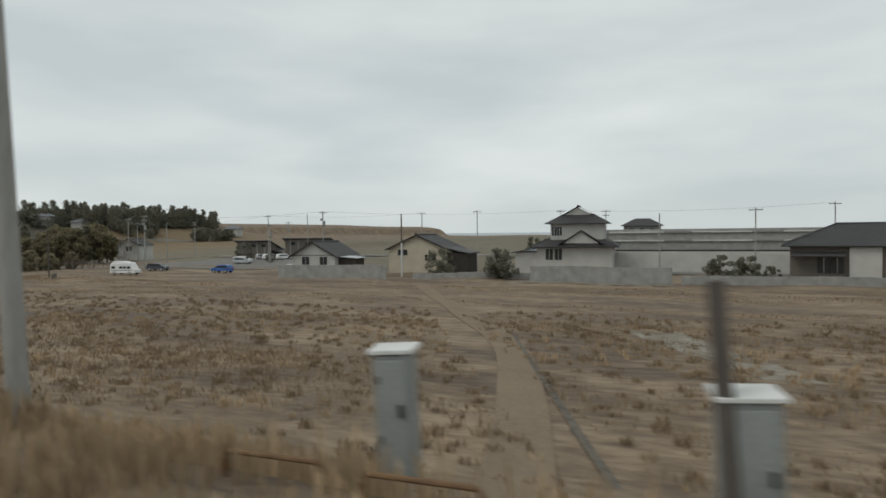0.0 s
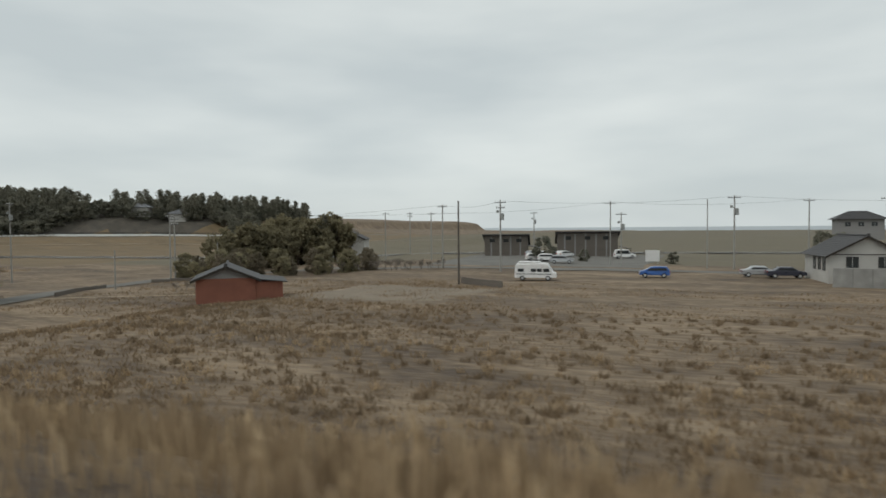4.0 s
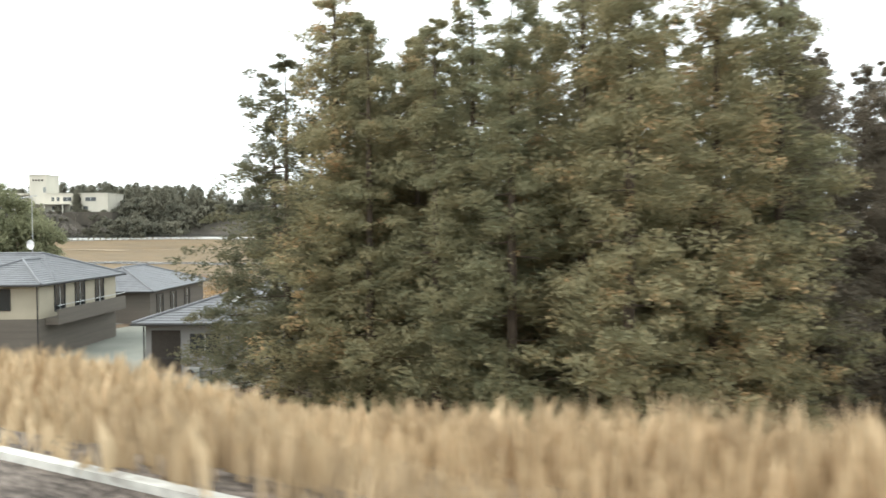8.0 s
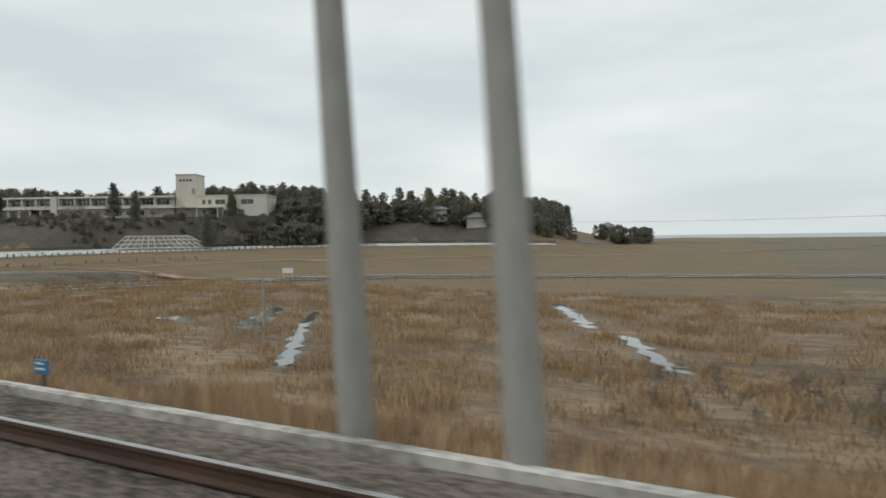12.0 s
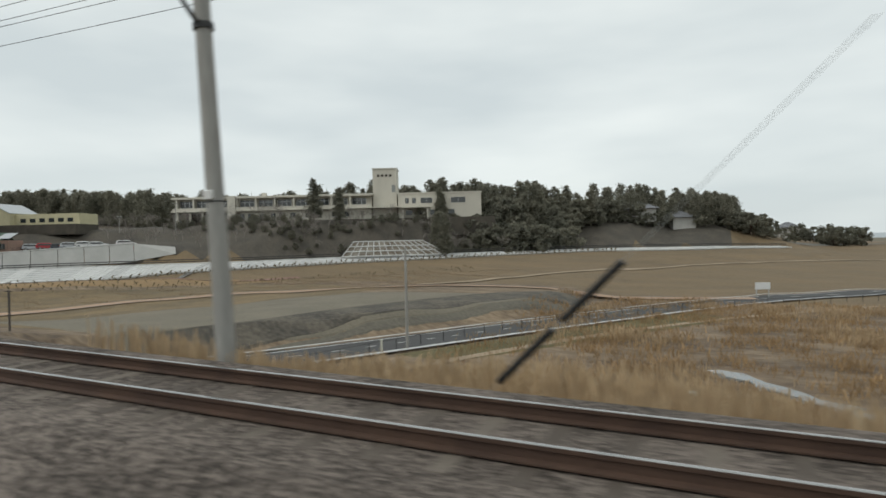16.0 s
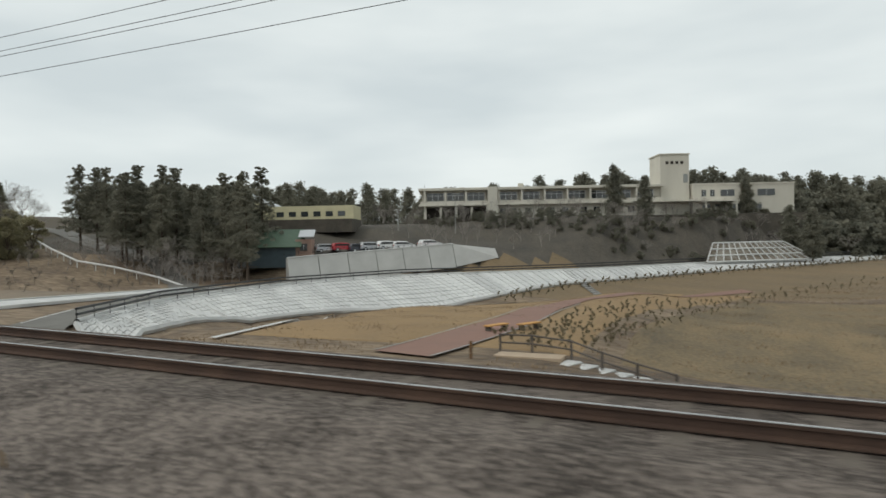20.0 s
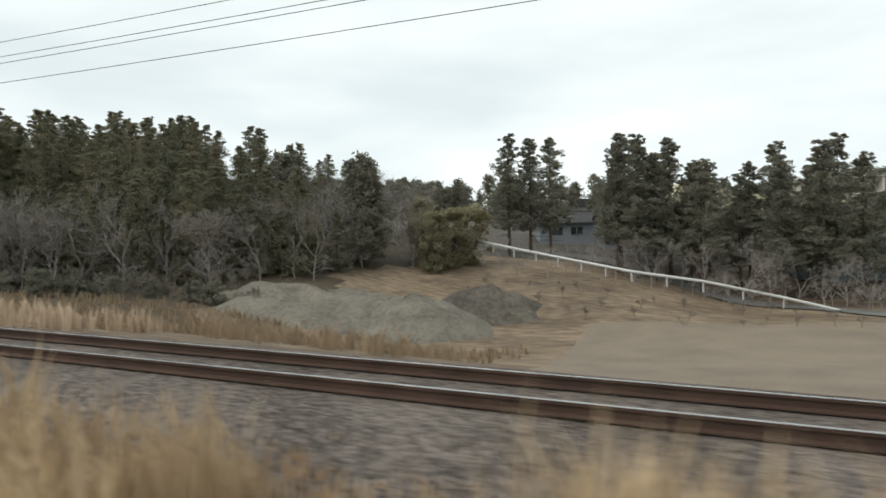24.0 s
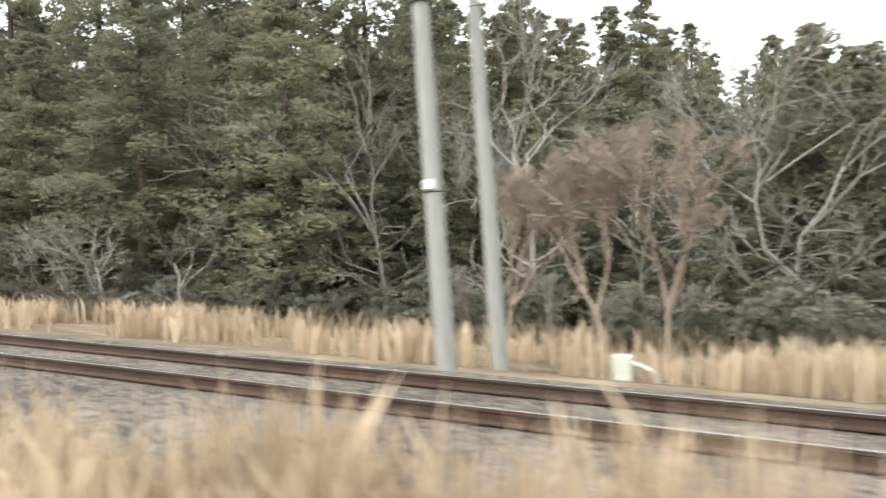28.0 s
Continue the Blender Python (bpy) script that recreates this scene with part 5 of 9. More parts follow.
joined_wood("skyline_wood", FARCON, scatter(-640, -470, 190, 240, 70, 4.0) + scatter(-660, -548, 204, 222, 90, 2.6), 0.95, 1.45, "dark conifers along the far skyline")
joined_wood("ridge_wood", FARCON, [(x + (y - 170) * 0.45, y) for x, y in scatter(-366, -328, 174, 330, 170, 2.6) if ground_z(x + (y - 170) * 0.45, y) - climb(x + (y - 170) * 0.45) > 2.2], 0.72, 1.08, "dark conifers on the wooded ridge")
joined_wood("ridge_trees", LOWBROAD, [(x + (y - 170) * 0.45, y) for x, y in scatter(-374, -330, 166, 330, 270, 2.2) if ground_z(x + (y - 170) * 0.45, y) - climb(x + (y - 170) * 0.45) > 2.8] + scatter(-368, -346, 160, 186, 50, 2.0), 0.6, 1.15, "dark rounded trees on the wooded ridge")
wood("broadleaf_tree", FARBROAD, scatter(-300, -280, 238, 258, 12, 3.0) + scatter(-276, -256, 262, 285, 12, 3.0), 0.75, 1.15, "dark rounded tree on the ridge's end", "tree", "ridge trees")
wood("bush", FARBROAD, scatter(-440, -352, 122, 160, 150, 1.5, lambda x, y: y > 122 + max(0, x + 400) * 0.75 and y < 136 + max(0, x + 400) * 0.75), 0.16, 0.34, "dark scrub on the bank below the school", "bush", "bank scrub")
wood("bare_tree", BARES, scatter(-440, -352, 124, 158, 26, 3.0, lambda x, y: y > 126 + max(0, x + 400) * 0.75 and y < 138 + max(0, x + 400) * 0.75), 0.4, 0.7, "leafless tree on the bank below the school", "tree", "bare trees")
joined_wood("bank_scrub", LOWBARE, scatter(-478, -352, 88, 176, 110, 2.4, lambda x, y: y > 100 + max(0, x + 430) * 0.75 and y < 128 + max(0, x + 430) * 0.75), 0.4, 0.8, "leafless grey scrub on the dark bank")
joined_wood("hilltop_trees", LOWBROAD, scatter(-470, -340, 168, 200, 60, 3.0), 0.9, 1.3, "dark rounded trees on the hilltop")
wood("bush", FARBROAD, scatter(-580, -500, 15.5, 44, 70, 1.4, lambda x, y: 16 + max(0, x + 530) * 0.8 < y < 20 + max(0, x + 530) * 0.8), 0.16, 0.34, "dark olive evergreen bush at the forest foot", "bush", "forest foot bushes")
# trees at the houses
ORANGE = mat("orange_twig", (0.32, 0.25, 0.195), (0.2, 0.155, 0.12), fine=10, coarse=1, bump=0.1)
RUSTY = [bare_mesh(66 + i, 4.6, 0.42, 6, ORANGE, 0.35, 0.007) for i in range(2)]
wood("shrub", RUSTY, [(-547.6, 12.6), (-546.2, 13.4), (-549.6, 13.2)], 1.2, 1.5, "tall pinkish-brown leafless bush by the line", "shrub", "tall rusty bushes")
wood("bare_tree", BARES, [(-563.5, 14), (-566, 14.6), (-561.5, 15.2)], 0.42, 0.52, "low spreading leafless tree by the line", "tree", "bare trees", wide=1.6)
wood("broadleaf_tree", FARBROAD, scatter(-380, -362, 156, 166, 12, 2.2), 0.5, 0.8, "dark rounded tree below the school wing", "tree", "school trees")
tree("broadleaf_tree", BROADS[0], -214.3, 35.5, 1.4, "round dark evergreen broadleaf tree", "tree", "garden trees", 20, wide=1.14)
tree("broadleaf_tree", BROADS[1], -211, 37, 1.1, "round dark evergreen broadleaf tree", "tree", "garden trees", 80)
tree("fir_tree", FIR, -208.4, 18.7, 0.95, "dark layered fir tree beside the car park", "tree", "garden trees", 40, wide=1.02)
tree("bare_tree", BARES[0], -213.5, 25.5, 0.95, "pale leafless tree before the evergreen", "tree", "bare trees")
for x, y, s in ((-200, 18.3, 0.6), (-196.5, 18.4, 0.62), (-192, 18.0, 0.6), (-188, 14.5, 0.5)):
    tree("bare_tree", BARES[int(-x) % 6], x, y, s, "leafless garden tree before the house", "tree", "bare trees", x * 7)
wood("bush", BUSH, [(-178.4, 9.8), (-179.4, 10.2), (-178.0, 10.6), (-181.6, 10.0), (-183.0, 10.6), (-180.4, 9.6)], 0.75, 1.15, "yellow-green bamboo-grass bush on the bank", "bush", "bank bushes")
for x, y, s in ((-192.2, 11.6, 0.8), (-191.2, 11.2, 0.95), (-190.0, 12.0, 1.15), (-189.0, 11.4, 0.85)):
    tree("bush", BUSH[int(-x) % 2], x, y, s, "yellow-green shrub on the bank before the house", "bush", "bank bushes", x * 50)
for i in range(9):
    tree("hedge_bush", BUSH[i % 2], -188.6 - i * 0.55, 37 + i * 1.25, 0.72, "low brown-green hedge bush", "bush", "hedge", i * 40)
# village trees and the bamboo grove
wood("bamboo_clump", GROVE, scatter(-168, -150, 104, 118, 20, 2.2), 1.0, 1.35, "yellow-green bamboo clump in a thicket", "bamboo", "village thicket")
wood("dark_conifer", DARKS, [(-168, 103), (-166, 105), (-152, 112)], 0.85, 0.95, "dark evergreen at the thicket's edge", "tree", "village thicket")
wood("bush", THICK, scatter(-152, -128, 69, 98, 32, 1.6, lambda x, y: 1.5 < y - 68.5 - max(0, x + 142) * 1.15 < 10), 0.45, 1.1, "olive-brown feathery bush in the thicket", "bush", "village thicket")
wood("shrub", SHRUBS, scatter(-132, -116, 82, 98, 30, 1.3, lambda x, y: 0 < y - 84 - (x + 132) * 0.5 < 6), 0.7, 1.05, "red-brown leafless brush beside the thicket", "shrub", "village thicket")
wood("bamboo_clump", GROVE, scatter(-163, -152, 90, 100, 10, 2.0), 0.9, 1.2, "olive bamboo clump in a thicket", "bamboo", "village thicket")
wood("bare_tree", BARES, [(-151, 121), (-153, 124)], 0.95, 1.05, "large leafless tree behind the thicket", "tree", "bare trees")
wood("shrub", SHRUBS, scatter(-232, -219, 27, 38, 26, 1.2), 0.45, 0.75, "low grey brushwood in the wet field", "shrub", "field brushwood")
wood("orchard_tree", SHRUBS, [(-131 + 1.05 * i, 52.2 + 0.35 * i) for i in range(8)], 0.55, 0.75, "small pruned leafless orchard tree", "tree", "orchard row")
wood("broadleaf_tree", FARBROAD, [(-29.6, 87), (-28.4, 86), (-39, 88), (3.4, 86), (6.4, 87.5), (0.6, 87), (-98, 120), (-82, 117.5), (-106, 62 + 58)], 0.32, 0.7, "dark garden evergreen in the village", "tree", "village trees")
wood("pine_tree", FARBROAD, [(-12, 170), (-8, 172), (20, 168), (24, 171), (28, 168), (34, 165), (-50, 180), (-46, 182)], 0.6, 0.85, "distant pine above the sea wall", "tree", "distant pines")
tree("shrub", SHRUBS[0], -62.4, 6.9, 0.78, "large leafless brown shrub on the bank", "shrub", "bank shrubs", 0)
for i in range(6):
    tree("shrub", SHRUBS[i % 3], -61.9 + 0.6 * math.cos(i * 1.9), 7.0 + 0.4 * math.sin(i * 2.3), 0.82 + 0.07 * (i % 3), "large leafless brown shrub on the bank", "shrub", "bank shrubs", i * 61)
tree("shrub", SHRUBS[1], -61.7, 7.1, 0.7, "large leafless brown shrub on the bank", "shrub", "bank shrubs", 70)
for x, y, s in ((-104, 9.5, 0.6), (-101, 9.2, 0.5), (-107, 10, 0.5), (-219, 16, 0.8), (-222, 18, 0.7), (-216, 17, 0.7), (-226, 20, 0.7), (-541, 14, 0.9), (-539.5, 13, 0.8), (-529, 5.2 + 6, 0.8), (-572, 11, 1.0), (-574, 12, 1.1)):
    tree("shrub", SHRUBS[int(-x) % 3], x, y, s, "leafless brown shrub on the bank", "shrub", "bank shrubs", x * 13)


# ---- buildings ----
def window(parent, face, u, z, ww, hh, w, d, name="window", sash=True):
    """A window on the front (f), back (b), left (l) or right (r) wall: frame, pane and sash bar."""
    turn = {"f": pose(u, 0, z), "b": pose(u, d, z, 0, 0, 180), "l": pose(0, u, z, 0, 0, -90), "r": pose(w, u, z, 0, 0, 90)}[face]
    g = Geo()
    t = 0.07
    for a in ((-ww / 2 - t, -hh / 2 - t, ww / 2 + t, -hh / 2), (-ww / 2 - t, hh / 2, ww / 2 + t, hh / 2 + t), (-ww / 2 - t, -hh / 2, -ww / 2, hh / 2), (ww / 2, -hh / 2, ww / 2 + t, hh / 2)):
        g.box(a[0], -0.06, a[1], a[2], 0.05, a[3])
    fr = part(name, g, DKMETAL, parent)
    fr.matrix_basis = turn
    p = part("pane", Geo().box(-ww / 2, -0.02, -hh / 2, ww / 2, 0.02, hh / 2), GLASS, fr)
    if sash:
        part("sash_bar", Geo().box(-0.03, -0.045, -hh / 2, 0.03, -0.022, hh / 2), ALU, fr)
    return fr


def courses(g, a, b, c, d, step, lap=0.035):
    """Roof tile courses between the eave a-b and the top d-c."""
    a, b, c, d = (Vector(p) for p in (a, b, c, d))
    n = max(3, int(((d - a).length + (c - b).length) / 2 / step))
    nrm = (b - a).cross(d - a).normalized()
    if nrm.z < 0:
        nrm = -nrm
    rows = [a - nrm * 0.03, b - nrm * 0.03]
    for i in range(n):
        s, e = i / n, (i + 1) / n
        rows += [a.lerp(d, s) + nrm * lap, b.lerp(c, s) + nrm * lap, a.lerp(d, e), b.lerp(c, e)]
    g.add(rows, [(2 * i, 2 * i + 1, 2 * i + 3, 2 * i + 2) for i in range(2 * n)])


def roof_hip(ob, w, d, h, rise, roofm, o=0.6, step=0.45, trim=None, pull=0.95):
    if w >= d:
        k = (d / 2 + o) * pull
        r0, r1 = (-o + k, d / 2, h + rise), (w + o - k, d / 2, h + rise)
        c = [(-o, -o, h), (w + o, -o, h), (w + o, d + o, h), (-o, d + o, h)]
        planes = ((c[0], c[1], r1, r0), (c[1], c[2], r1, r1), (c[2], c[3], r0, r1), (c[3], c[0], r0, r0))
        hips = ((c[0], r0), (c[1], r1), (c[2], r1), (c[3], r0), (r0, r1))
    else:
        k = (w / 2 + o) * pull
        r0, r1 = (w / 2, -o + k, h + rise), (w / 2, d + o - k, h + rise)
        c = [(-o, -o, h), (w + o, -o, h), (w + o, d + o, h), (-o, d + o, h)]
        planes = ((c[0], c[1], r0, r0), (c[1], c[2], r1, r0), (c[2], c[3], r1, r1), (c[3], c[0], r0, r1))
        hips = ((c[0], r0), (c[1], r0), (c[2], r1), (c[3], r1), (r0, r1))
    for p in planes:
        g = Geo()
        courses(g, *p, step)
        part("roof_plane", g, roofm, ob)
    for a, b in hips:
        part("ridge_cap", Geo().tube(Vector(a) + Vector((0, 0, 0.04)), Vector(b) + Vector((0, 0, 0.05)), 0.09, 0.09, 8), roofm, ob)
    part("soffit", Geo().box(-o + 0.02, -o + 0.02, h - 0.1, w + o - 0.02, d + o - 0.02, h - 0.04), trim or DARKWOOD, ob)
    for x0, y0, x1, y1 in ((-o - 0.1, -o - 0.1, w + o + 0.1, -o), (-o - 0.1, d + o, w + o + 0.1, d + o + 0.1), (-o - 0.1, -o, -o, d + o), (w + o, -o, w + o + 0.1, d + o)):
        part("gutter", Geo().box(x0, y0, h - 0.12, x1, y1, h - 0.01, 0.02), DKMETAL, ob)


def roof_gable(ob, w, d, h, rise, roofm, wall, axis="y", o=0.5, step=0.4):
    """A gable roof; its ridge runs along the axis."""
    if axis == "y":
        m = w / 2
        k = rise / m
        for s in (-1, 1):
            g = Geo()
            e = -o if s < 0 else w + o
            courses(g, (e, -o, h - k * o), (e, d + o, h - k * o), (m, d + o, h + rise), (m, -o, h + rise), step)
            part("roof_plane", g, roofm, ob)
            part("verge_board", Geo().slab([(e, -o - 0.04, h - k * o), (e, -o, h - k * o), (m, -o, h + rise), (m, -o - 0.04, h + rise)], 0.02).add([(e, -o - 0.03, h - k * o + 0.05), (m, -o - 0.03, h + rise + 0.05), (m, -o - 0.03, h + rise - 0.18), (e, -o - 0.03, h - k * o - 0.18)], [(0, 1, 2, 3)]), DARKWOOD, ob)
        for y in (0, d - 0.12):
            part("gable_wall", Geo().prism([(0, h), (w, h), (m, h + rise)], "y", y, y + 0.12), wall, ob)
        part("ridge_cap", Geo().tube((m, -o, h + rise + 0.06), (m, d + o, h + rise + 0.06), 0.12, 0.12, 8), roofm, ob)
        part("ridge_end", Geo().box(m - 0.16, -o - 0.1, h + rise - 0.05, m + 0.16, -o + 0.08, h + rise + 0.28, 0.03), roofm, ob)
    else:
        m = d / 2
        k = rise / m
        for s in (-1, 1):
            g = Geo()
            e = -o if s < 0 else d + o
            courses(g, (-o, e, h - k * o), (w + o, e, h - k * o), (w + o, m, h + rise), (-o, m, h + rise), step)
            part("roof_plane", g, roofm, ob)
        for x in (0, w - 0.12):
            part("gable_wall", Geo().prism([(0, h), (d, h), (m, h + rise)], "x", x, x + 0.12), wall, ob)
        part("ridge_cap", Geo().tube((-o, m, h + rise + 0.06), (w + o, m, h + rise + 0.06), 0.12, 0.12, 8), roofm, ob)


def aircon(m):
    ob = thing("air_conditioner", m, "pale grey outdoor air-conditioner unit by the wall", "air conditioner", "air conditioners")
    part("case", Geo().box(-0.4, -0.15, 0, 0.4, 0.15, 0.62, 0.02), GREYP, ob)
    part("fan_grille", Geo().tube((-0.1, -0.16, 0.31), (-0.1, -0.14, 0.31), 0.24, 0.24, 18), DKMETAL, ob)
    for x in (-0.3, 0.3):
        part("foot", Geo().box(x - 0.05, -0.15, -0.08, x + 0.05, 0.15, 0.0), DKMETAL, ob)


def dish(m):
    ob = thing("satellite_dish", m, "white satellite dish on a thin roof mast", "satellite dish")
    g = Geo()
    for i in range(4):
        a, b = 0.09 * i, 0.09 * (i + 1)
        n = 14
        k = len(g.v)
        for r in (a, b):
            g.v += [(r * math.cos(6.283 * j / n), -0.6 * (r ** 2) , 1.0 + r * math.sin(6.283 * j / n)) for j in range(n)]
        g.f += [(k + j, k + (j + 1) % n, k + n + (j + 1) % n, k + n + j) for j in range(n)]
    part("bowl", g, CAR_W, ob)
    part("mast", Geo().tube((0, 0.05, 0), (0, 0.05, 1.3), 0.025, 0.02, 8), ALU, ob)
    part("feed_arm", Geo().tube((0, -0.02, 0.7), (0, -0.38, 0.85), 0.015, 0.015, 6), ALU, ob)


# single-storey grey house by the fence
hA = thing("house", pose(-181.5, 25.0, -8.2, 0, 0, 22), "grey single-storey house with a grey tiled hip roof", "house", "houses")
part("wall", Geo().box(0, 0, 0.25, 9.1, 13, 3.2), GREYWALL, hA)
part("plinth", Geo().box(-0.03, -0.03, -0.3, 9.13, 13.03, 0.25), CONC, hA)
roof_hip(hA, 9.1, 13, 3.2, 1.6, TILE, 0.5, pull=0.72)
# no real recess: a flat dark panel carries the porch's shade in its colour
part("porch_recess", Geo().box(0.35, -0.04, 0.35, 2.0, 0.02, 2.75), DARKWOOD, hA, "flat dark panel painted as the shade of a porch recess")
part("porch_rail", Geo().path([(0.35, -0.1, 1.2), (2.0, -0.1, 1.2)], 0.025).path([(0.35, -0.1, 0.3), (0.35, -0.1, 1.2)], 0.02).path([(2.0, -0.1, 0.3), (2.0, -0.1, 1.2)], 0.02), DKMETAL, hA)
window(hA, "f", 3.4, 2.0, 1.55, 1.0, 9.1, 13)
for u in (3.0, 6.0, 9.2):
    window(hA, "l", u, 1.75, 1.2, 1.5, 9.1, 13)
for u in (-0.06, 4.75, 9.04):
    part("downpipe", Geo().tube((u, -0.07, 0), (u, -0.07, 3.1), 0.04, 0.04, 8), DKMETAL, hA)
part("skylight", Geo().slab([(4.1, 1.5, 4.22), (5.0, 1.5, 4.22), (5.0, 2.1, 4.5), (4.1, 2.1, 4.5)], 0.05), PALELAMP, hA, "pale skylight in the tiles")
aircon(pose(-178.75, 25.75, -8.1, 0, 0, 22))
aircon(pose(-172.75, 29.6, -8.1, 0, 0, 112))
dish(pose(-180.5, 52, -3.4, 0, 0, 20))
hA2 = thing("house", pose(-183.5, 43, -8.2, 0, 0, 25), "grey single-storey house behind the first", "house", "houses")
part("wall", Geo().box(0, 0, 0, 11, 9, 3.0), GREYWALL, hA2)
roof_hip(hA2, 11, 9, 3.0, 1.7, TILE, 0.5)
window(hA2, "f", 8.5, 1.8, 1.4, 1.1, 11, 9)

# two-storey house, cream above and dark below
hB = thing("house", pose(-200.4, 21.6, -8.2, 0, 0, 25) @ Matrix.Diagonal((0.86, 1, 1, 1)), "two-storey house, cream above and brown below", "house", "houses")
part("upper_wall", Geo().box(0, 1.6, 2.75, 4.6, 9.6, 5.0).box(4.6, 0, 2.75, 11.2, 9.6, 5.0), CREAM, hB)
part("lower_wall", Geo().box(0.02, 1.62, 0, 11.18, 9.58, 2.75).box(4.62, 0.02, 0, 11.18, 1.62, 2.75), BROWNWALL, hB)
part("balcony", Geo().box(11.2, 0.6, 2.3, 12.2, 9.4, 2.75).box(12.1, 0.6, 2.75, 12.2, 9.4, 3.3), BROWNWALL, hB)
part("balcony_rail", Geo().path([(12.15, 0.6, 3.55), (12.15, 9.4, 3.55)], 0.03), ALU, hB)
RZ0, RZ1, RZ2 = 5.0, 6.75, 6.4
for p in (((-0.6, 1.0, RZ0), (11.8, 1.0, RZ0), (7.6, 5.6, RZ1), (3.6, 5.6, RZ1)), ((11.8, 10.2, RZ0), (-0.6, 10.2, RZ0), (3.6, 5.6, RZ1), (7.6, 5.6, RZ1)),
          ((-0.6, 10.2, RZ0), (-0.6, 1.0, RZ0), (3.6, 5.6, RZ1), (3.6, 5.6, RZ1)), ((11.8, 1.0, RZ0), (11.8, 10.2, RZ0), (7.6, 5.6, RZ1), (7.6, 5.6, RZ1)),
          ((4.0, -0.6, RZ0), (11.8, -0.6, RZ0), (7.9, 2.9, RZ2), (7.9, 2.9, RZ2)), ((4.0, 1.6, RZ0), (4.0, -0.6, RZ0), (7.9, 2.9, RZ2), (7.9, 5.2, RZ2)), ((11.8, -0.6, RZ0), (11.8, 3.4, RZ0), (7.9, 5.2, RZ2), (7.9, 2.9, RZ2))):
    g = Geo()
    courses(g, *p, 0.4)
    part("roof_plane", g, TILE, hB)
for a_, b_ in (((-0.6, 1.0, RZ0), (3.6, 5.6, RZ1)), ((3.6, 5.6, RZ1), (7.6, 5.6, RZ1)), ((11.8, 10.2, RZ0), (7.6, 5.6, RZ1)), ((4.0, -0.6, RZ0), (7.9, 2.9, RZ2)), ((11.8, -0.6, RZ0), (7.9, 2.9, RZ2)), ((7.9, 2.9, RZ2), (7.9, 4.9, RZ2))):
    part("ridge_cap", Geo().tube(Vector(a_) + Vector((0, 0, 0.04)), Vector(b_) + Vector((0, 0, 0.05)), 0.09, 0.09, 8), TILE, hB)
part("soffit", Geo().box(-0.58, 1.02, RZ0 - 0.1, 11.78, 10.18, RZ0 - 0.04).box(4.02, -0.58, RZ0 - 0.1, 11.78, 1.0, RZ0 - 0.04), DARKWOOD, hB)
for x0, y0, x1, y1 in ((-0.7, 0.9, 4.0, 1.0), (3.9, -0.7, 11.9, -0.6), (3.9, -0.6, 4.0, 0.9), (11.8, -0.6, 11.9, 10.2), (-0.7, 1.0, -0.6, 10.2)):
    part("gutter", Geo().box(x0, y0, RZ0 - 0.12, x1, y1, RZ0 - 0.01, 0.02), DKMETAL, hB)
part("porch_roof", Geo().slab([(-0.6, -1.2, 2.3), (4.6, -1.2, 2.3), (4.6, 1.6, 3.2), (0.6, 1.6, 3.2)], 0.12), TILE_D, hB)
part("porch_wall", Geo().box(0, -0.8, 0, 4.5, 1.6, 2.25), DARKWOOD, hB)
door = part("door", Geo().box(0.5, -0.87, 0.05, 1.35, -0.8, 1.95), CAR_W, hB, "white entrance door")
for u in (0.72, 1.1):
    part("door_light", Geo().box(u - 0.1, -0.89, 1.3, u + 0.1, -0.87, 1.7), GLASS, door)
window(hB, "f", 8.1, 4.0, 1.9, 1.25, 11.2, 9.6)
w_ = window(hB, "f", 3.2, 4.0, 0.7, 0.9, 11.2, 9.6)
w_.matrix_basis = pose(3.2, 1.6, 4.0)
for u in (2.2, 4.6, 7.2):
    window(hB, "r", u, 3.95, 1.1, 1.7, 11.2, 9.6)
for u in (3.4, 6.2):
    window(hB, "l", u, 4.0, 0.7, 1.1, 11.2, 9.6)
for u in (4.55, 11.1):
    part("downpipe", Geo().tube((u, -0.06, 0), (u, -0.06, 4.9), 0.04, 0.04, 8), DKMETAL, hB)
dish(pose(-198.3, 29.5, -1.8, 0, 0, 10))
an = thing("roof_antenna", pose(-198.9, 30.0, -1.7, 0, 0, 20), "tall thin television antenna on the tiled roof", "antenna")
part("mast", Geo().tube((0, 0, -0.3), (0, 0, 4.6), 0.025, 0.018, 8), ALU, an)
part("boom", Geo().tube((-0.75, 0, 4.4), (0.3, 0, 4.55), 0.02, 0.02, 6), ALU, an)
for u in (-0.7, -0.5, -0.3, -0.1, 0.15, 0.28):
    part("element", Geo().tube((u, -0.28, 4.48 + 0.14 * u), (u, 0.28, 4.48 + 0.14 * u), 0.01, 0.01, 5), ALU, an)
aircon(pose(-198.6, 20.2, -8.15, 0, 0, 25))
hB2 = thing("house", pose(-207, 36.5, -8.2, 0, 0, 25), "long brown single-storey house with a pale hip roof", "house", "houses")
part("wall", Geo().box(0, 0, 0, 9, 13, 3.0), BROWNWALL, hB2)
roof_hip(hB2, 9, 13, 3.0, 1.9, TILE, 0.5)
for u in (2, 5, 8.4):
    window(hB2, "r", u, 1.6, 1.3, 1.8, 9, 13)
part("step", Geo().box(9.1, 1.2, -0.1, 10.2, 6.5, 0.15, 0.02), CONC_W, hB2)

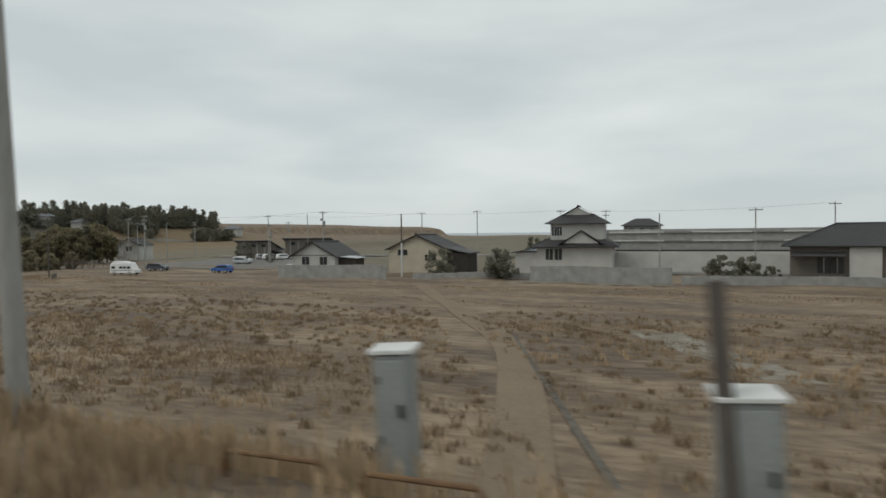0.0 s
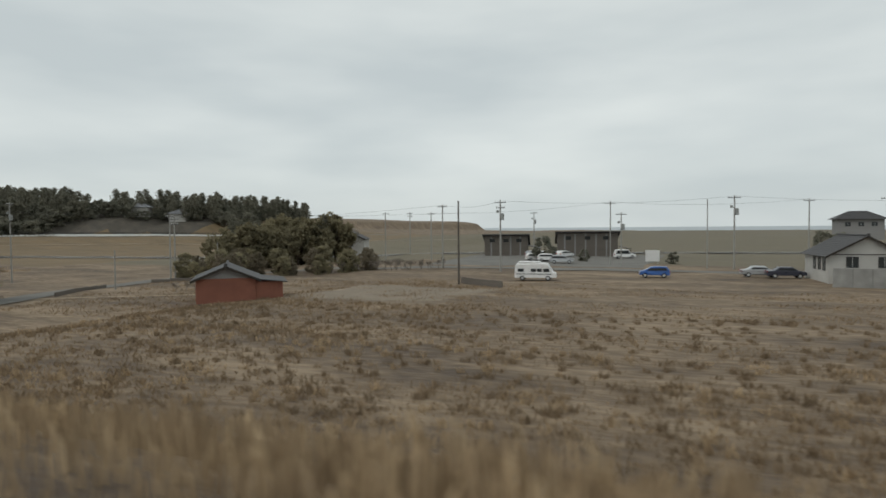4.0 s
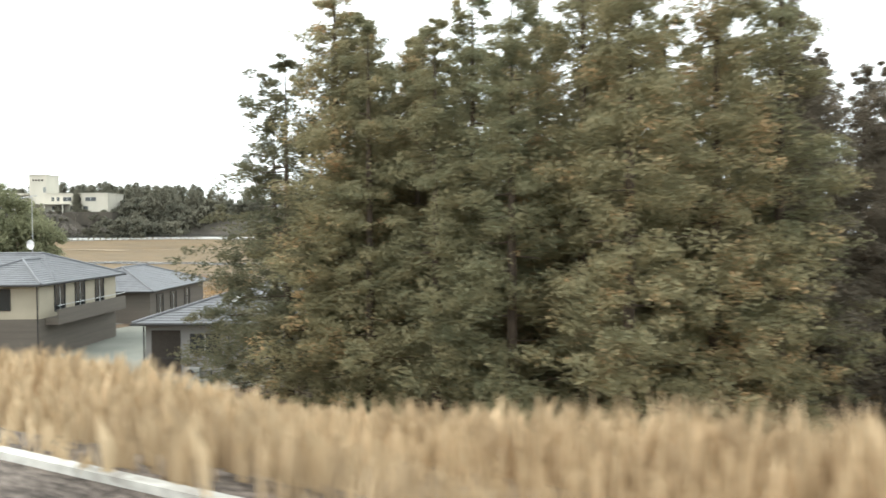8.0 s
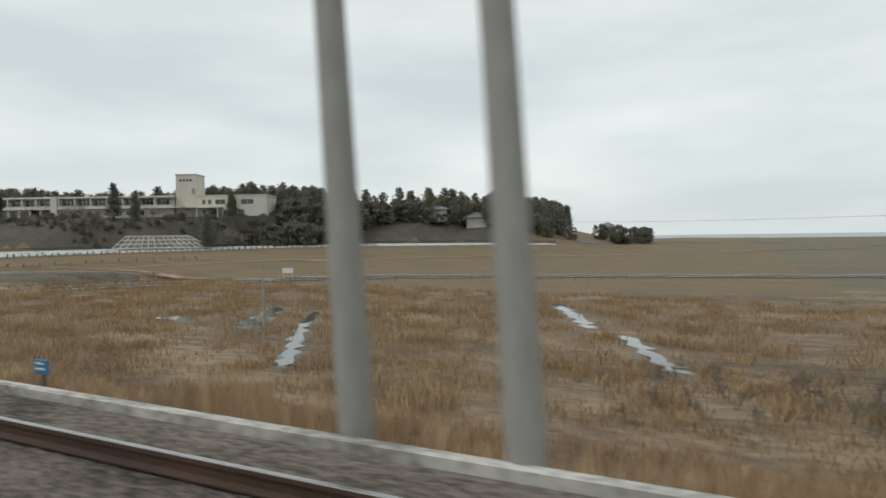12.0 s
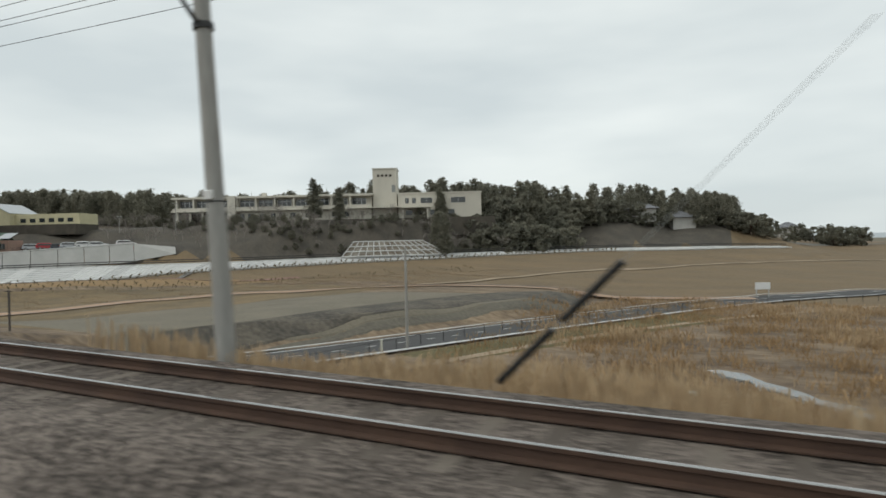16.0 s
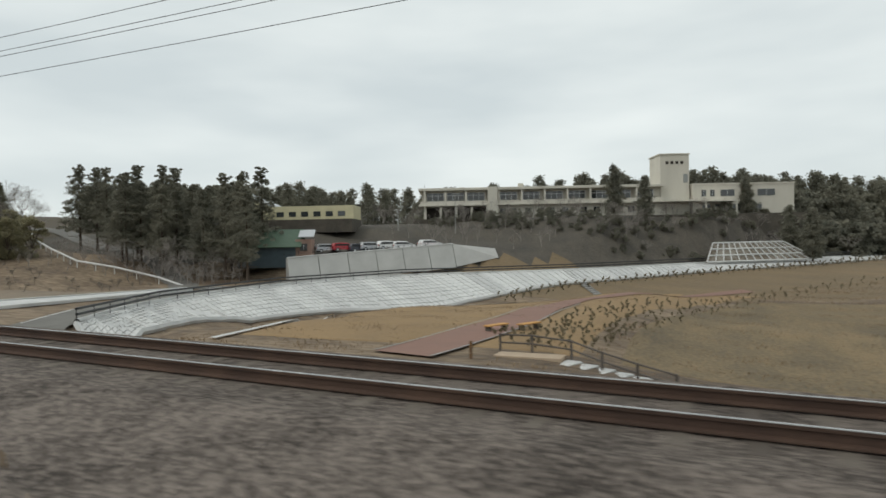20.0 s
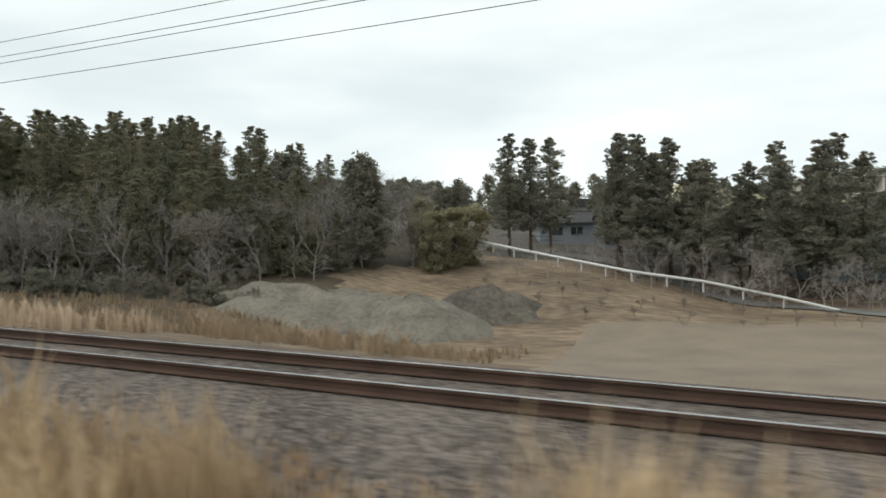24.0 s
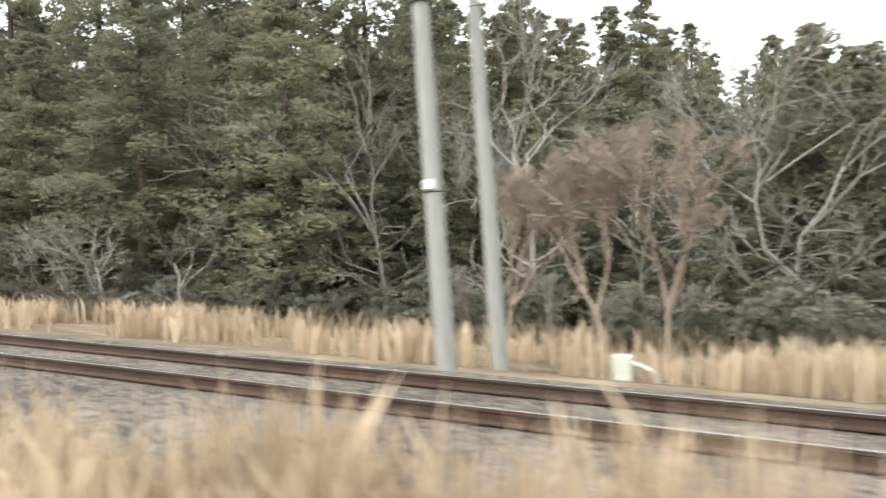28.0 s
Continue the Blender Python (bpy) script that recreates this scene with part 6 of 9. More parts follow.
# cream water tank
tank = thing("water_tank", pose(-208.2, 28.0, -8.15, 0, 0, 25) @ Matrix.Diagonal((0.8, 0.8, 1.05, 1)), "cream water tank on a concrete plinth by the tree", "water tank")
part("plinth", Geo().box(-0.95, -0.8, 0, 0.95, 0.8, 0.6, 0.02), CONC_W, tank)
part("body", Geo().box(-0.9, -0.75, 0.6, 0.9, 0.75, 2.0, 0.08), mat("cream_plastic", (0.62, 0.54, 0.33), (0.52, 0.45, 0.27), bump=0.1), tank)
part("lid", Geo().tube((0.2, 0, 2.0), (0.2, 0, 2.12), 0.3, 0.3, 14), PALEBOX, tank)
for a, b in (((-215, 20), (-209.5, 23.5)), ((-209.5, 23.5), (-211, 27))):
    g = Geo()
    d = Vector((b[0] - a[0], b[1] - a[1], 0)).normalized()
    s = Vector((-d.y, d.x, 0)) * 0.06
    A, B = Vector((*a, -8.08)), Vector((*b, -8.08))
    solo("parking_line", Geo().add([A - s, B - s, B + s, A + s], [(0, 1, 2, 3)]), PAINT_W, "white painted parking line", "road marking", "parking lines", kind="structure")


def fence(points, h, gap, label, group, rail_r=0.018, post_r=0.03, m_=None, mesh=True, lift=0.0, rails=2):
    """A fence of posts and rails along a line on the land."""
    m_ = m_ or DKMETAL
    ob = thing("fence", pose(0, 0, 0), label, "fence", group)
    pts = smooth_line(points, 1)
    run = []
    for a, b in zip(pts, pts[1:]):
        L = np.hypot(*(b - a)[:2])
        n = max(1, int(L / gap))
        run += [a + (b - a) * i / n for i in range(n)]
    run.append(pts[-1])
    post = Geo().tube((0, 0, -0.3), (0, 0, h), post_r, post_r, 8).mesh("post", m_)
    tops = []
    for p in run:
        z = (p[2] if len(p) > 2 else ground_z(p[0], p[1])) + lift
        o = part("post", post, None, ob)
        o.matrix_basis = pose(p[0], p[1], z)
        tops.append((p[0], p[1], z))
    for k in range(rails):
        hh = h * (1 - 0.45 * k) - 0.02
        part("rail", Geo().path([(x, y, z + hh) for x, y, z in tops], rail_r, 6), m_, ob)
    if mesh:
        g = Geo()
        for (x0, y0, z0), (x1, y1, z1) in zip(tops, tops[1:]):
            n = 10
            for i in range(n):
                s = i / n
                g.tube((x0 + (x1 - x0) * s, y0 + (y1 - y0) * s, z0 + (z1 - z0) * s + 0.05), (x0 + (x1 - x0) * s, y0 + (y1 - y0) * s, z0 + (z1 - z0) * s + h - 0.03), 0.006, 0.006, 3, False)
        part("mesh_infill", g, m_, ob)["kind"] = "stuff"
    return ob


fence([(-196, 19.6), (-184.5, 20.4), (-170, 23.2)], 1.05, 2.0, "dark wire-mesh fence along the yard", "yard fences")
fence([(-170, 23.2), (-177, 52)], 1.05, 2.0, "dark wire-mesh fence along the yard's side", "yard fences")
fence([(-212, 54), (-190, 57)], 1.0, 2.0, "dark wire-mesh fence behind the houses", "yard fences")
fence([(-328, 32), (-325, 42), (-321.5, 51), (-316, 61), (-308, 71.5), (-294, 85), (-272, 100), (-243, 113)], 0.85, 2.2, "dark post fence along the new road", "road fences", mesh=False, rails=1, lift=0.05)
g_w = mat("white_guardrail", (0.62, 0.62, 0.60), (0.5, 0.5, 0.48), rough=0.5, bump=0.1)
fence([(-450, 66.5, -3.9), (-457, 66.7, -2.2), (-464, 65, -0.6), (-470.5, 63.8, 0.4), (-481, 67, 2.3), (-492.3, 71.1, 4.4), (-498, 75, 5.4)], 0.75, 2.5, "white guardrail along the climbing road", "guardrails", rail_r=0.15, post_r=0.07, m_=g_w, mesh=False, rails=1)

# village houses
v1 = thing("house", pose(-63.4, 83, -6.9, 0, 0, 8), "small white house with a dark gabled roof", "house", "houses")
part("wall", Geo().box(0, 0, 0, 7.6, 9, 3.5), WHITE, v1)
roof_gable(v1, 7.6, 9, 3.5, 2.1, TILE_D, WHITE, "y")
part("string_course", Geo().box(-0.02, -0.04, 3.42, 7.62, 0.02, 3.52), DARKWOOD, v1)
for u in (2.4, 5.6):
    window(v1, "f", u, 2.6, 1.1, 1.1, 7.6, 9)
for u in (1.5, 3.2, 5):
    window(v1, "l", u, 2.3, 0.8, 1.4, 7.6, 9)
part("lean_to_roof", Geo().slab([(7.4, 1, 3.3), (11, 1, 3.0), (11, 5, 3.0), (7.4, 5, 3.3)], 0.1), METAL_W, v1)
part("lean_to_wall", Geo().box(7.65, 1.3, 0, 10.6, 4.8, 2.9), DARKWOOD, v1)
v2 = thing("house", pose(-51.5, 94, -6.9, 0, 0, 4), "cream house with a dark tiled gable roof", "house", "houses")
part("wall", Geo().box(0, 0, 0, 10.5, 9, 4.3), CREAM, v2)
roof_gable(v2, 10.5, 9, 4.3, 2.3, TILE_D, CREAM, "y")
window(v2, "f", 7.6, 2.7, 1.7, 0.9, 10.5, 9)
window(v2, "f", 2.6, 3.6, 1.6, 0.8, 10.5, 9)
part("annex", Geo().box(10.55, 0.5, 0, 14, 6, 3.5), DARKWOOD, v2)
part("annex_roof", Geo().slab([(10.3, 0.1, 4.4), (14.5, 0.1, 3.5), (14.5, 6.4, 3.5), (10.3, 6.4, 4.4)], 0.12), TILE_D, v2)
v3 = thing("house", pose(-26, 96, -6.9, 0, 0, 6), "large white two-storey house with tiered dark tile roofs", "house", "houses")
part("lower_wall", Geo().box(0, 0, 0, 11.6, 10, 4.6), WHITE, v3)
part("upper_wall", Geo().box(2.0, 1.5, 4.6, 10.2, 9, 8.2), WHITE, v3)
roof_hip(v3, 11.6, 10, 4.5, 2.6, TILE_D, 0.9)
part("dormer_wall", Geo().prism([(4.2, 5.0), (9.6, 5.0), (6.9, 6.8)], "y", -0.2, 0.1), WHITE, v3)
for s in (-1, 1):
    g = Geo()
    courses(g, (6.9 + 3.6 * s, -0.7, 4.7), (6.9 + 3.6 * s, 4.5, 4.7), (6.9, 4.5, 7.0), (6.9, -0.7, 7.0), 0.35)
    part("dormer_roof", g, TILE_D, v3)
for p in (((1.1, 0.6, 8.1), (11.1, 0.6, 8.1), (8.4, 4.0, 9.7), (3.8, 4.0, 9.7)), ((11.1, 9.9, 8.1), (1.1, 9.9, 8.1), (3.8, 6.5, 9.7), (8.4, 6.5, 9.7)), ((1.1, 9.9, 8.1), (1.1, 0.6, 8.1), (3.8, 4.0, 9.7), (3.8, 6.5, 9.7)), ((11.1, 0.6, 8.1), (11.1, 9.9, 8.1), (8.4, 6.5, 9.7), (8.4, 4.0, 9.7))):
    g = Geo()
    courses(g, *p, 0.4)
    part("roof_plane", g, TILE_D, v3)
part("top_gable", Geo().prism([(3.9, 9.5), (8.3, 9.5), (6.1, 10.7)], "y", 3.6, 3.75), WHITE, v3)
for s in (-1, 1):
    g = Geo()
    courses(g, (6.1 + 2.7 * s, 3.2, 9.35), (6.1 + 2.7 * s, 7.4, 9.35), (6.1, 7.4, 10.9), (6.1, 3.2, 10.9), 0.35)
    part("top_roof", g, TILE_D, v3)
part("ridge_cap", Geo().tube((6.1, 3.1, 10.95), (6.1, 7.5, 10.95), 0.16, 0.16, 8), TILE_D, v3)
for u in (2.0, 3.4):
    window(v3, "f", u, 3.3, 1.0, 1.6, 11.6, 10)
for u in (2.6, 3.4):
    w_ = window(v3, "f", u, 7.0, 0.6, 1.2, 11.6, 10)
    w_.matrix_basis = pose(u, 1.5, 6.9)
part("annex", Geo().box(-3.6, 1.0, 0, 0, 7, 3.6), WHITE, v3)
part("annex_roof", Geo().slab([(-4.2, 0.4, 3.6), (0.2, 0.4, 4.4), (0.2, 7.5, 4.4), (-4.2, 7.5, 3.6)], 0.12), TILE_D, v3)
v4 = thing("house", pose(8.4, 88, -6.0, 0, 0, -6), "low house with a broad dark tiled roof", "house", "houses")
part("wall", Geo().box(0, 0, 0, 18, 11, 3.8), BROWNWALL, v4)
part("white_bay", Geo().box(6.2, -0.4, 0, 9.4, 0.05, 3.7), WHITE, v4)
roof_hip(v4, 18, 11, 3.9, 2.7, TILE_D, 0.9)
part("canopy", Geo().slab([(0.2, -1.8, 2.7), (5.8, -1.8, 2.7), (5.8, 0, 3.1), (0.2, 0, 3.1)], 0.1), TILE_D, v4)
for u in (3.6, 5.0):
    window(v4, "f", u, 1.5, 1.2, 1.8, 18, 11)


def block_wall(x0, y0, x1, y1, h, label, m_=None, n=8, base=None):
    """A wall of concrete block panels with a coping."""
    ob = thing("block_wall", pose(x0, y0, 0, 0, 0, math.degrees(math.atan2(y1 - y0, x1 - x0))), label, "wall", "block walls")
    L = math.hypot(x1 - x0, y1 - y0)
    for i in range(n):
        a, b = L * i / n, L * (i + 1) / n - 0.02
        t = i / n
        z = (ground_z(x0 + (x1 - x0) * t, y0 + (y1 - y0) * t) if base is None else base) - 0.25
        part("panel", Geo().box(a, -0.08, z, b, 0.08, z + h + 0.25, 0.012), m_ or CONC, ob)
    return ob


block_wall(-63.5, 79.5, -44.8, 81, 2.1, "grey concrete block garden wall", n=10)
block_wall(-23, 81.5, -5, 83, 2.2, "grey concrete block wall before the large house", n=9)
block_wall(-104, 71, -97, 65.5, 0.8, "low dark concrete wall by the lane", BROWNWALL, n=4)
block_wall(-145.8, 55, -139.2, 43.8, 0.45, "low dark kerb wall beside the lane", BROWNWALL, n=5)
block_wall(-146.6, 62.7, -133, 69.5, 0.5, "low dark kerb wall round the garden plot", BROWNWALL, n=6)
block_wall(-42, 84, -24, 88, 0.9, "low grey garden wall", n=8)
block_wall(-4, 83, 26, 88, 1.1, "low grey wall along the lane", n=10)
seawall = thing("sea_wall", pose(-24, 124, -7, 0, 0, 2), "long pale concrete sea wall behind the village", "sea wall")
for i in range(24):
    part("panel", Geo().box(i * 5.0, 0, 0, i * 5.0 + 4.98, 1.2, 7.2, 0.01), CONC, seawall)
    part("base_panel", Geo().box(i * 5.0, -0.9, 0, i * 5.0 + 4.98, 0, 3.0), WHITE, seawall, "paler lower face")
    # solid dark strip that draws the shadow line above the paler base
    part("shadow_gap", Geo().box(i * 5.0, -0.7, 3.0, i * 5.0 + 5.0, 0, 3.3), DKMETAL, seawall)
    for zz in (4.9, 6.5):
        part("ledge", Geo().box(i * 5.0, -0.35, zz, i * 5.0 + 4.98, 0, zz + 0.22), CONC_W if i % 3 else GREYWALL, seawall)
block_wall(-16, 104.5, 16, 107, 3.2, "long white boundary wall", WHITE, n=12)

v5 = thing("house", pose(-36, 122, -7.2, 0, 0, 4) @ Matrix.Diagonal((0.8, 0.8, 0.85, 1)), "low house with a faded grey-blue metal roof", "house", "houses")
part("wall", Geo().box(0, 0, 0, 12, 8, 3.4), CREAM, v5)
roof_hip(v5, 12, 8, 3.4, 1.6, mat("grey_blue_metal_roof", (0.19, 0.21, 0.225), (0.14, 0.155, 0.165), rough=0.5, fine=10, coarse=0.6, bump=0.1), 0.6)
for u in (2.5, 6.0, 9.5):
    window(v5, "f", u, 1.9, 1.5, 1.2, 12, 8)
v6 = thing("house", pose(-34, 258, -5.5, 0, 0, 3), "distant house with a dark hip roof on the horizon", "house", "houses")
part("wall", Geo().box(0, 0, 0, 14, 9, 7.4), GREYWALL, v6)
roof_hip(v6, 14, 9, 7.4, 2.8, TILE_D, 1.0, 0.7)
for u in (3, 7, 11):
    window(v6, "f", u, 5.6, 1.6, 1.3, 14, 9)
# dark timber houses by the parking ground
for x, y, w, d, h in ((-124.5, 138, 10, 8, 5.0), (-107, 137, 13, 8, 5.6)):
    ob = thing("timber_house", pose(x, y, -6.9, 0, 0, 14), "dark weathered timber house with a single-pitch roof", "house", "timber houses")
    g = Geo().add([(0, 0, 0), (w, 0, 0), (w, d, 0), (0, d, 0), (0, 0, h), (w, 0, h), (w, d, h - 2.4), (0, d, h - 2.4)], [(3, 2, 1, 0), (0, 1, 5, 4), (1, 2, 6, 5), (2, 3, 7, 6), (3, 0, 4, 7), (4, 5, 6, 7)])
    part("wall", g, BROWNWALL, ob)
    for i in range(int(w / 0.45)):
        part("board", Geo().box(i * 0.45 + 0.05, -0.06, 0.1, i * 0.45 + 0.38, -0.005, h - 0.3), GREYWALL if i % 5 == 3 else BROWNWALL, ob)
    for u in (0.18, 0.5, 0.8):
        part("window", Geo().box(w * u - 0.6, -0.09, h - 1.6, w * u + 0.6, -0.062, h - 0.8), GLASS, ob, "dark narrow window")
    part("roof", Geo().slab([(-0.5, -0.9, h + 0.3), (w + 0.5, -0.9, h + 0.3), (w + 0.5, d + 0.6, h - 2.5), (-0.5, d + 0.6, h - 2.5)], 0.18), TILE_D, ob)
    part("porch_roof", Geo().slab([(w + 0.01, 0.5, 2.6), (w + 3, 0.5, 2.0), (w + 3, d - 0.5, 2.0), (w + 0.01, d - 0.5, 2.6)], 0.1), TILE_D, ob)
    for v in (0.8, d - 0.8):
        part("porch_post", Geo().tube((w + 2.8, v, 0), (w + 2.8, v, 2.0), 0.07, 0.07, 8), DARKWOOD, ob)
wh = thing("house", pose(-158, 126, -7, 0, 0, 20), "small white house behind the thicket", "house", "houses")
part("wall", Geo().box(0, 0, 0, 7, 7, 4.6), WHITE, wh)
roof_gable(wh, 7, 7, 4.6, 1.6, TILE_D, WHITE, "y")
window(wh, "f", 3.6, 3.4, 1.5, 1.1, 7, 7)

# terracotta shed with its lean-to
shed = thing("shed", pose(-118.3, 42.3, -6.95, 0, 0, 41), "terracotta-walled shed with a dark tiled roof", "shed")
part("wall", Geo().box(0, 0, 0, 5.2, 7.7, 2.5), REDBRICK, shed)
roof_gable(shed, 5.2, 7.7, 2.5, 1.1, TILE_D, GREYWALL, "y", 0.45)
part("lean_to", Geo().box(5.22, 0.1, 0, 7.6, 5.6, 2.1), REDBRICK, shed)
part("lean_to_roof", Geo().slab([(5.0, -0.3, 2.45), (8.0, -0.3, 2.1), (8.0, 6.0, 2.1), (5.0, 6.0, 2.45)], 0.08), TILE_D, shed)
part("door_panel", Geo().box(4.3, -0.05, 0.05, 5.1, 0.0, 2.0), REDBRICK, shed)
part("wall_base", Geo().box(-0.04, -0.04, -0.2, 5.24, 7.74, 0.25), DARKSOIL, shed, "dark band at the foot of the wall")
part("corner_post", Geo().box(-0.06, 3.4, 0, 0.0, 3.62, 2.4), DARKWOOD, shed)


# ---- vehicles ----
def car(x, y, rot, paint, label, L=4.1, W=1.68, H=1.5, kind="hatch", z=None):
    z = ground_z(x, y) + 0.06 if z is None else z
    ob = thing("car", pose(x, y, z, 0, 0, rot), label, "car", "parked cars")
    if kind == "van":
        side = [(-L / 2, 0.35), (-L / 2 + 0.05, 1.75), (-L / 2 + 0.2, H - 0.1), (L * 0.22, H), (L * 0.30, H - 0.12), (L * 0.42, 1.1), (L / 2 - 0.05, 0.95), (L / 2, 0.4)]
        glass = [(-L / 2 + 0.35, 1.15), (-L / 2 + 0.35, 1.6), (L * 0.27, 1.65), (L * 0.37, 1.15)]
    elif kind == "sedan":
        side = [(-L / 2, 0.35), (-L / 2, 0.9), (-L * 0.32, 0.98), (-L * 0.18, H), (L * 0.14, H), (L * 0.28, 0.98), (L / 2 - 0.1, 0.82), (L / 2, 0.4)]
        glass = [(-L * 0.29, 1.0), (-L * 0.17, H - 0.1), (L * 0.13, H - 0.1), (L * 0.25, 1.0)]
    else:
        side = [(-L / 2, 0.35), (-L / 2 + 0.03, 1.0), (-L * 0.40, H - 0.05), (-L * 0.15, H), (L * 0.12, H - 0.06), (L * 0.28, 1.02), (L / 2 - 0.12, 0.85), (L / 2, 0.4)]
        glass = [(-L * 0.42, 1.02), (-L * 0.36, H - 0.14), (L * 0.11, H - 0.16), (L * 0.25, 1.02)]
    g = Geo()
    n = len(side)
    for yy, k in ((-W / 2, 0.93), (-W / 2 + 0.12, 1.0), (W / 2 - 0.12, 1.0), (W / 2, 0.93)):
        g.v += [(u * (0.985 if k < 1 else 1), yy * (1 if v < 1.0 else 0.9), 0.2 + (v - 0.2) * k) for u, v in side]
    for r in range(3):
        g.f += [(r * n + i, r * n + (i + 1) % n, (r + 1) * n + (i + 1) % n, (r + 1) * n + i) for i in range(n)]
    g.f += [tuple(range(n)), tuple(range(4 * n - 1, 3 * n - 1, -1))]
    body = part("body", g, paint, ob)
    for s in (-1, 1):
        yy = s * (W / 2 * 0.955)
        if kind == "van":
            for u0_, u1_ in ((-0.42, -0.27), (-0.1, 0.02), (0.05, 0.16), (0.2, 0.34)):
                part("side_window", Geo().box(u0_ * L, yy - 0.02, 1.12, u1_ * L, yy + 0.02, 1.52, 0.01), GLASS, body)
            continue
        part("side_window", Geo().prism([(u, 0.2 + (v - 0.2) * 0.95) for u, v in glass], "y", yy - 0.02, yy + 0.02), GLASS, body)
    u0, v0 = glass[-1]
    u1, v1_ = glass[-2]
    part("windscreen", Geo().slab([(u0 + 0.16, -W * 0.4, v0), (u0 + 0.16, W * 0.4, v0), (u1 + 0.12, W * 0.36, v1_ + 0.05), (u1 + 0.12, -W * 0.36, v1_ + 0.05)], 0.02), GLASS, body)
    for s in (-1, 1):
        part("headlight", Geo().box(L / 2 - 0.12, s * W * 0.36 - 0.16, 0.62, L / 2 + 0.01, s * W * 0.36 + 0.16, 0.78, 0.02), PALELAMP, body)
        part("tail_light", Geo().box(-L / 2 - 0.02, s * W * 0.38 - 0.1, 0.7, -L / 2 + 0.06, s * W * 0.38 + 0.1, 0.95, 0.02), REDLAMP, body)
        for xx in (-L * 0.31, L * 0.31):
            wh_ = part("wheel", Geo().tube((xx, s * (W / 2 - 0.2), 0.31), (xx, s * (W / 2 + 0.005), 0.31), 0.31, 0.31, 16), RUBBER, ob)
            part("rim", Geo().tube((xx, s * (W / 2 - 0.02), 0.31), (xx, s * (W / 2 + 0.012), 0.31), 0.19, 0.19, 12), ALU, wh_)
    if kind == "van":
        part("roof_box", Geo().box(-L * 0.42, -W * 0.36, H - 0.03, L * 0.12, W * 0.36, H + 0.18, 0.06), paint, body)
        part("side_stripe", Geo().box(-L * 0.45, -W / 2 - 0.012, 0.8, L * 0.4, -W / 2 + 0.02, 0.88), DKMETAL, body)
    return ob


car(-96.7, 78.8, 8, CAR_W, "white camper van with a raised roof, parked", 5.3, 1.85, 2.25, "van")
car(-99.6, 88.5, 10, CAR_D, "dark car parked behind the camper van", 4.3)
car(-82.8, 87.8, 188, CAR_B, "bright blue hatchback by the lane", 3.9)
car(-70, 91.5, 8, CAR_S, "silver sedan parked by the wall", 4.5, kind="sedan", H=1.42)
car(-67, 90, 8, CAR_D, "dark blue sedan parked by the wall", 4.6, kind="sedan", H=1.42)
car(-107.8, 121, 30, CAR_W, "white hatchback on the parking ground", 3.9)
car(-100.9, 113.5, 10, CAR_S, "silver estate car on the parking ground", 4.4)
for i in range(4):
    car(-111.5 + i * 2.3, 133.5, 60, CAR_W if i % 2 else CAR_S, "pale car in a row before the timber house", 4.1)
car(-92, 132, 20, CAR_W, "white minivan beyond the parking ground", 4.4, H=1.85)
car(-104.5, 118, 15, CAR_W, "white car on the parking ground", 4.2)
car(-427.5, 101, 58, CAR_R, "red pickup-like car above the retaining wall", 4.4, z=ground_z(-427.5, 101) + 0.05)
for dx, paint, lab in ((-432.5, CAR_W, "white estate car above the retaining wall"), (-437, CAR_S, "silver car above the retaining wall"), (-438.5, CAR_D, "dark car above the retaining wall"), (-429.5, CAR_W, "white car beside the red one"), (-434.6, CAR_W, "white minivan above the retaining wall"), (-440.8, CAR_R, "dark red car above the retaining wall"), (-443.0, CAR_S, "silver car at the end of the terrace")):
    yy = 101 + (dx + 427.5) * 0.75 + (2.5 if dx == -429.5 else 0)
    car(dx, yy, 55, paint, lab, 4.3, z=ground_z(dx, yy) + 0.05)


# ---- utility poles ----
def upole(x, y, top, arms=1, box=False, r=0.13, m_=None, base=None, white=False, lean=0.0):
    base = ground_z(x, y) - 0.2 if base is None else base
    ob = thing("utility_pole", pose(x, y, base, 0, lean, 0), "tall grey utility pole with crossarms" if arms else "plain weathered pole without crossarms", "utility pole", "utility poles")
    h = top - base
    part("pole", Geo().tube((0, 0, -0.3), (0, 0, h), r, r * 0.7, 10), m_ or POLE, ob)
    for i in range(arms):
        z = h - 0.35 - 0.8 * i
        part("crossarm", Geo().box(-0.9 + 0.2 * i, -0.06, z - 0.05, 0.9 - 0.2 * i, 0.06, z + 0.05), DKMETAL, ob)
        for u in (-0.8, -0.4, 0.4, 0.8):
            part("insulator", Geo().tube((u * (1 - 0.2 * i), 0, z + 0.05), (u * (1 - 0.2 * i), 0, z + 0.25), 0.05, 0.04, 8), PALELAMP, ob)
    if box:
        part("transformer", Geo().tube((0.35, -0.1, h - 2.9), (0.35, -0.1, h - 2.0), 0.26, 0.26, 12), GREYP, ob)
        part("transformer_bracket", Geo().box(-0.1, -0.15, h - 3.0, 0.6, 0.05, h - 2.92), DKMETAL, ob)
        part("switch_box", Geo().box(-0.6, -0.15, h - 1.9, -0.2, 0.1, h - 1.5, 0.02), GREYP, ob)
    if white:
        part("lower_sleeve", Geo().tube((0, 0, 0), (0, 0, h * 0.55), r * 1.1, r * 0.98, 10), CONC_W, ob)
    return ob


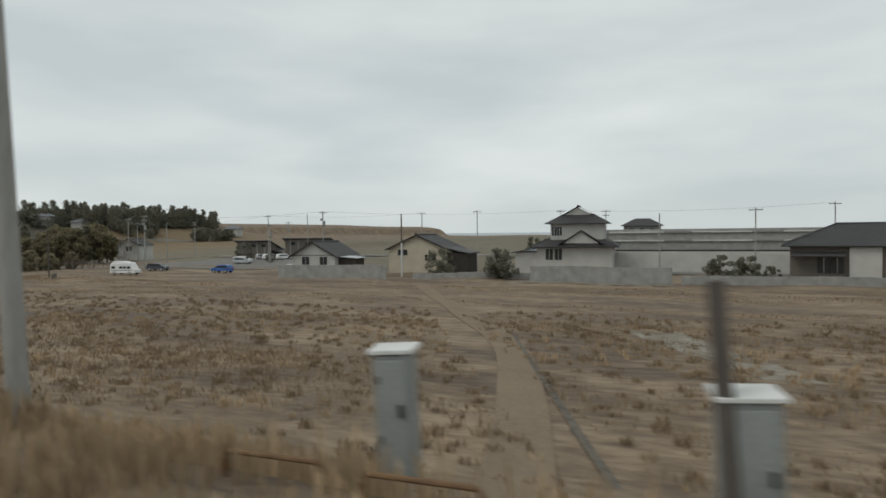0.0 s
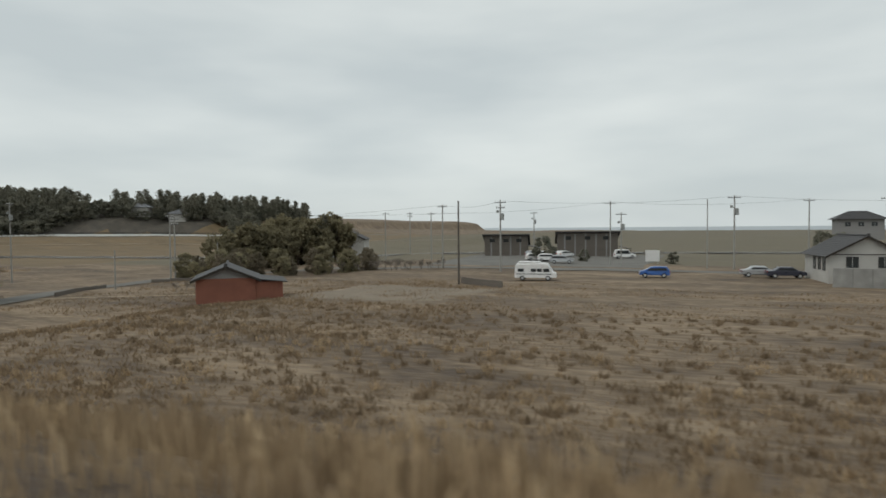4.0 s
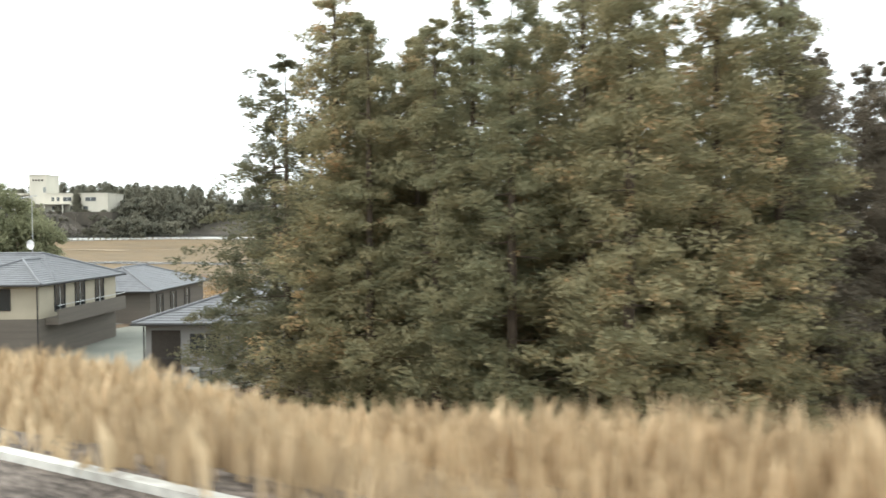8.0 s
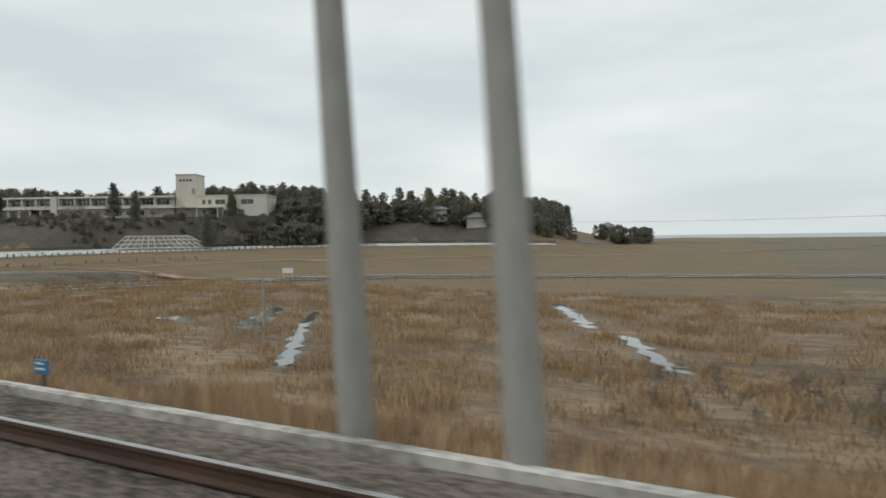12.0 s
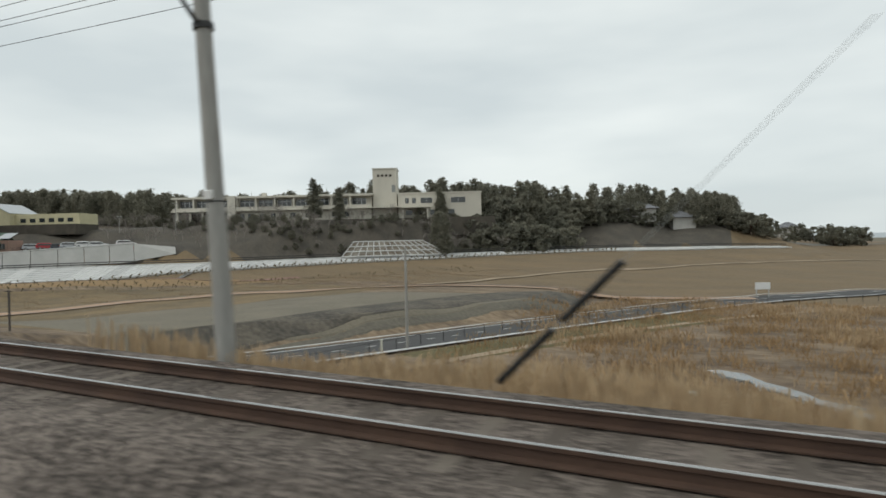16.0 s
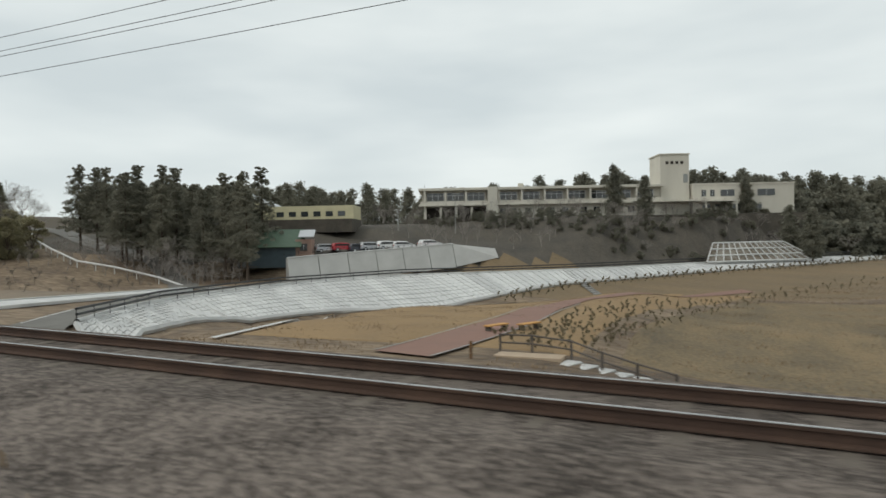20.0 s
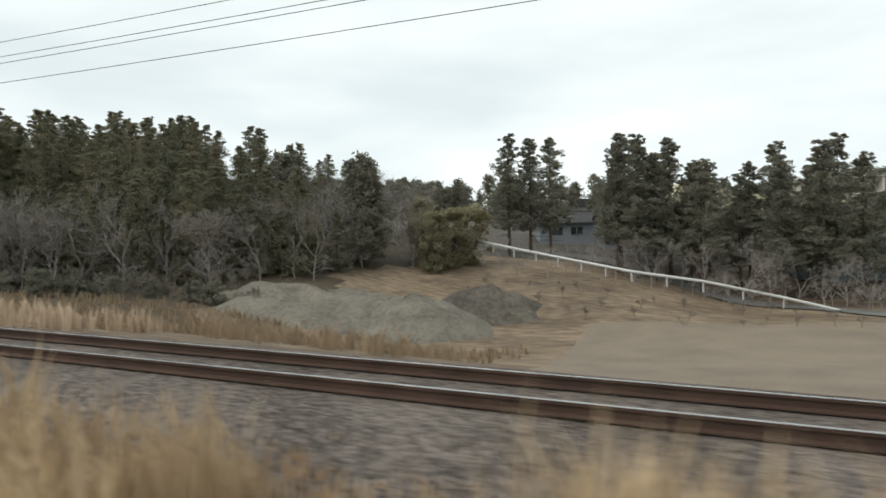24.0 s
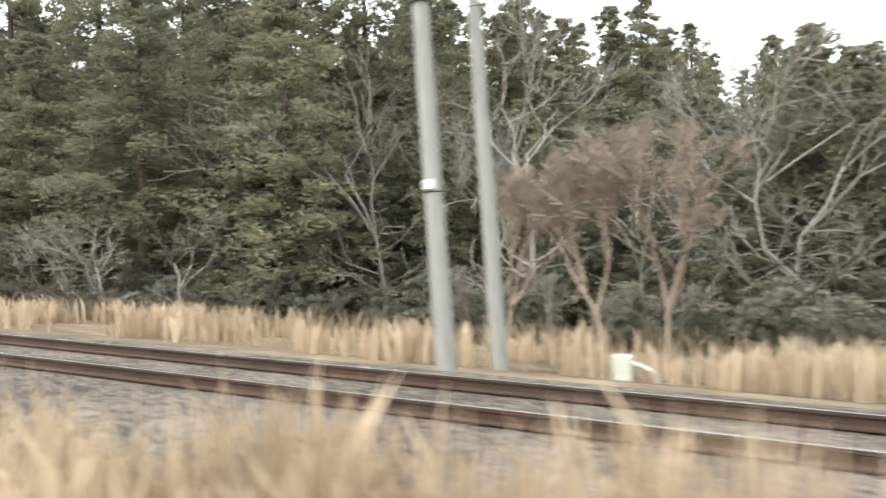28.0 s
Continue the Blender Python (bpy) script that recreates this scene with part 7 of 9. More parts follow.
UP = ((-105.2, 90.3, 4.1, 2, True, 0.15), (-117.5, 96.7, 3.9, 1, False, 0.13), (-129, 117.5, 3.2, 1, False, 0.13), (-147.4, 145, 4.1, 2, False, 0.14), (-115.8, 150, 3.8, 1, True, 0.13), (-72.5, 105, 4.6, 1, True, 0.14), (-76.3, 105, 4.1, 0, False, 0.1), (-89.9, 110, 2.4, 1, True, 0.12),
      (-7.5, 95, 2.4, 0, False, 0.12), (5, 96, 3.0, 1, False, 0.12), (-152, 72, 2.0, 2, False, 0.13), (-60, 125, 4.6, 1, False, 0.13), (-48, 128, 4.8, 1, False, 0.13), (-30, 130, 4.5, 1, False, 0.13), (-92, 112, 4.4, 1, False, 0.12), (-140, 118, 3.4, 1, False, 0.12), (18, 120, 4.4, 1, False, 0.13), (-20, 126, 4.2, 2, False, 0.12))
for x, y, top, arms, bx, r in UP:
    upole(x, y, top, arms, bx, r)
upole(-103.8, 69.6, 3.2, 0, False, 0.13, WOODPOLE)
upole(-45.2, 86.7, 3.0, 0, False, 0.14, WOODPOLE, white=True)
upole(-128.8, 16.1, 2.3, 0, False, 0.2, WOODPOLE, lean=-3)
upole(-142.24, 36.2, 0.85, 1, False, 0.1, WOODPOLE)
upole(-178, 63.7, 4.6, 1, True, 0.12)
upole(-191.9, 56.9, 2.2, 2, True, 0.13)
upole(-265.6, 44.5, -2.0, 0, False, 0.12)
upole(-325.2, 40.2, 1.1, 0, False, 0.12, POLE)
upole(-209.9, 27.6, -2.4, 0, False, 0.11, WOODPOLE)
upole(-466, 70, 2.5, 0, False, 0.1, WOODPOLE)
upole(-439, 108, 9.5, 1, False, 0.12)
upole(-431, 118, 13.0, 1, False, 0.11)


def span(a, b, sag, r=0.013):
    pts = []
    for i in range(11):
        t = i / 10
        pts.append((a[0] + (b[0] - a[0]) * t, a[1] + (b[1] - a[1]) * t, a[2] + (b[2] - a[2]) * t - sag * 4 * t * (1 - t)))
    solo("power_line", Geo().path(pts, r, 4), WIRE, "thin sagging power line between poles", "wire", "power lines")


for a, b in (((-117.5, 96.7, 3.9), (-105.2, 90.3, 4.0)), ((-105.2, 90.3, 4.0), (-72.5, 105, 4.5)), ((-72.5, 105, 4.5), (-30, 130, 4.4)), ((-30, 130, 4.4), (18, 120, 4.3)), ((-152, 72, 1.9), (-117.5, 96.7, 3.8)), ((-129, 117.5, 3.1), (-92, 112, 4.3)), ((-92, 112, 4.3), (-60, 125, 4.5)), ((-191.9, 56.9, 2.1), (-178, 63.7, 3.0)), ((-191.9, 56.9, 2.1), (-262, 105, 3.0)), ((-178, 63.7, 3.0), (-120, 120, 3.0))):
    span(a, b, 0.7)

# lamp post by the lane
lp = thing("lamp_post", pose(-130.8, 21.8, -6.8, 0, -1.0, 0), "thin weathered lamp post with a white arm", "lamp post")
part("pole", Geo().tube((0, 0, -0.2), (0, 0, 4.5), 0.075, 0.06, 10), WOODPOLE, lp)
part("lamp_arm", Geo().slab([(0.0, -0.05, 4.4), (0.62, -0.05, 4.62), (0.62, 0.05, 4.62), (0.0, 0.05, 4.4)], 0.06), CAR_W, lp, "white lamp arm")
part("lamp_head", Geo().box(0.3, -0.09, 4.5, 0.72, 0.09, 4.6, 0.03), PALELAMP, lp)
stake = thing("marker_stake", pose(-119.6, 21, ground_z(-119.6, 21), 0, -1.5, 0), "thin orange marker stake in the grass", "stake")
part("rod", Geo().tube((0, 0, -0.2), (0, 0, 2.5), 0.04, 0.035, 8), mat("orange_paint", (0.55, 0.14, 0.05), (0.4, 0.1, 0.04), rough=0.6, bump=0), stake)
# railing on the wing wall at the lane
WSTEEL = mat("weathered_steel", (0.21, 0.20, 0.18), (0.12, 0.11, 0.10), rough=0.7, fine=20, coarse=2, bump=0.2)
patch("bare_earth", (-132, 3.3), (-119.6, 3.3), (-119.6, 6.05), (-132, 6.05), DARKSOIL, "bare dark earth before the wing wall", "soil", 30, 10, wob=0.2)
rl = thing("railing", pose(-119.9, 6.4, -3.4), "weathered steel railing over the lane's wing wall", "railing")
for i in range(6):
    part("post", Geo().box(-i * 1.5 - 0.07, -0.05, -0.3, -i * 1.5 + 0.07, 0.05, 0.95), WSTEEL, rl)
part("top_rail", Geo().box(-8.4, -0.07, 0.92, 0.15, 0.07, 1.0, 0.02), WSTEEL, rl)
part("lower_rail", Geo().box(-8.4, -0.05, 0.38, 0.15, 0.05, 0.44, 0.015), WSTEEL, rl)
solo("wing_wall", Geo().box(-129, 6.1, -7.5, -119.4, 6.7, -3.55, 0.05), mat("stained_concrete", (0.13, 0.115, 0.095), (0.065, 0.056, 0.046), fine=8, coarse=0.8, bump=0.4), "stained concrete wing wall of the underpass", "wall", kind="structure")
rl2 = thing("railing", pose(-112.5, 7.4, -3.9), "pale steel railing over the lane's wing wall", "railing")
for i in range(7):
    part("post", Geo().box(i * 1.0 - 0.04, -0.04, -0.5, i * 1.0 + 0.04, 0.04, 0.9), GREYP, rl2)
part("top_rail", Geo().box(-0.2, -0.06, 0.86, 6.3, 0.06, 0.95, 0.02), GREYP, rl2)

ws = thing("notice_board", pose(-140.1, 67.7, float(ground_z(-140.1, 67.7)), 0, 0, 20), "white notice board with grey bars beside the thicket", "sign")
part("board", Geo().box(-0.65, -0.025, 0.55, 0.65, 0.025, 1.35, 0.006), PAINT_W, ws)
for k in range(3):
    part("bar", Geo().box(-0.45, -0.036, 0.72 + 0.2 * k, 0.45 - 0.1 * k, -0.027, 0.79 + 0.2 * k), GREYP, ws)
for k in (-0.5, 0.5):
    part("stake", Geo().box(k - 0.03, 0.027, -0.2, k + 0.03, 0.077, 1.25), WOODPOLE, ws)
upole(-150.5, 69.7, 2.3, 1, r=0.13)
upole(-146.3, 75, -2.0, 0, r=0.1)
upole(-141, 52.5, -2.4, 0, r=0.09)
# ---- line-side fittings ----
def cabinet(x, y, z0, z1, w, d, rot, label, paint=GREYP, lid=PAINT_W):
    ob = thing("signal_cabinet", pose(x, y, z0, 0, -2.5, rot), label, "cabinet", "signal cabinets")
    h = z1 - z0
    part("body", Geo().box(-w / 2, -d / 2, 0, w / 2, d / 2, h - 0.04, 0.02), paint, ob)
    part("lid", Geo().box(-w / 2 - 0.04, -d / 2 - 0.04, h - 0.04, w / 2 + 0.04, d / 2 + 0.04, h + 0.01, 0.01), lid, ob, "pale weathered lid")
    dr = part("door", Geo().box(-w / 2 + 0.04, -d / 2 - 0.02, 0.06, w / 2 - 0.04, -d / 2 + 0.005, h - 0.1, 0.008), paint, ob)
    part("handle", Geo().box(w / 2 - 0.12, -d / 2 - 0.05, h * 0.5, w / 2 - 0.08, -d / 2 - 0.02, h * 0.5 + 0.12), DKMETAL, dr)
    part("hinge", Geo().tube((-w / 2 + 0.05, -d / 2 - 0.02, h * 0.3), (-w / 2 + 0.05, -d / 2 - 0.02, h * 0.36), 0.015, 0.015, 8).tube((-w / 2 + 0.05, -d / 2 - 0.02, h * 0.75), (-w / 2 + 0.05, -d / 2 - 0.02, h * 0.81), 0.015, 0.015, 8), DKMETAL, dr)
    return ob


cabinet(-2.85, 5.4, -2.4, -1.12, 0.36, 0.36, 15, "tall grey steel signal cabinet in dry grass")
cabinet(0.28, 5.6, -2.7, -1.32, 0.46, 0.4, 10, "squat grey steel signal cabinet in dry grass", GREYP)
post1 = thing("marker_post", pose(0.15, 5.4, -2.6, 0, -4, 0), "weathered brown wooden post in the grass", "post")
part("post", Geo().box(-0.07, -0.07, -0.3, 0.07, 0.07, 2.2, 0.01), WOODPOLE, post1)
for x in (-3.7, -2.2):
    hp = thing("hoop_rail", pose(x, 4.5, -2.5, 0, 0, 4), "rusty yellow steel hoop rail", "hoop rail", "hoop rails")
    part("hoop", Geo().path([(-0.52, 0, -0.2), (-0.52, 0, 0.42), (-0.48, 0, 0.48), (0.48, 0, 0.48), (0.52, 0, 0.42), (0.52, 0, -0.2)], 0.028, 8), RUSTP, hp)
mk = thing("marker_post", pose(-14.0, 4.9, -2.9), "dark short post with a white reflector", "post")
part("post", Geo().tube((0, 0, -0.2), (0, 0, 0.9), 0.05, 0.045, 10), BLACKP, mk)
part("reflector", Geo().box(-0.06, -0.08, 0.9, 0.06, 0.04, 1.08, 0.02), PALELAMP, mk)
sg = thing("warning_box", pose(-18.25, 5.6, -2.88, 0, -2, 0), "black and yellow striped box on a grey post", "warning sign")
part("post", Geo().box(0.06, -0.04, -0.2, 0.18, 0.08, 1.55, 0.01), GREYP, sg)
part("box", Geo().box(-0.2, -0.14, 1.22, 0.14, 0.14, 1.62, 0.02), BLACKP, sg)
part("yellow_band", Geo().box(-0.207, -0.147, 1.34, 0.147, 0.147, 1.46), YELLOWP, sg)
part("hood", Geo().box(-0.22, -0.17, 1.62, 0.16, 0.15, 1.66), GREYP, sg)
# relay box on its concrete platform
z_r = float(climb(-212.4)) - 0.19
solo("concrete_platform", Geo().box(-213.9, 4.6, -3.0 + z_r, -211.1, 6.1, -2.36 + z_r, 0.03), BALLAST, "gravel-topped concrete platform beside the ballast", "platform", kind="structure")
solo("platform_rim", Geo().box(-214.0, 6.1, -3.0 + z_r, -211.0, 6.2, -2.28 + z_r, 0.02).box(-211.1, 4.5, -3.0 + z_r, -211.0, 6.1, -2.28 + z_r, 0.02).box(-214.0, 4.5, -3.0 + z_r, -213.9, 6.1, -2.28 + z_r, 0.02), CONC, "pale concrete rim of the platform", "kerb", kind="structure")
rb = thing("relay_box", pose(-212.6, 5.35, -2.12 + z_r, 0, -2, 42), "pale enamel relay box on steel legs", "relay box")
part("body", Geo().box(-0.29, -0.27, 0.68, 0.29, 0.27, 1.2, 0.02), PALEBOX, rb)
part("lid", Geo().slab([(-0.32, -0.3, 1.22), (0.32, -0.3, 1.22), (0.32, 0.3, 1.27), (-0.32, 0.3, 1.27)], 0.04), CAR_W, rb)
for u in (-0.16, 0.16):
    part("leg", Geo().box(u - (0.12 if u < 0 else 0.04), -0.1 if u < 0 else -0.04, -0.3, u + (0.12 if u < 0 else 0.04), 0.1 if u < 0 else 0.04, 0.7, 0.01), GREYP, rb)
rd = part("door", Geo().box(-0.25, -0.285, 0.73, 0.25, -0.265, 1.16, 0.008), PALEBOX, rb)
part("lock", Geo().box(0.1, -0.3, 1.0, 0.18, -0.284, 1.07), DKMETAL, rd)
part("name_plate", Geo().box(-0.06, -0.292, 0.8, 0.1, -0.284, 0.86), GREYP, rd)
upole(-214.08, 8, -0.27, 0, False, 0.1, POLE)
for x, y, h, m_ in ((-245.2, 4.9, 0.55, RUSTP), (-304.9, 11.5, 1.0, PALEBOX), (-326.1, 38.0, 1.1, PALEBOX), (-336, 12.5, 1.2, WOODPOLE), (-358.2, 24, 0.7, PALEBOX), (-393, 27.5, 0.9, RUSTP)):
    po = thing("line_post", pose(x, y, ground_z(x, y) - 0.1), "short weathered post beside the line", "post", "line posts")
    part("post", Geo().box(-0.06, -0.06, -0.2, 0.06, 0.06, h, 0.01), m_, po)
    part("post_cap", Geo().box(-0.07, -0.07, h, 0.07, 0.07, h + 0.04, 0.01), m_, po)
zs_ = ground_z(-237.36, 6.0)
sb = thing("sign_board", pose(-237.36, 6.0, zs_), "small blue sign board with white bars on a stake", "sign")
part("board", Geo().box(-0.15, -0.015, -1.65 - zs_, 0.15, 0.015, -1.43 - zs_, 0.006), mat("blue_board", (0.05, 0.2, 0.36), (0.04, 0.15, 0.3), rough=0.5, bump=0.1), sb)
for k_ in range(2):
    part("bar", Geo().box(-0.11, -0.022, -1.5 - zs_ - 0.08 * k_, 0.06 + 0.04 * k_, -0.016, -1.47 - zs_ - 0.08 * k_), CAR_W, sb)
part("stake", Geo().box(-0.02, 0.016, -0.2, 0.02, 0.05, -1.5 - zs_), WOODPOLE, sb)
tp = thing("line_post", pose(-350.4, 27.8, ground_z(-350.4, 27.8) - 0.1), "tall weathered post with a short crossbar by the terrace", "post", "line posts")
part("post", Geo().box(-0.06, -0.06, -0.2, 0.06, 0.06, 3.0, 0.01), WOODPOLE, tp)
part("crossbar", Geo().box(-0.38, -0.05, 2.9, 0.38, 0.05, 2.97, 0.01), WOODPOLE, tp)
rs = thing("notice_board", pose(-299.1, 90.9, ground_z(-299.1, 90.9), 0, 0, 24), "white notice board on two posts in the field", "notice board")
part("board", Geo().box(-1.0, -0.03, 1.1, 1.0, 0.03, 2.0, 0.01), CAR_W, rs)
for u in (-0.8, 0.8):
    part("post", Geo().box(u - 0.05, 0.03, -0.2, u + 0.05, 0.1, 1.9), ALU, rs)
bb = thing("billboard", pose(-85.3, 116.4, -6.9, 0, 0, 10), "white blank billboard beside the lane", "billboard")
part("board", Geo().box(-1.2, -0.05, 0.6, 1.2, 0.05, 2.6, 0.02), CAR_W, bb)
for u in (-0.9, 0.9):
    part("post", Geo().box(u - 0.06, 0.05, 0, u + 0.06, 0.15, 2.5), ALU, bb)


# ---- levee ----
tops, toes = smooth_line(LEV_TOP, 8), smooth_line(LEV_FOOT, 8)
feet = [a + (b - a) * float(np.interp(b[0], (-412, -398, -365), (1.0, 0.5, 0.34))) for a, b in zip(tops, toes)]
levee = thing("levee_revetment", pose(0, 0, 0), "pale concrete block revetment on the levee slope", "revetment")
BLOCKC = mat("revetment_block", (0.60, 0.60, 0.58), (0.46, 0.46, 0.45), fine=14, coarse=0.6, bump=0.2, rand=0.3)
GAPC = mat("revetment_joint", (0.46, 0.455, 0.44), (0.36, 0.355, 0.34), fine=10, coarse=0.5)
COURSE = 9


def face(i, u, v, up):
    """A point of the slope between crest and toe, never below the land."""
    p = (tops[i] * (1 - u) + tops[i + 1] * u) * (1 - v) + (feet[i] * (1 - u) + feet[i + 1] * u) * v
    return Vector((p[0], p[1], max(p[2], ground_z(p[0], p[1]) + 0.14) + up))


g = Geo()
for i in range(len(tops) - 1):
    g.v += [face(i, 0, v / COURSE, 0.02) for v in range(COURSE + 1)]
k = COURSE + 1
g.f = [(i * k + j, i * k + j + 1, (i + 1) * k + j + 1, (i + 1) * k + j) for i in range(len(tops) - 2) for j in range(COURSE)]
part("bedding", g, GAPC, levee)
for i in range(len(tops) - 1):
    g = Geo()
    cells = max(3, int(np.linalg.norm(tops[i + 1] - tops[i]) / 1.1))
    a0, b0 = face(i, 0, 0, 0), face(i, 0, 1, 0)
    a1 = face(i, 1, 0, 0)
    for r in range(COURSE):
        for c in range(cells):
            k = 0.08
            u0, u1 = (c + k) / cells, (c + 1 - k) / cells
            v0, v1 = (r + k) / COURSE, (r + 1 - k) / COURSE
            q = [face(i, u, v, 0.14) for u, v in ((u0, v0), (u1, v0), (u1, v1), (u0, v1))]
            low = [p - Vector((0, 0, 0.12)) for p in q]
            g.add(q + low, [(0, 1, 2, 3), (0, 4, 5, 1), (1, 5, 6, 2), (2, 6, 7, 3), (3, 7, 4, 0)])
    part("block_field", g, BLOCKC, levee)["kind"] = "stuff"
    if i % 2 == 0:
        d = (a1 - a0).normalized() * 0.22
        up = Vector((0, 0, 0.2))
        part("beam", Geo().slab([a0 - d + up, a0 + d + up, b0 + d + up, b0 - d + up], 0.3), CONC_W, levee)
part("coping", Geo().path([face(i, 0, 0, 0.15) for i in range(len(tops) - 1)], 0.22, 6), CONC_W, levee)
part("toe_beam", Geo().path([face(i, 0, 1, 0.1) for i in range(len(tops) - 1)], 0.3, 6), CONC_W, levee)
fence([(x, y, max(z, ground_z(x, y)) + 0.25) for x, y, z in LEV_TOP], 0.9, 2.4, "dark guard fence along the top of the levee", "levee fences", rail_r=0.1, m_=DKMETAL, mesh=False, rails=2)
stp = thing("levee_stairs", pose(0, 0, 0), "dark concrete stairs down the revetment", "stairs")
a, b = Vector(LEV_TOP[4]), Vector(LEV_FOOT[4])
for i in range(16):
    p = a.lerp(b, i / 16) + Vector((0, 0, 0.26))
    o = part("step", Geo().box(-0.45, -0.5, -0.2, 0.45, 0.5, 0.0, 0.01), CONC, stp)
    o.matrix_basis = Matrix.Translation(p) @ pose(0, 0, 0, 0, 0, math.degrees(math.atan2(b.y - a.y, b.x - a.x)))
# white slab on the far side of the road
g = Geo().slab([(-444.4, 34, ground_z(-444.4, 34) + 0.45), (-441.2, 33, ground_z(-441.2, 33) + 0.25), (-440.4, 57, -2.2), (-441.4, 57, -2.1)], 0.3)
solo("approach_slab", g, CONC_W, "pale concrete slope slab beside the road", "slab", kind="structure")
solo("side_slope", Geo().slab([(-444.9, 31, -3.2), (-444.3, 35, -1.7), (-441.5, 57, -2.0), (-442.2, 56, -3.4)], 0.2), CONC_W, "pale concrete side slope", "slab", kind="structure")

# shrubs planted in rows along the levee slope
PLANT = broad_meshes(90, 0.8, 0.2, leaf_mat("sapling_foliage", (0.26, 0.22, 0.145), (0.14, 0.122, 0.085), trans=0.3), 5, 9, 0.08, low=0.2)[0]
n_pl = 0
for row, gap in enumerate((0.07, 0.17)):
    for i in range(26, len(tops) - 1):
        if tops[i][0] < -421 and i < 30 or tops[i][0] > -332:
            continue
        a, b = tops[i], toes[i]
        off = gap + float(np.interp(b[0], (-412, -398, -365), (1.0, 0.5, 0.34)))
        a2, b2 = tops[i + 1], toes[i + 1]
        n = max(1, int(np.hypot(*(a2 - a)[:2]) / 1.25))
        for k_ in range(n):
            t = k_ / n
            p = (a + (a2 - a) * t) * (1 - off) + (b + (b2 - b) * t) * off
            if n_pl < 290:
                n_pl += 1
                pl = solo("sapling", PLANT, None, "small dark planted sapling on the levee slope", "sapling", "planted saplings", m=pose(p[0] + rng.normal() * 0.15, p[1] + rng.normal() * 0.15, ground_z(p[0], p[1]), 0, 0, rng.random() * 360))
                pl.scale = (1.5, 1.5, 1.2 + 0.5 * rng.random())
ROWS = smooth_line([(-393.8, 30.5), (-391.6, 34), (-390.6, 40), (-389.6, 50), (-387, 64), (-381, 82), (-369, 103), (-352, 124)], 16)
for row in range(4):
    for i in range(8, len(ROWS) - 1, 2):
        d = sideways(ROWS, i)
        p = ROWS[i] + d * (1.4 * row - 1.0 + 0.3 * rng.normal())
        pl = solo("sapling", PLANT, None, "small planted sapling in rows below the revetment", "sapling", "planted saplings", m=pose(p[0], p[1], ground_z(p[0], p[1]), 0, 0, rng.random() * 360))
        pl.scale = (0.85, 0.85, 0.75 + 0.4 * rng.random())

# stair rail and steps by the path
sr = thing("handrail", pose(0, 0, 0), "dark timber handrail beside garden steps", "handrail")
hpts = [(-392.2, 29.5), (-390.6, 29.6), (-388.6, 29.3), (-387.0, 28.2), (-385.4, 27.4), (-383.8, 26.8)]
for i, (x, y) in enumerate(hpts):
    part("post", Geo().tube((x, y, ground_z(x, y) - 0.2), (x, y, ground_z(x, y) + 0.95 - (0.12 * max(0, i - 2))), 0.06, 0.06, 8), WOODPOLE, sr)
for k_ in (0.9, 0.5):
    part("rail", Geo().path([(x, y, ground_z(x, y) + k_ - 0.12 * max(0, i - 2)) for i, (x, y) in enumerate(hpts)], 0.045, 6), WOODPOLE, sr)
gs = thing("garden_steps", pose(0, 0, 0), "pale stone garden steps", "steps")
for i in range(6):
    x, y = -388.6 + 0.8 * i, 28.6 - 0.3 * i
    o = part("step", Geo().box(-0.4, -0.6, -0.25, 0.4, 0.6, 0.06, 0.02), CONC_W, gs)
    o.matrix_basis = pose(x, y, ground_z(x, y) - 0.05, 0, 0, -20)
solo("landing", Geo().box(-392.2, 28.4, ground_z(-390.5, 29) - 0.2, -388.9, 29.5, ground_z(-390.5, 29) + 0.08, 0.02), mat("tan_concrete", (0.46, 0.36, 0.26), (0.36, 0.28, 0.2)), "tan concrete landing of the steps", "landing", kind="structure")
for x, y in ((-394.6, 36.0), (-393.0, 37.6)):
    be = thing("bench", pose(x, y, ground_z(x, y), 0, 0, 65), "orange-brown timber bench by the path", "bench", "benches")
    part("seat", Geo().box(-0.9, -0.25, 0.4, 0.9, 0.25, 0.47, 0.01), mat("orange_timber", (0.58, 0.32, 0.11), (0.45, 0.24, 0.085)), be)
    for u in (-0.7, 0.7):
        part("leg", Geo().box(u - 0.06, -0.2, 0, u + 0.06, 0.2, 0.4), WOODPOLE, be)

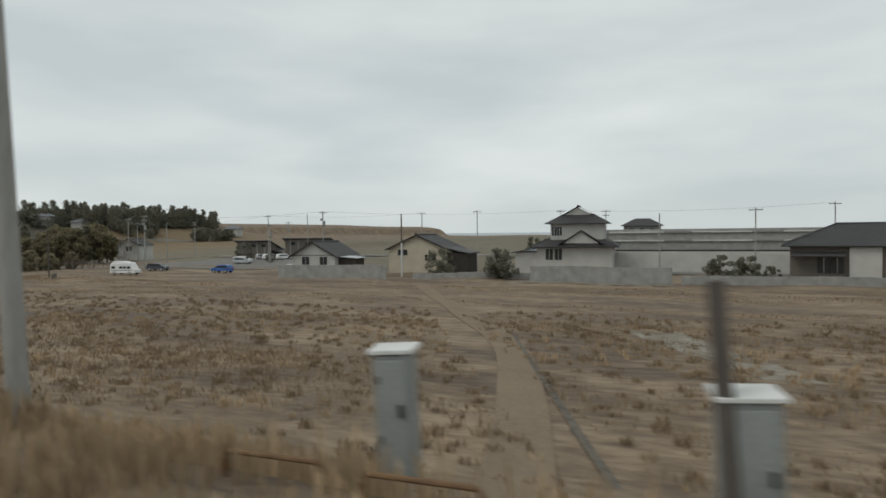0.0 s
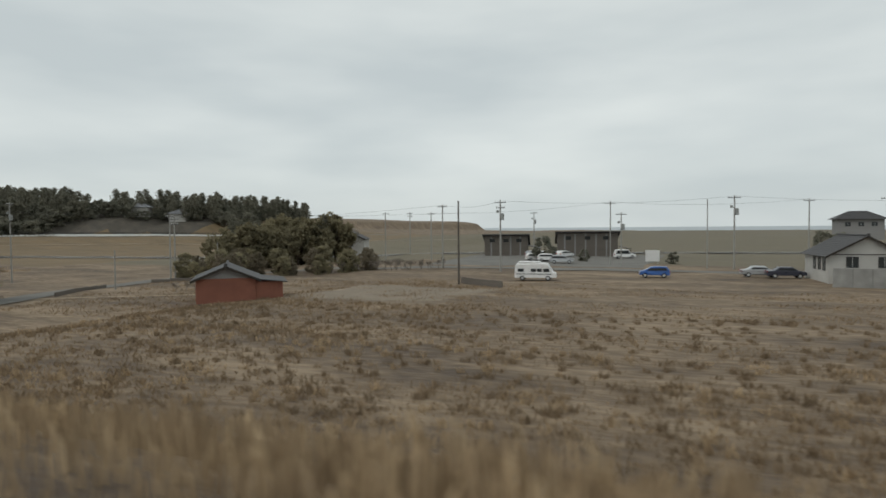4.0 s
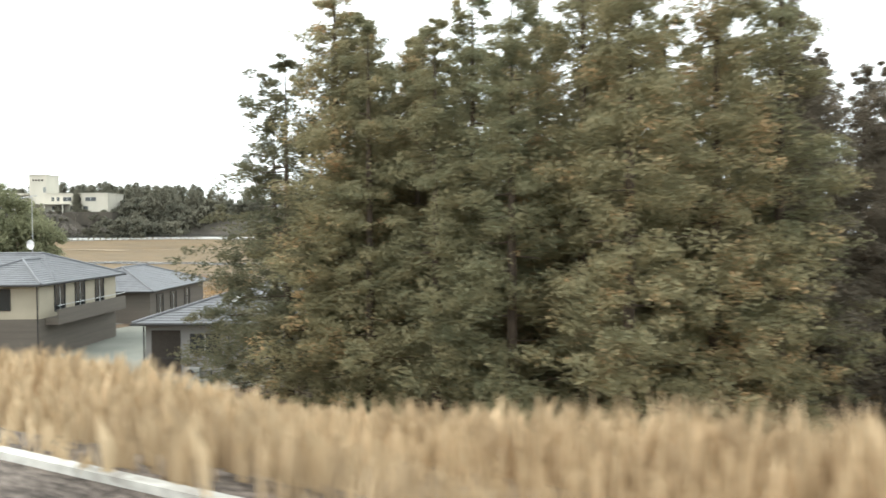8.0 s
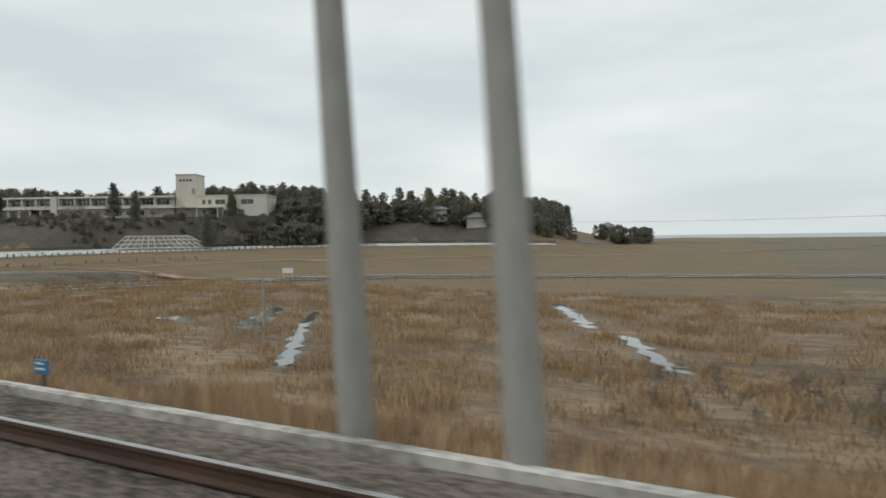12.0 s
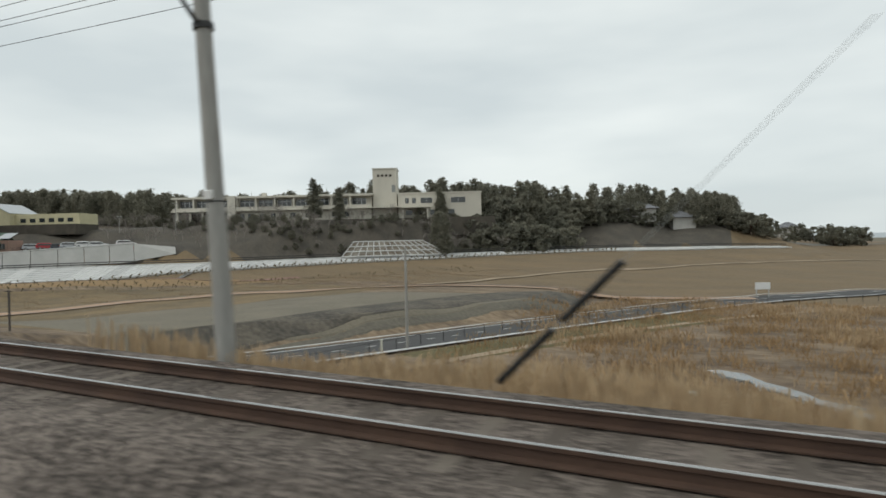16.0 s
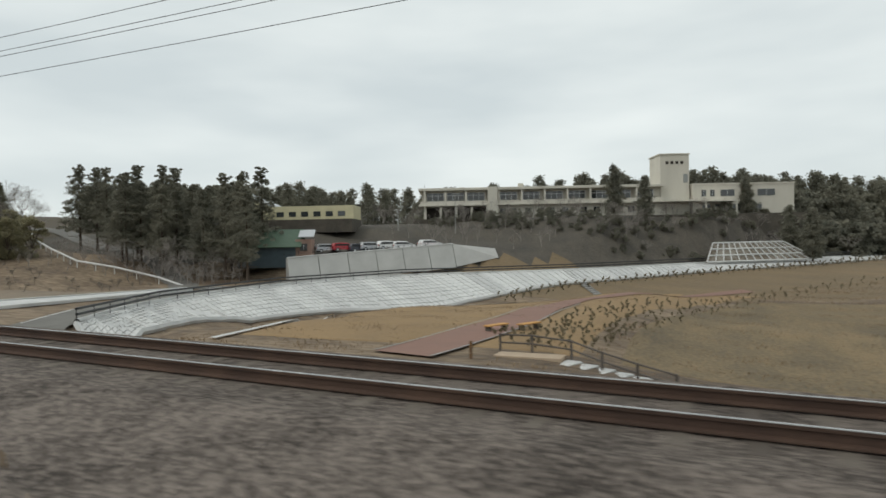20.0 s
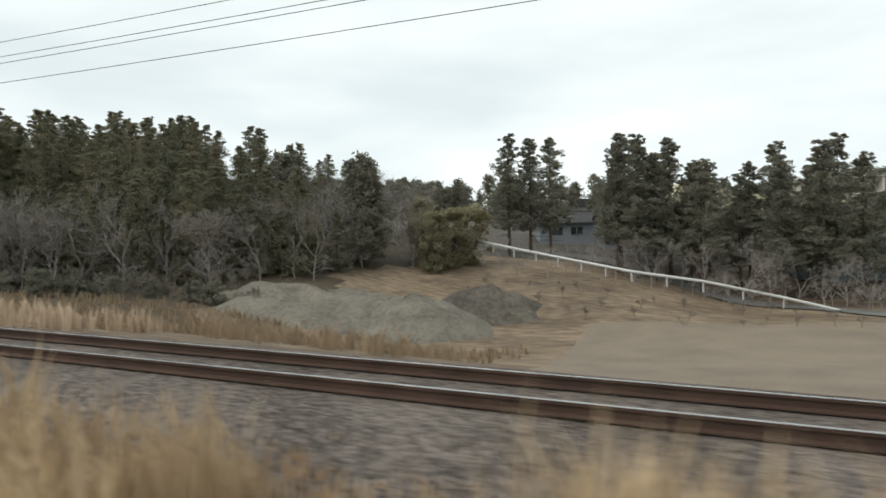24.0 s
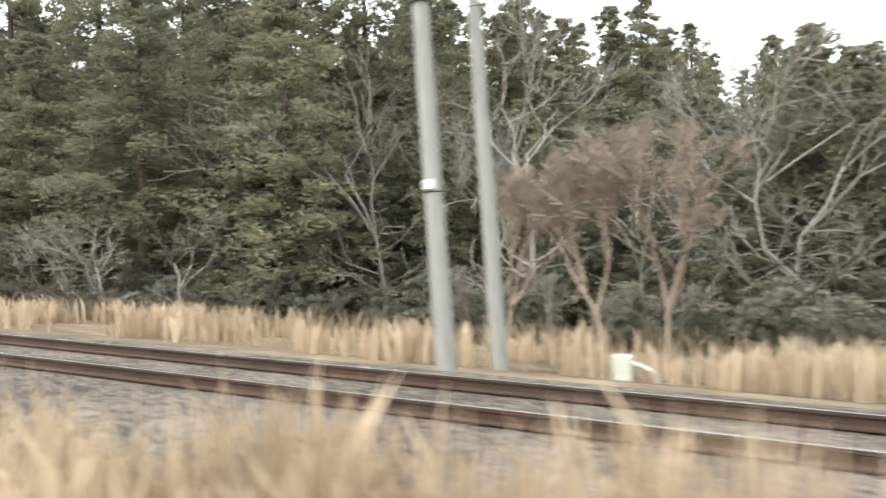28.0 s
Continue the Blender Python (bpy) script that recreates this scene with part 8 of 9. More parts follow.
# retaining wall below the car terrace
PALECONC = mat("pale_concrete", (0.50, 0.495, 0.47), (0.38, 0.375, 0.355), fine=20, coarse=0.5, bump=0.25)
rw = thing("retaining_wall", pose(0, 0, 0), "smooth pale grey concrete retaining wall", "retaining wall")
A0, A1 = Vector((-441.2, 76.2, 0.95)), Vector((-424.0, 99.5, 2.55))
for i in range(6):
    s, e = i / 6, (i + 1) / 6 - 0.004
    p, q = A0.lerp(A1, s), A0.lerp(A1, e)
    f = Vector((1.1, -0.8, 0))
    zb0, zb1 = -2.7 + 1.6 * s, -2.7 + 1.6 * e
    pb, qb = Vector((p.x + 1.1, p.y - 0.8, zb0 - 0.4)), Vector((q.x + 1.1, q.y - 0.8, zb1 - 0.4))
    bk = Vector((-0.6, 0.45, 0))
    part("panel", Geo().add([p, q, qb, pb, p + bk, q + bk, qb + bk * 3, pb + bk * 3], [(0, 1, 2, 3), (4, 7, 6, 5), (0, 4, 5, 1), (2, 6, 7, 3), (1, 5, 6, 2), (0, 3, 7, 4)]), PALECONC, rw)
A2 = Vector((-418.5, 106, 1.6))
part("wing_panel", Geo().add([A1, A2, A2 + Vector((1.0, -0.8, -1.6)), A1 + Vector((1.1, -0.8, -3.9)), A1 + Vector((-0.6, 0.5, 0)), A2 + Vector((-0.6, 0.5, 0)), A2 + Vector((-0.6, 0.5, -1.6)), A1 + Vector((-0.6, 0.5, -3.9))], [(0, 1, 2, 3), (4, 7, 6, 5), (0, 4, 5, 1), (2, 6, 7, 3), (1, 5, 6, 2), (0, 3, 7, 4)]), PALECONC, rw)
part("coping", Geo().path([tuple(A0 + Vector((0, 0, 0.05))), tuple(A1 + Vector((0, 0, 0.05)))], 0.12, 6), CONC_W, rw)
fence([(-442, 76.5, 0.95), (-424.6, 100, 2.55)], 0.9, 2.2, "dark low fence on the retaining wall", "terrace fences", mesh=False, rails=2)

# crib wall with a grid of beams
cw = thing("crib_wall", pose(-383.6, 121.6, -1.6, 0, 0, 42), "white concrete grid wall on the bank", "crib wall")
LX, HZ = 26.0, 3.4
part("backing", Geo().slab([(0, 0.15, 0), (LX, 0.15, 0), (LX - 6, 2.2, HZ), (3.2, 2.2, HZ)], 0.3), RUBBLE, cw)
for r in range(4):
    t = r / 3
    part("cross_beam", Geo().tube((3.2 * t, 0.05 + 2.05 * t, HZ * t), (LX - 6 * t, 0.05 + 2.05 * t, HZ * t), 0.14, 0.14, 4), CONC_W, cw)
for i in range(15):
    u = i / 14
    part("upright_beam", Geo().tube((LX * u, 0, 0), (3.2 + (LX - 9.2) * u, 2.05, HZ), 0.13, 0.13, 4), CONC_W, cw)

# ---- school ----
SX, SY, SZ, SR = -444.4, 130.5, 8.2, 23.4
school = thing("school_building", pose(SX, SY, SZ, 0, 0, SR), "long cream-white two-storey school with a square tower", "school")
part("roof_slab", Geo().box(-0.8, -0.9, 6.6, 56, 12, 7.2, 0.05), SCHOOLWHITE, school)
part("floor_slab", Geo().box(-0.8, -1.1, 3.0, 56, 11.5, 3.45, 0.05), SCHOOLWHITE, school)
# set-back wall in a darker copy of the school render, shade painted in
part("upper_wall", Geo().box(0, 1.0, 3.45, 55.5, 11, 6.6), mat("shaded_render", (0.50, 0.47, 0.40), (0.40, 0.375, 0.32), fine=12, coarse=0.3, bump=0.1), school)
part("parapet_band", Geo().box(-0.4, -0.95, 3.45, 55.6, -0.75, 4.1), SCHOOLWHITE, school)
part("ground_wall", Geo().box(16.5, 0.2, 0, 55.5, 11, 3.0), SCHOOLWHITE, school)
part("undercroft_wall", Geo().box(0.5, 6.0, 0, 16.5, 11, 3.0), DARKWOOD, school)
part("stair_tower", Geo().box(15.2, -1.3, -0.3, 17.4, 2.0, 7.3), SCHOOLWHITE, school)
for i in range(5):
    part("column", Geo().box(0.4 + 3.6 * i, -0.6, 0, 0.95 + 3.6 * i, 0, 3.0), SCHOOLWHITE, school)
bays = [0.9 + 4.75 * i for i in range(3)] + [18.0 + 5.3 * i for i in range(7)]
for i, u in enumerate(bays):
    part("pier", Geo().box(u - 0.45, -0.75, 3.45, u - 0.05, 1.0, 6.6), SCHOOLWHITE, school)
    wb = part("window_band", Geo().box(u + 0.2, 0.9, 4.3, u + 4.1, 1.02, 6.15), GLASS, school)
    part("sill", Geo().box(u + 0.1, 0.8, 4.2, u + 4.2, 1.05, 4.3), SCHOOLWHITE, wb)
    for k_ in range(4):
        part("mullion", Geo().box(u + 0.2 + 1.3 * k_ - 0.05, 0.84, 4.3, u + 0.2 + 1.3 * k_ + 0.05, 0.92, 6.15), ALU, wb)
    part("transom", Geo().box(u + 0.2, 0.84, 5.5, u + 4.1, 0.92, 5.6), ALU, wb)
for u in (18.8, 21.2, 24.6, 27.6, 30.0, 33.2, 37.5, 40.5, 45.0, 48.5):
    w_ = part("window", Geo().box(u - 0.7, 0.12, 1.0, u + 0.7, 0.22, 2.3), GLASS, school)
    part("window_frame", Geo().box(u - 0.78, 0.08, 0.9, u + 0.78, 0.13, 1.0), ALU, w_)
    part("sash_bar", Geo().box(u - 0.04, 0.08, 1.0, u + 0.04, 0.13, 2.3), ALU, w_)
part("chimney_block", Geo().box(23, 5, 7.2, 24.2, 6.5, 8.5), SCHOOLWHITE, school)
part("roof_block", Geo().box(9, 5, 7.2, 10.2, 6.2, 7.8), SCHOOLWHITE, school)
tw = part("tower", Geo().box(55.8, 1.5, 0, 62.6, 9, 14.2, 0.06), SCHOOLWHITE, school)
for k_ in range(4):
    part("tower_window", Geo().box(57.1 + 1.15 * k_, 1.42, 12.0, 57.75 + 1.15 * k_, 1.52, 12.65), DARKWOOD, tw)
part("tower_cap", Geo().box(55.6, 1.3, 14.2, 62.8, 9.2, 14.45), SCHOOLWHITE, tw)
part("louvre", Geo().box(61.2, 1.42, 7.6, 62.2, 1.52, 9.6), GREYP, tw)
part("link_roof", Geo().box(54.5, -2.2, 3.0, 70, 3.0, 3.4), SCHOOLWHITE, school)
part("right_wing", Geo().box(63, 0.5, 0, 86.5, 12, 6.9), SCHOOLWHITE, school)
part("wing_parapet", Geo().box(62.9, 0.35, 6.9, 86.7, 12.2, 7.25), SCHOOLWHITE, school)
for u, ww in ((65.5, 1.0), (67.5, 1.0), (71.0, 3.2), (75.5, 1.6), (80.0, 4.0)):
    w_ = part("window", Geo().box(u - ww / 2, 0.42, 4.2, u + ww / 2, 0.52, 5.7), GLASS, school)
    part("mullion", Geo().box(u - 0.04, 0.38, 4.2, u + 0.04, 0.43, 5.7), ALU, w_)
for u in (66, 69, 73, 78):
    part("ground_window", Geo().box(u - 0.9, 0.42, 0.9, u + 0.9, 0.52, 2.3), GLASS, school)
part("entrance_canopy", Geo().box(64, -3.5, 2.8, 72, 0.5, 3.1), SCHOOLWHITE, school)
for u in (64.5, 71.4):
    part("canopy_post", Geo().box(u - 0.15, -3.3, -0.4, u + 0.15, -3.0, 2.8), SCHOOLWHITE, school)
solo("school_terrace", Geo().box(-2, -3.0, -5.0, 90, 16, -0.02), SCRUB, "dark earth terrace under the school", "terrace", kind="structure", m=pose(SX, SY, SZ, 0, 0, SR))
solo("ramp_rail", Geo().path([(28, -6, -1.9), (48, -4.2, -0.4)], 0.12, 6), CONC_W, "pale sloping kerb below the school", "kerb", kind="structure", m=pose(SX, SY, SZ, 0, 0, SR))
# yellow school hall and houses on the skyline
yh = thing("school_hall", pose(-461.2, 96.8, 7.6, 0, 0, 20) @ Matrix.Diagonal((0.5, 0.8, 0.6, 1)), "pale yellow low hall with a gable end", "hall")
part("long_wall", Geo().box(0, 0, -3, 33, 9, 4.6), YELLOWW, yh)
part("plinth", Geo().box(-13.1, -2.1, -4, 33.1, 9, 0.2), SCRUB, yh)
part("gable_block", Geo().box(-13, -2, 0, 0, 10, 5.2), YELLOWW, yh)
part("gable", Geo().prism([(-13, 5.2), (0, 5.2), (-9, 9.0)], "y", -2, 10), YELLOWW, yh)
part("gable_roof", Geo().slab([(0.5, -2.4, 5.1), (0.5, 10.4, 5.1), (-9, 10.4, 9.3), (-9, -2.4, 9.3)], 0.2), METAL_W, yh)
for i in range(6):
    part("window", Geo().box(3 + 4.8 * i, -0.06, 1.2, 5.8 + 4.8 * i, 0.04, 2.8), GLASS, yh)
for x, y, z, w in ((-520, 200, 12.0, 10), (-505, 198, 11.6, 8), (-640, 230, 15, 14)):
    ob = thing("house", pose(x, y, z, 0, 0, 15), "dark distant house on the skyline", "house", "skyline houses")
    part("wall", Geo().box(0, 0, -4, w, 7, 4), GREYWALL, ob)
    part("roof", Geo().prism([(-0.6, 4), (w + 0.6, 4), (w * 0.8, 6), (w * 0.2, 6)], "y", -0.5, 7.5), TILE_D, ob)
# green-roofed house by the grove
gh = thing("house", pose(-451.9, 77.6, 1.3, 0, 0, 30), "small house with a green metal roof and blue wall", "house", "houses")
part("wall", Geo().box(0, 0, -2, 9, 6, 1.5), mat("blue_boards", (0.085, 0.115, 0.13), (0.06, 0.08, 0.09)), gh)
part("end_wall", Geo().box(9, 0.2, -2, 11.5, 5.8, 2.5), mat("pinkish_boards", (0.36, 0.24, 0.19), (0.28, 0.19, 0.15)), gh)
part("roof_plane", Geo().slab([(-0.6, -0.9, 1.3), (10, -0.9, 1.3), (10, 3, 4.2), (-0.6, 3, 4.2)], 0.12), mat("green_metal_roof", (0.10, 0.15, 0.105), (0.07, 0.11, 0.075), rough=0.5), gh)
part("back_roof", Geo().slab([(-0.6, 6.9, 1.3), (10, 6.9, 1.3), (10, 3, 4.2), (-0.6, 3, 4.2)], 0.12), MATS["green_metal_roof"], gh)
part("gable_roof", Geo().slab([(9.5, -0.3, 2.9), (12, -0.3, 2.9), (12, 3, 4.1), (9.5, 3, 4.1)], 0.1), METAL_W, gh)
window(gh, "f", 10.3, 1.2, 1.0, 1.0, 9, 6)
for x, y, z in ((-487, 92, 3.0), (-477, 89, 3.0)):
    ob = thing("house", pose(x, y, z, 0, 0, 20), "old two-storey house behind the grove", "house", "houses")
    part("wall", Geo().box(0, 0, -2, 8, 7, 4.2), mat("grey_blue_wall", (0.24, 0.27, 0.29), (0.17, 0.19, 0.21)), ob)
    roof_gable(ob, 8, 7, 4.2, 1.6, TILE_D, CREAM, "x")
    window(ob, "f", 2.5, 2.8, 1.6, 1.0, 8, 7)
    window(ob, "f", 5.5, 2.8, 1.6, 1.0, 8, 7)
# hill houses at the ridge
for x, y, z, r in ((-318, 226, 4.0, 30), (-280, 300, 1.0, 10), (-330, 214, 5.0, 25)):
    ob = thing("house", pose(x, y, ground_z(x, y) - 0.3, 0, 0, r), "distant house with a tiled roof on the wooded ridge", "house", "ridge houses")
    part("wall", Geo().box(0, 0, 0, 8, 7, 4.6), WHITE, ob)
    roof_hip(ob, 8, 7, 4.6, 2.2, TILE, 0.8, 0.8)

# ---- bridge over the road ----
zb = float(climb(-436))
br = thing("bridge_railing", pose(0, 0, zb), "green painted steel bridge railing along our track", "railing", "bridge railings")
X0, X1 = -416.0, -444.5
part("top_rail", Geo().path([(X0, 4.0, -0.86), (X1, 4.0, -0.88), (-446.0, 3.4, -1.68), (-446.6, 3.2, -2.0)], 0.036, 8), GREENP, br)
part("mid_rail", Geo().path([(X0, 4.0, -1.24), (X1, 4.0, -1.27), (-445.7, 3.45, -2.05)], 0.03, 8), GREENP, br)
for i, x in enumerate(np.arange(X1, X0, 0.98)):
    part("post", Geo().box(x - 0.03, 3.96, -2.1, x + 0.03, 4.05, -0.9), GREENP, br)
part("end_post", Geo().box(-445.0, 3.72, -2.2, -444.93, 3.79, -1.1), GREENP, br)
part("kick_girder", Geo().box(X1 + 0.02, 4.06, -2.5, X0, 4.12, -1.56), GREENP, br)
part("girder_flange", Geo().box(X1 + 0.02, 4.06, -1.56, X0, 4.22, -1.52), GREENP, br)
part("walkway", Geo().box(X1 + 0.2, 2.6, -2.45, X0, 3.7, -2.38), DKMETAL, br)
part("end_panel", Geo().box(-444.35, 4.35, -2.1, -442.75, 4.45, -1.3, 0.01), CONC, br)
part("gate_post", Geo().box(-442.78, 4.0, -2.2, -442.62, 4.14, -1.25, 0.01), GREYP, br)
part("edge_beam", Geo().box(-442.6, 4.3, -2.1, X0, 4.6, -1.5, 0.02), CONC, br)
br2 = thing("bridge_railing", pose(0, 0, zb), "green painted steel railing beyond the far track", "railing", "bridge railings")
part("top_rail", Geo().path([(X0, 9.1, -0.98), (-444.5, 9.1, -0.98)], 0.03, 8), GREENP, br2)
for x in np.arange(-444.4, X0, 2.4):
    part("post", Geo().box(x - 0.03, 9.06, -1.9, x + 0.03, 9.14, -0.98), GREENP, br2)
cb = thing("cable_hose", pose(0, 0, zb), "thick dark cable hose with pale bands on the far railing", "cable")
hose = [(x, 8.9, -1.40 - 0.03 * math.sin(x * 0.9)) for x in np.arange(-444.0, X0, 0.8)]
hose = [(-444.7, 8.8, -1.52), (-444.5, 8.85, -1.38)] + hose
part("hose", Geo().path(hose, 0.08, 8), BLACKP, cb)
for x in np.arange(-443.2, X0, 1.25):
    part("hose_band", Geo().tube((x, 8.9, -1.40 - 0.03 * math.sin(x * 0.9)), (x + 0.08, 8.9, -1.40 - 0.03 * math.sin((x + 0.08) * 0.9)), 0.088, 0.088, 8), GREYP, cb)

# ---- spoil heap on the gravel lot ----
def heap(name, x, y, rx, ry, h, rot, material, label, seed):
    r_ = np.random.default_rng(seed)
    n, m = 26, 44
    vs = []
    ca, sa = math.cos(radians(rot)), math.sin(radians(rot))
    ph = r_.random(6) * 6.28
    for i in range(n + 1):
        t = i / n
        for j in range(m):
            w = 6.283 * j / m
            k = 1 + 0.10 * math.sin(3 * w + ph[0]) + 0.07 * math.sin(5 * w + ph[1])
            px, py = rx * t * k * math.cos(w), ry * t * k * math.sin(w)
            z = h * max(0, 1 - t ** 1.6) * (1 + 0.16 * math.sin(0.5 * px + ph[2]) + 0.08 * math.sin(1.7 * px + 1.3 * py + ph[3])) + (0.14 * math.sin(2.1 * px + ph[4]) * math.sin(1.9 * py) + 0.10 * math.sin(4.3 * px + 2 * py) + 0.07 * r_.normal()) * (1 - t)
            X, Y = x + ca * px - sa * py, y + sa * px + ca * py
            vs.append((X, Y, ground_z(X, Y) + z - 0.12 * t))
    fs = [(i * m + j, i * m + (j + 1) % m, (i + 1) * m + (j + 1) % m, (i + 1) * m + j) for i in range(n) for j in range(m)]
    return solo(name, raw_mesh(name, vs, fs, material, True), material, label, "heap", "spoil heaps")


SPOIL = mat("grey_spoil", (0.215, 0.195, 0.155), (0.11, 0.098, 0.078), fine=2.6, coarse=0.5, bump=1.0, contrast=0.6)
heap("earth_mound", -493, 44, 10.5, 5.5, 2.6, 24, SPOIL, "long grey heap of earth and stones", 3)
heap("earth_mound", -486, 45.5, 7.5, 5.0, 2.6, 20, SPOIL, "grey heap of earth and stones", 4)
heap("soil_mound", -481.5, 53, 5.0, 3.4, 2.3, 15, DARKSOIL, "dark heap of wet soil", 5)

# ---- level crossing ----
zx = float(climb(-534)) 
xing = thing("level_crossing", pose(0, 0, 0), "pale concrete level-crossing deck across the track", "level crossing")
CONC_X = mat("crossing_concrete", (0.22, 0.205, 0.185), (0.14, 0.13, 0.117), fine=18, coarse=0.7, bump=0.2)
for y0, y1 in ((-1.0, 4.5), (4.55, 5.32), (5.46, 6.34), (6.48, 7.3), (7.32, 8.9)):
    g = Geo()
    g.add([(x, y, RAIL - 0.03 + float(climb(x)) - dz_) for dz_ in (0, 0.2) for x, y in ((-532.3, y0), (-532.3, y1), (-535.6, y1), (-535.6, y0))], [(0, 1, 2, 3), (7, 6, 5, 4), (0, 4, 5, 1), (1, 5, 6, 2), (2, 6, 7, 3), (3, 7, 4, 0)])
    part("deck_panel", g, CONC_X, xing)
part("edge_strip", Geo().slab([(-535.6, 3.0, RAIL + 0.0 + zx), (-535.3, 3.0, RAIL + 0.0 + zx), (-535.3, 4.9, RAIL + zx), (-535.6, 4.9, RAIL + zx)], 0.06), PAINT_W, xing)
part("flange_guard", Geo().box(-535.6, 9.0, RAIL - 0.25 + zx, -532.3, 9.18, RAIL + 0.06 + zx, 0.02), DKMETAL, xing)
part("guard_lip", Geo().box(-535.6, 8.97, RAIL + 0.06 + zx, -532.3, 9.02, RAIL + 0.1 + zx), CONC_W, xing)
# close pole on our side
np_ = thing("line_pole", pose(-496.2, 3.2, ground_z(-496.2, 3.2) - 0.2, 0, -6, 0), "grey steel pole close to the train", "pole")
part("pole", Geo().tube((0, 0, 0), (0, 0, 6.2), 0.085, 0.06, 12), DARKMAST, np_)
part("sleeve", Geo().tube((0, 0, 0), (0, 0, 3.1), 0.095, 0.09, 12), GREYP, np_, "pale grey lower sleeve")
part("collar", Geo().tube((0, 0, 3.62), (0, 0, 3.8), 0.105, 0.105, 12), DKMETAL, np_)
bx = thing("ground_box", pose(-546.6, 9.4, ground_z(-546.6, 9.4)) @ Matrix.Diagonal((0.75, 0.75, 0.75, 1)), "pale trackside box in dry grass", "box")
part("case", Geo().box(-0.18, -0.15, 0, 0.18, 0.15, 0.5, 0.02), PALEBOX, bx)
part("pipe", Geo().path([(0.1, 0, 0.4), (0.6, 0, 0.2), (0.7, 0, -0.2)], 0.05, 6), PALEBOX, bx)


# ---- grasses ----
def blades(name, n, area, height, material, label, seed, keep=None, width=0.012, base=None, plume=0.0, lean=0.3, clump=0, loose=0.16):
    """Grass blades grown over an area: two faces and a tip each, as one object."""
    r_ = np.random.default_rng(seed)
    x0, x1, y0, y1 = area
    if clump:
        k_ = max(1, n // clump)
        cx, cy = x0 + (x1 - x0) * r_.random(k_), y0 + (y1 - y0) * r_.random(k_)
        x = np.repeat(cx, clump) + r_.normal(size=k_ * clump) * loose
        y = np.repeat(cy, clump) + r_.normal(size=k_ * clump) * loose
        hs = np.repeat(0.55 + 0.75 * r_.random(k_), clump)
    else:
        x, y = x0 + (x1 - x0) * r_.random(n), y0 + (y1 - y0) * r_.random(n)
        hs = 0.7 + 0.5 * np.sin(x * 0.37 + 1.3 * np.sin(x * 0.11)) * np.sin(y * 0.9 + x * 0.2)
    if keep is not None:
        ok = keep(x, y)
        x, y, hs = x[ok], y[ok], hs[ok]
    n = len(x)
    z = ground_z(x, y) if base is None else base(x, y)
    h = height * hs * (0.55 + 0.6 * r_.random(n))
    a = r_.random(n) * 6.283
    ux, uy = np.cos(a), np.sin(a)
    b = r_.random(n) * 6.283
    lx, ly = np.cos(b) * lean * h * r_.random(n), np.sin(b) * lean * h * r_.random(n)
    w = width * (0.6 + 0.9 * r_.random(n)) * (0.5 + h / height)
    P = np.empty((n, 5, 3))
    P[:, 0] = np.stack([x - ux * w, y - uy * w, z - 0.05], 1)
    P[:, 1] = np.stack([x + ux * w, y + uy * w, z - 0.05], 1)
    wm = w * (0.8 + plume * (r_.random(n) < 0.45))
    mx, my, mz = x + lx * 0.45, y + ly * 0.45, z + h * (0.62 if not plume else 0.74)
    P[:, 2] = np.stack([mx + ux * wm, my + uy * wm, mz], 1)
    P[:, 3] = np.stack([mx - ux * wm, my - uy * wm, mz], 1)
    P[:, 4] = np.stack([x + lx, y + ly, z + h], 1)
    faces = []
    for i in range(n):
        k_ = 5 * i
        faces.append((k_, k_ + 1, k_ + 2, k_ + 3))
        faces.append((k_ + 3, k_ + 2, k_ + 4))
    return solo(name, raw_mesh(name, P.reshape(-1, 3).tolist(), faces, material), None, label, "grass", kind="stuff")


def in_pool(x, y):
    """Water and its rim, where no grass stands."""
    near = np.zeros(x.shape, bool)
    for ax, ay, bx, by, r in ((-268, 56, -252.6, 30.8, 0.75), (-246, 72.4, -238.5, 54.5, 0.9), (-235.2, 51.5, -230, 38.2, 0.8), (-273.5, 56.6, -266.7, 42.6, 0.9), (-278, 45.5, -273.2, 43.2, 0.7), (-304.9, 41.7, -294, 28.1, 1.1)):
        t = np.clip(((x - ax) * (bx - ax) + (y - ay) * (by - ay)) / ((bx - ax) ** 2 + (by - ay) ** 2), 0, 1)
        near |= np.hypot(x - ax - t * (bx - ax), y - ay - t * (by - ay)) < r
    return near


def lane_edge(y):
    return np.interp(y, (9, 15.8, 20.8, 29.7), (-125, -126.7, -130.4, -139))


def bank(x, y):
    return (y > np.where(x > -136, 2.0, np.where(x > -200, 2.95, np.where(x > -264, centre_y(x) + 2.55, centre_y(x) + 1.9)))) & ~((x < -118.5) & (x > -131) & (y < 6.8)) & ~((x < -210.8) & (x > -214.2) & (y < 6.3))


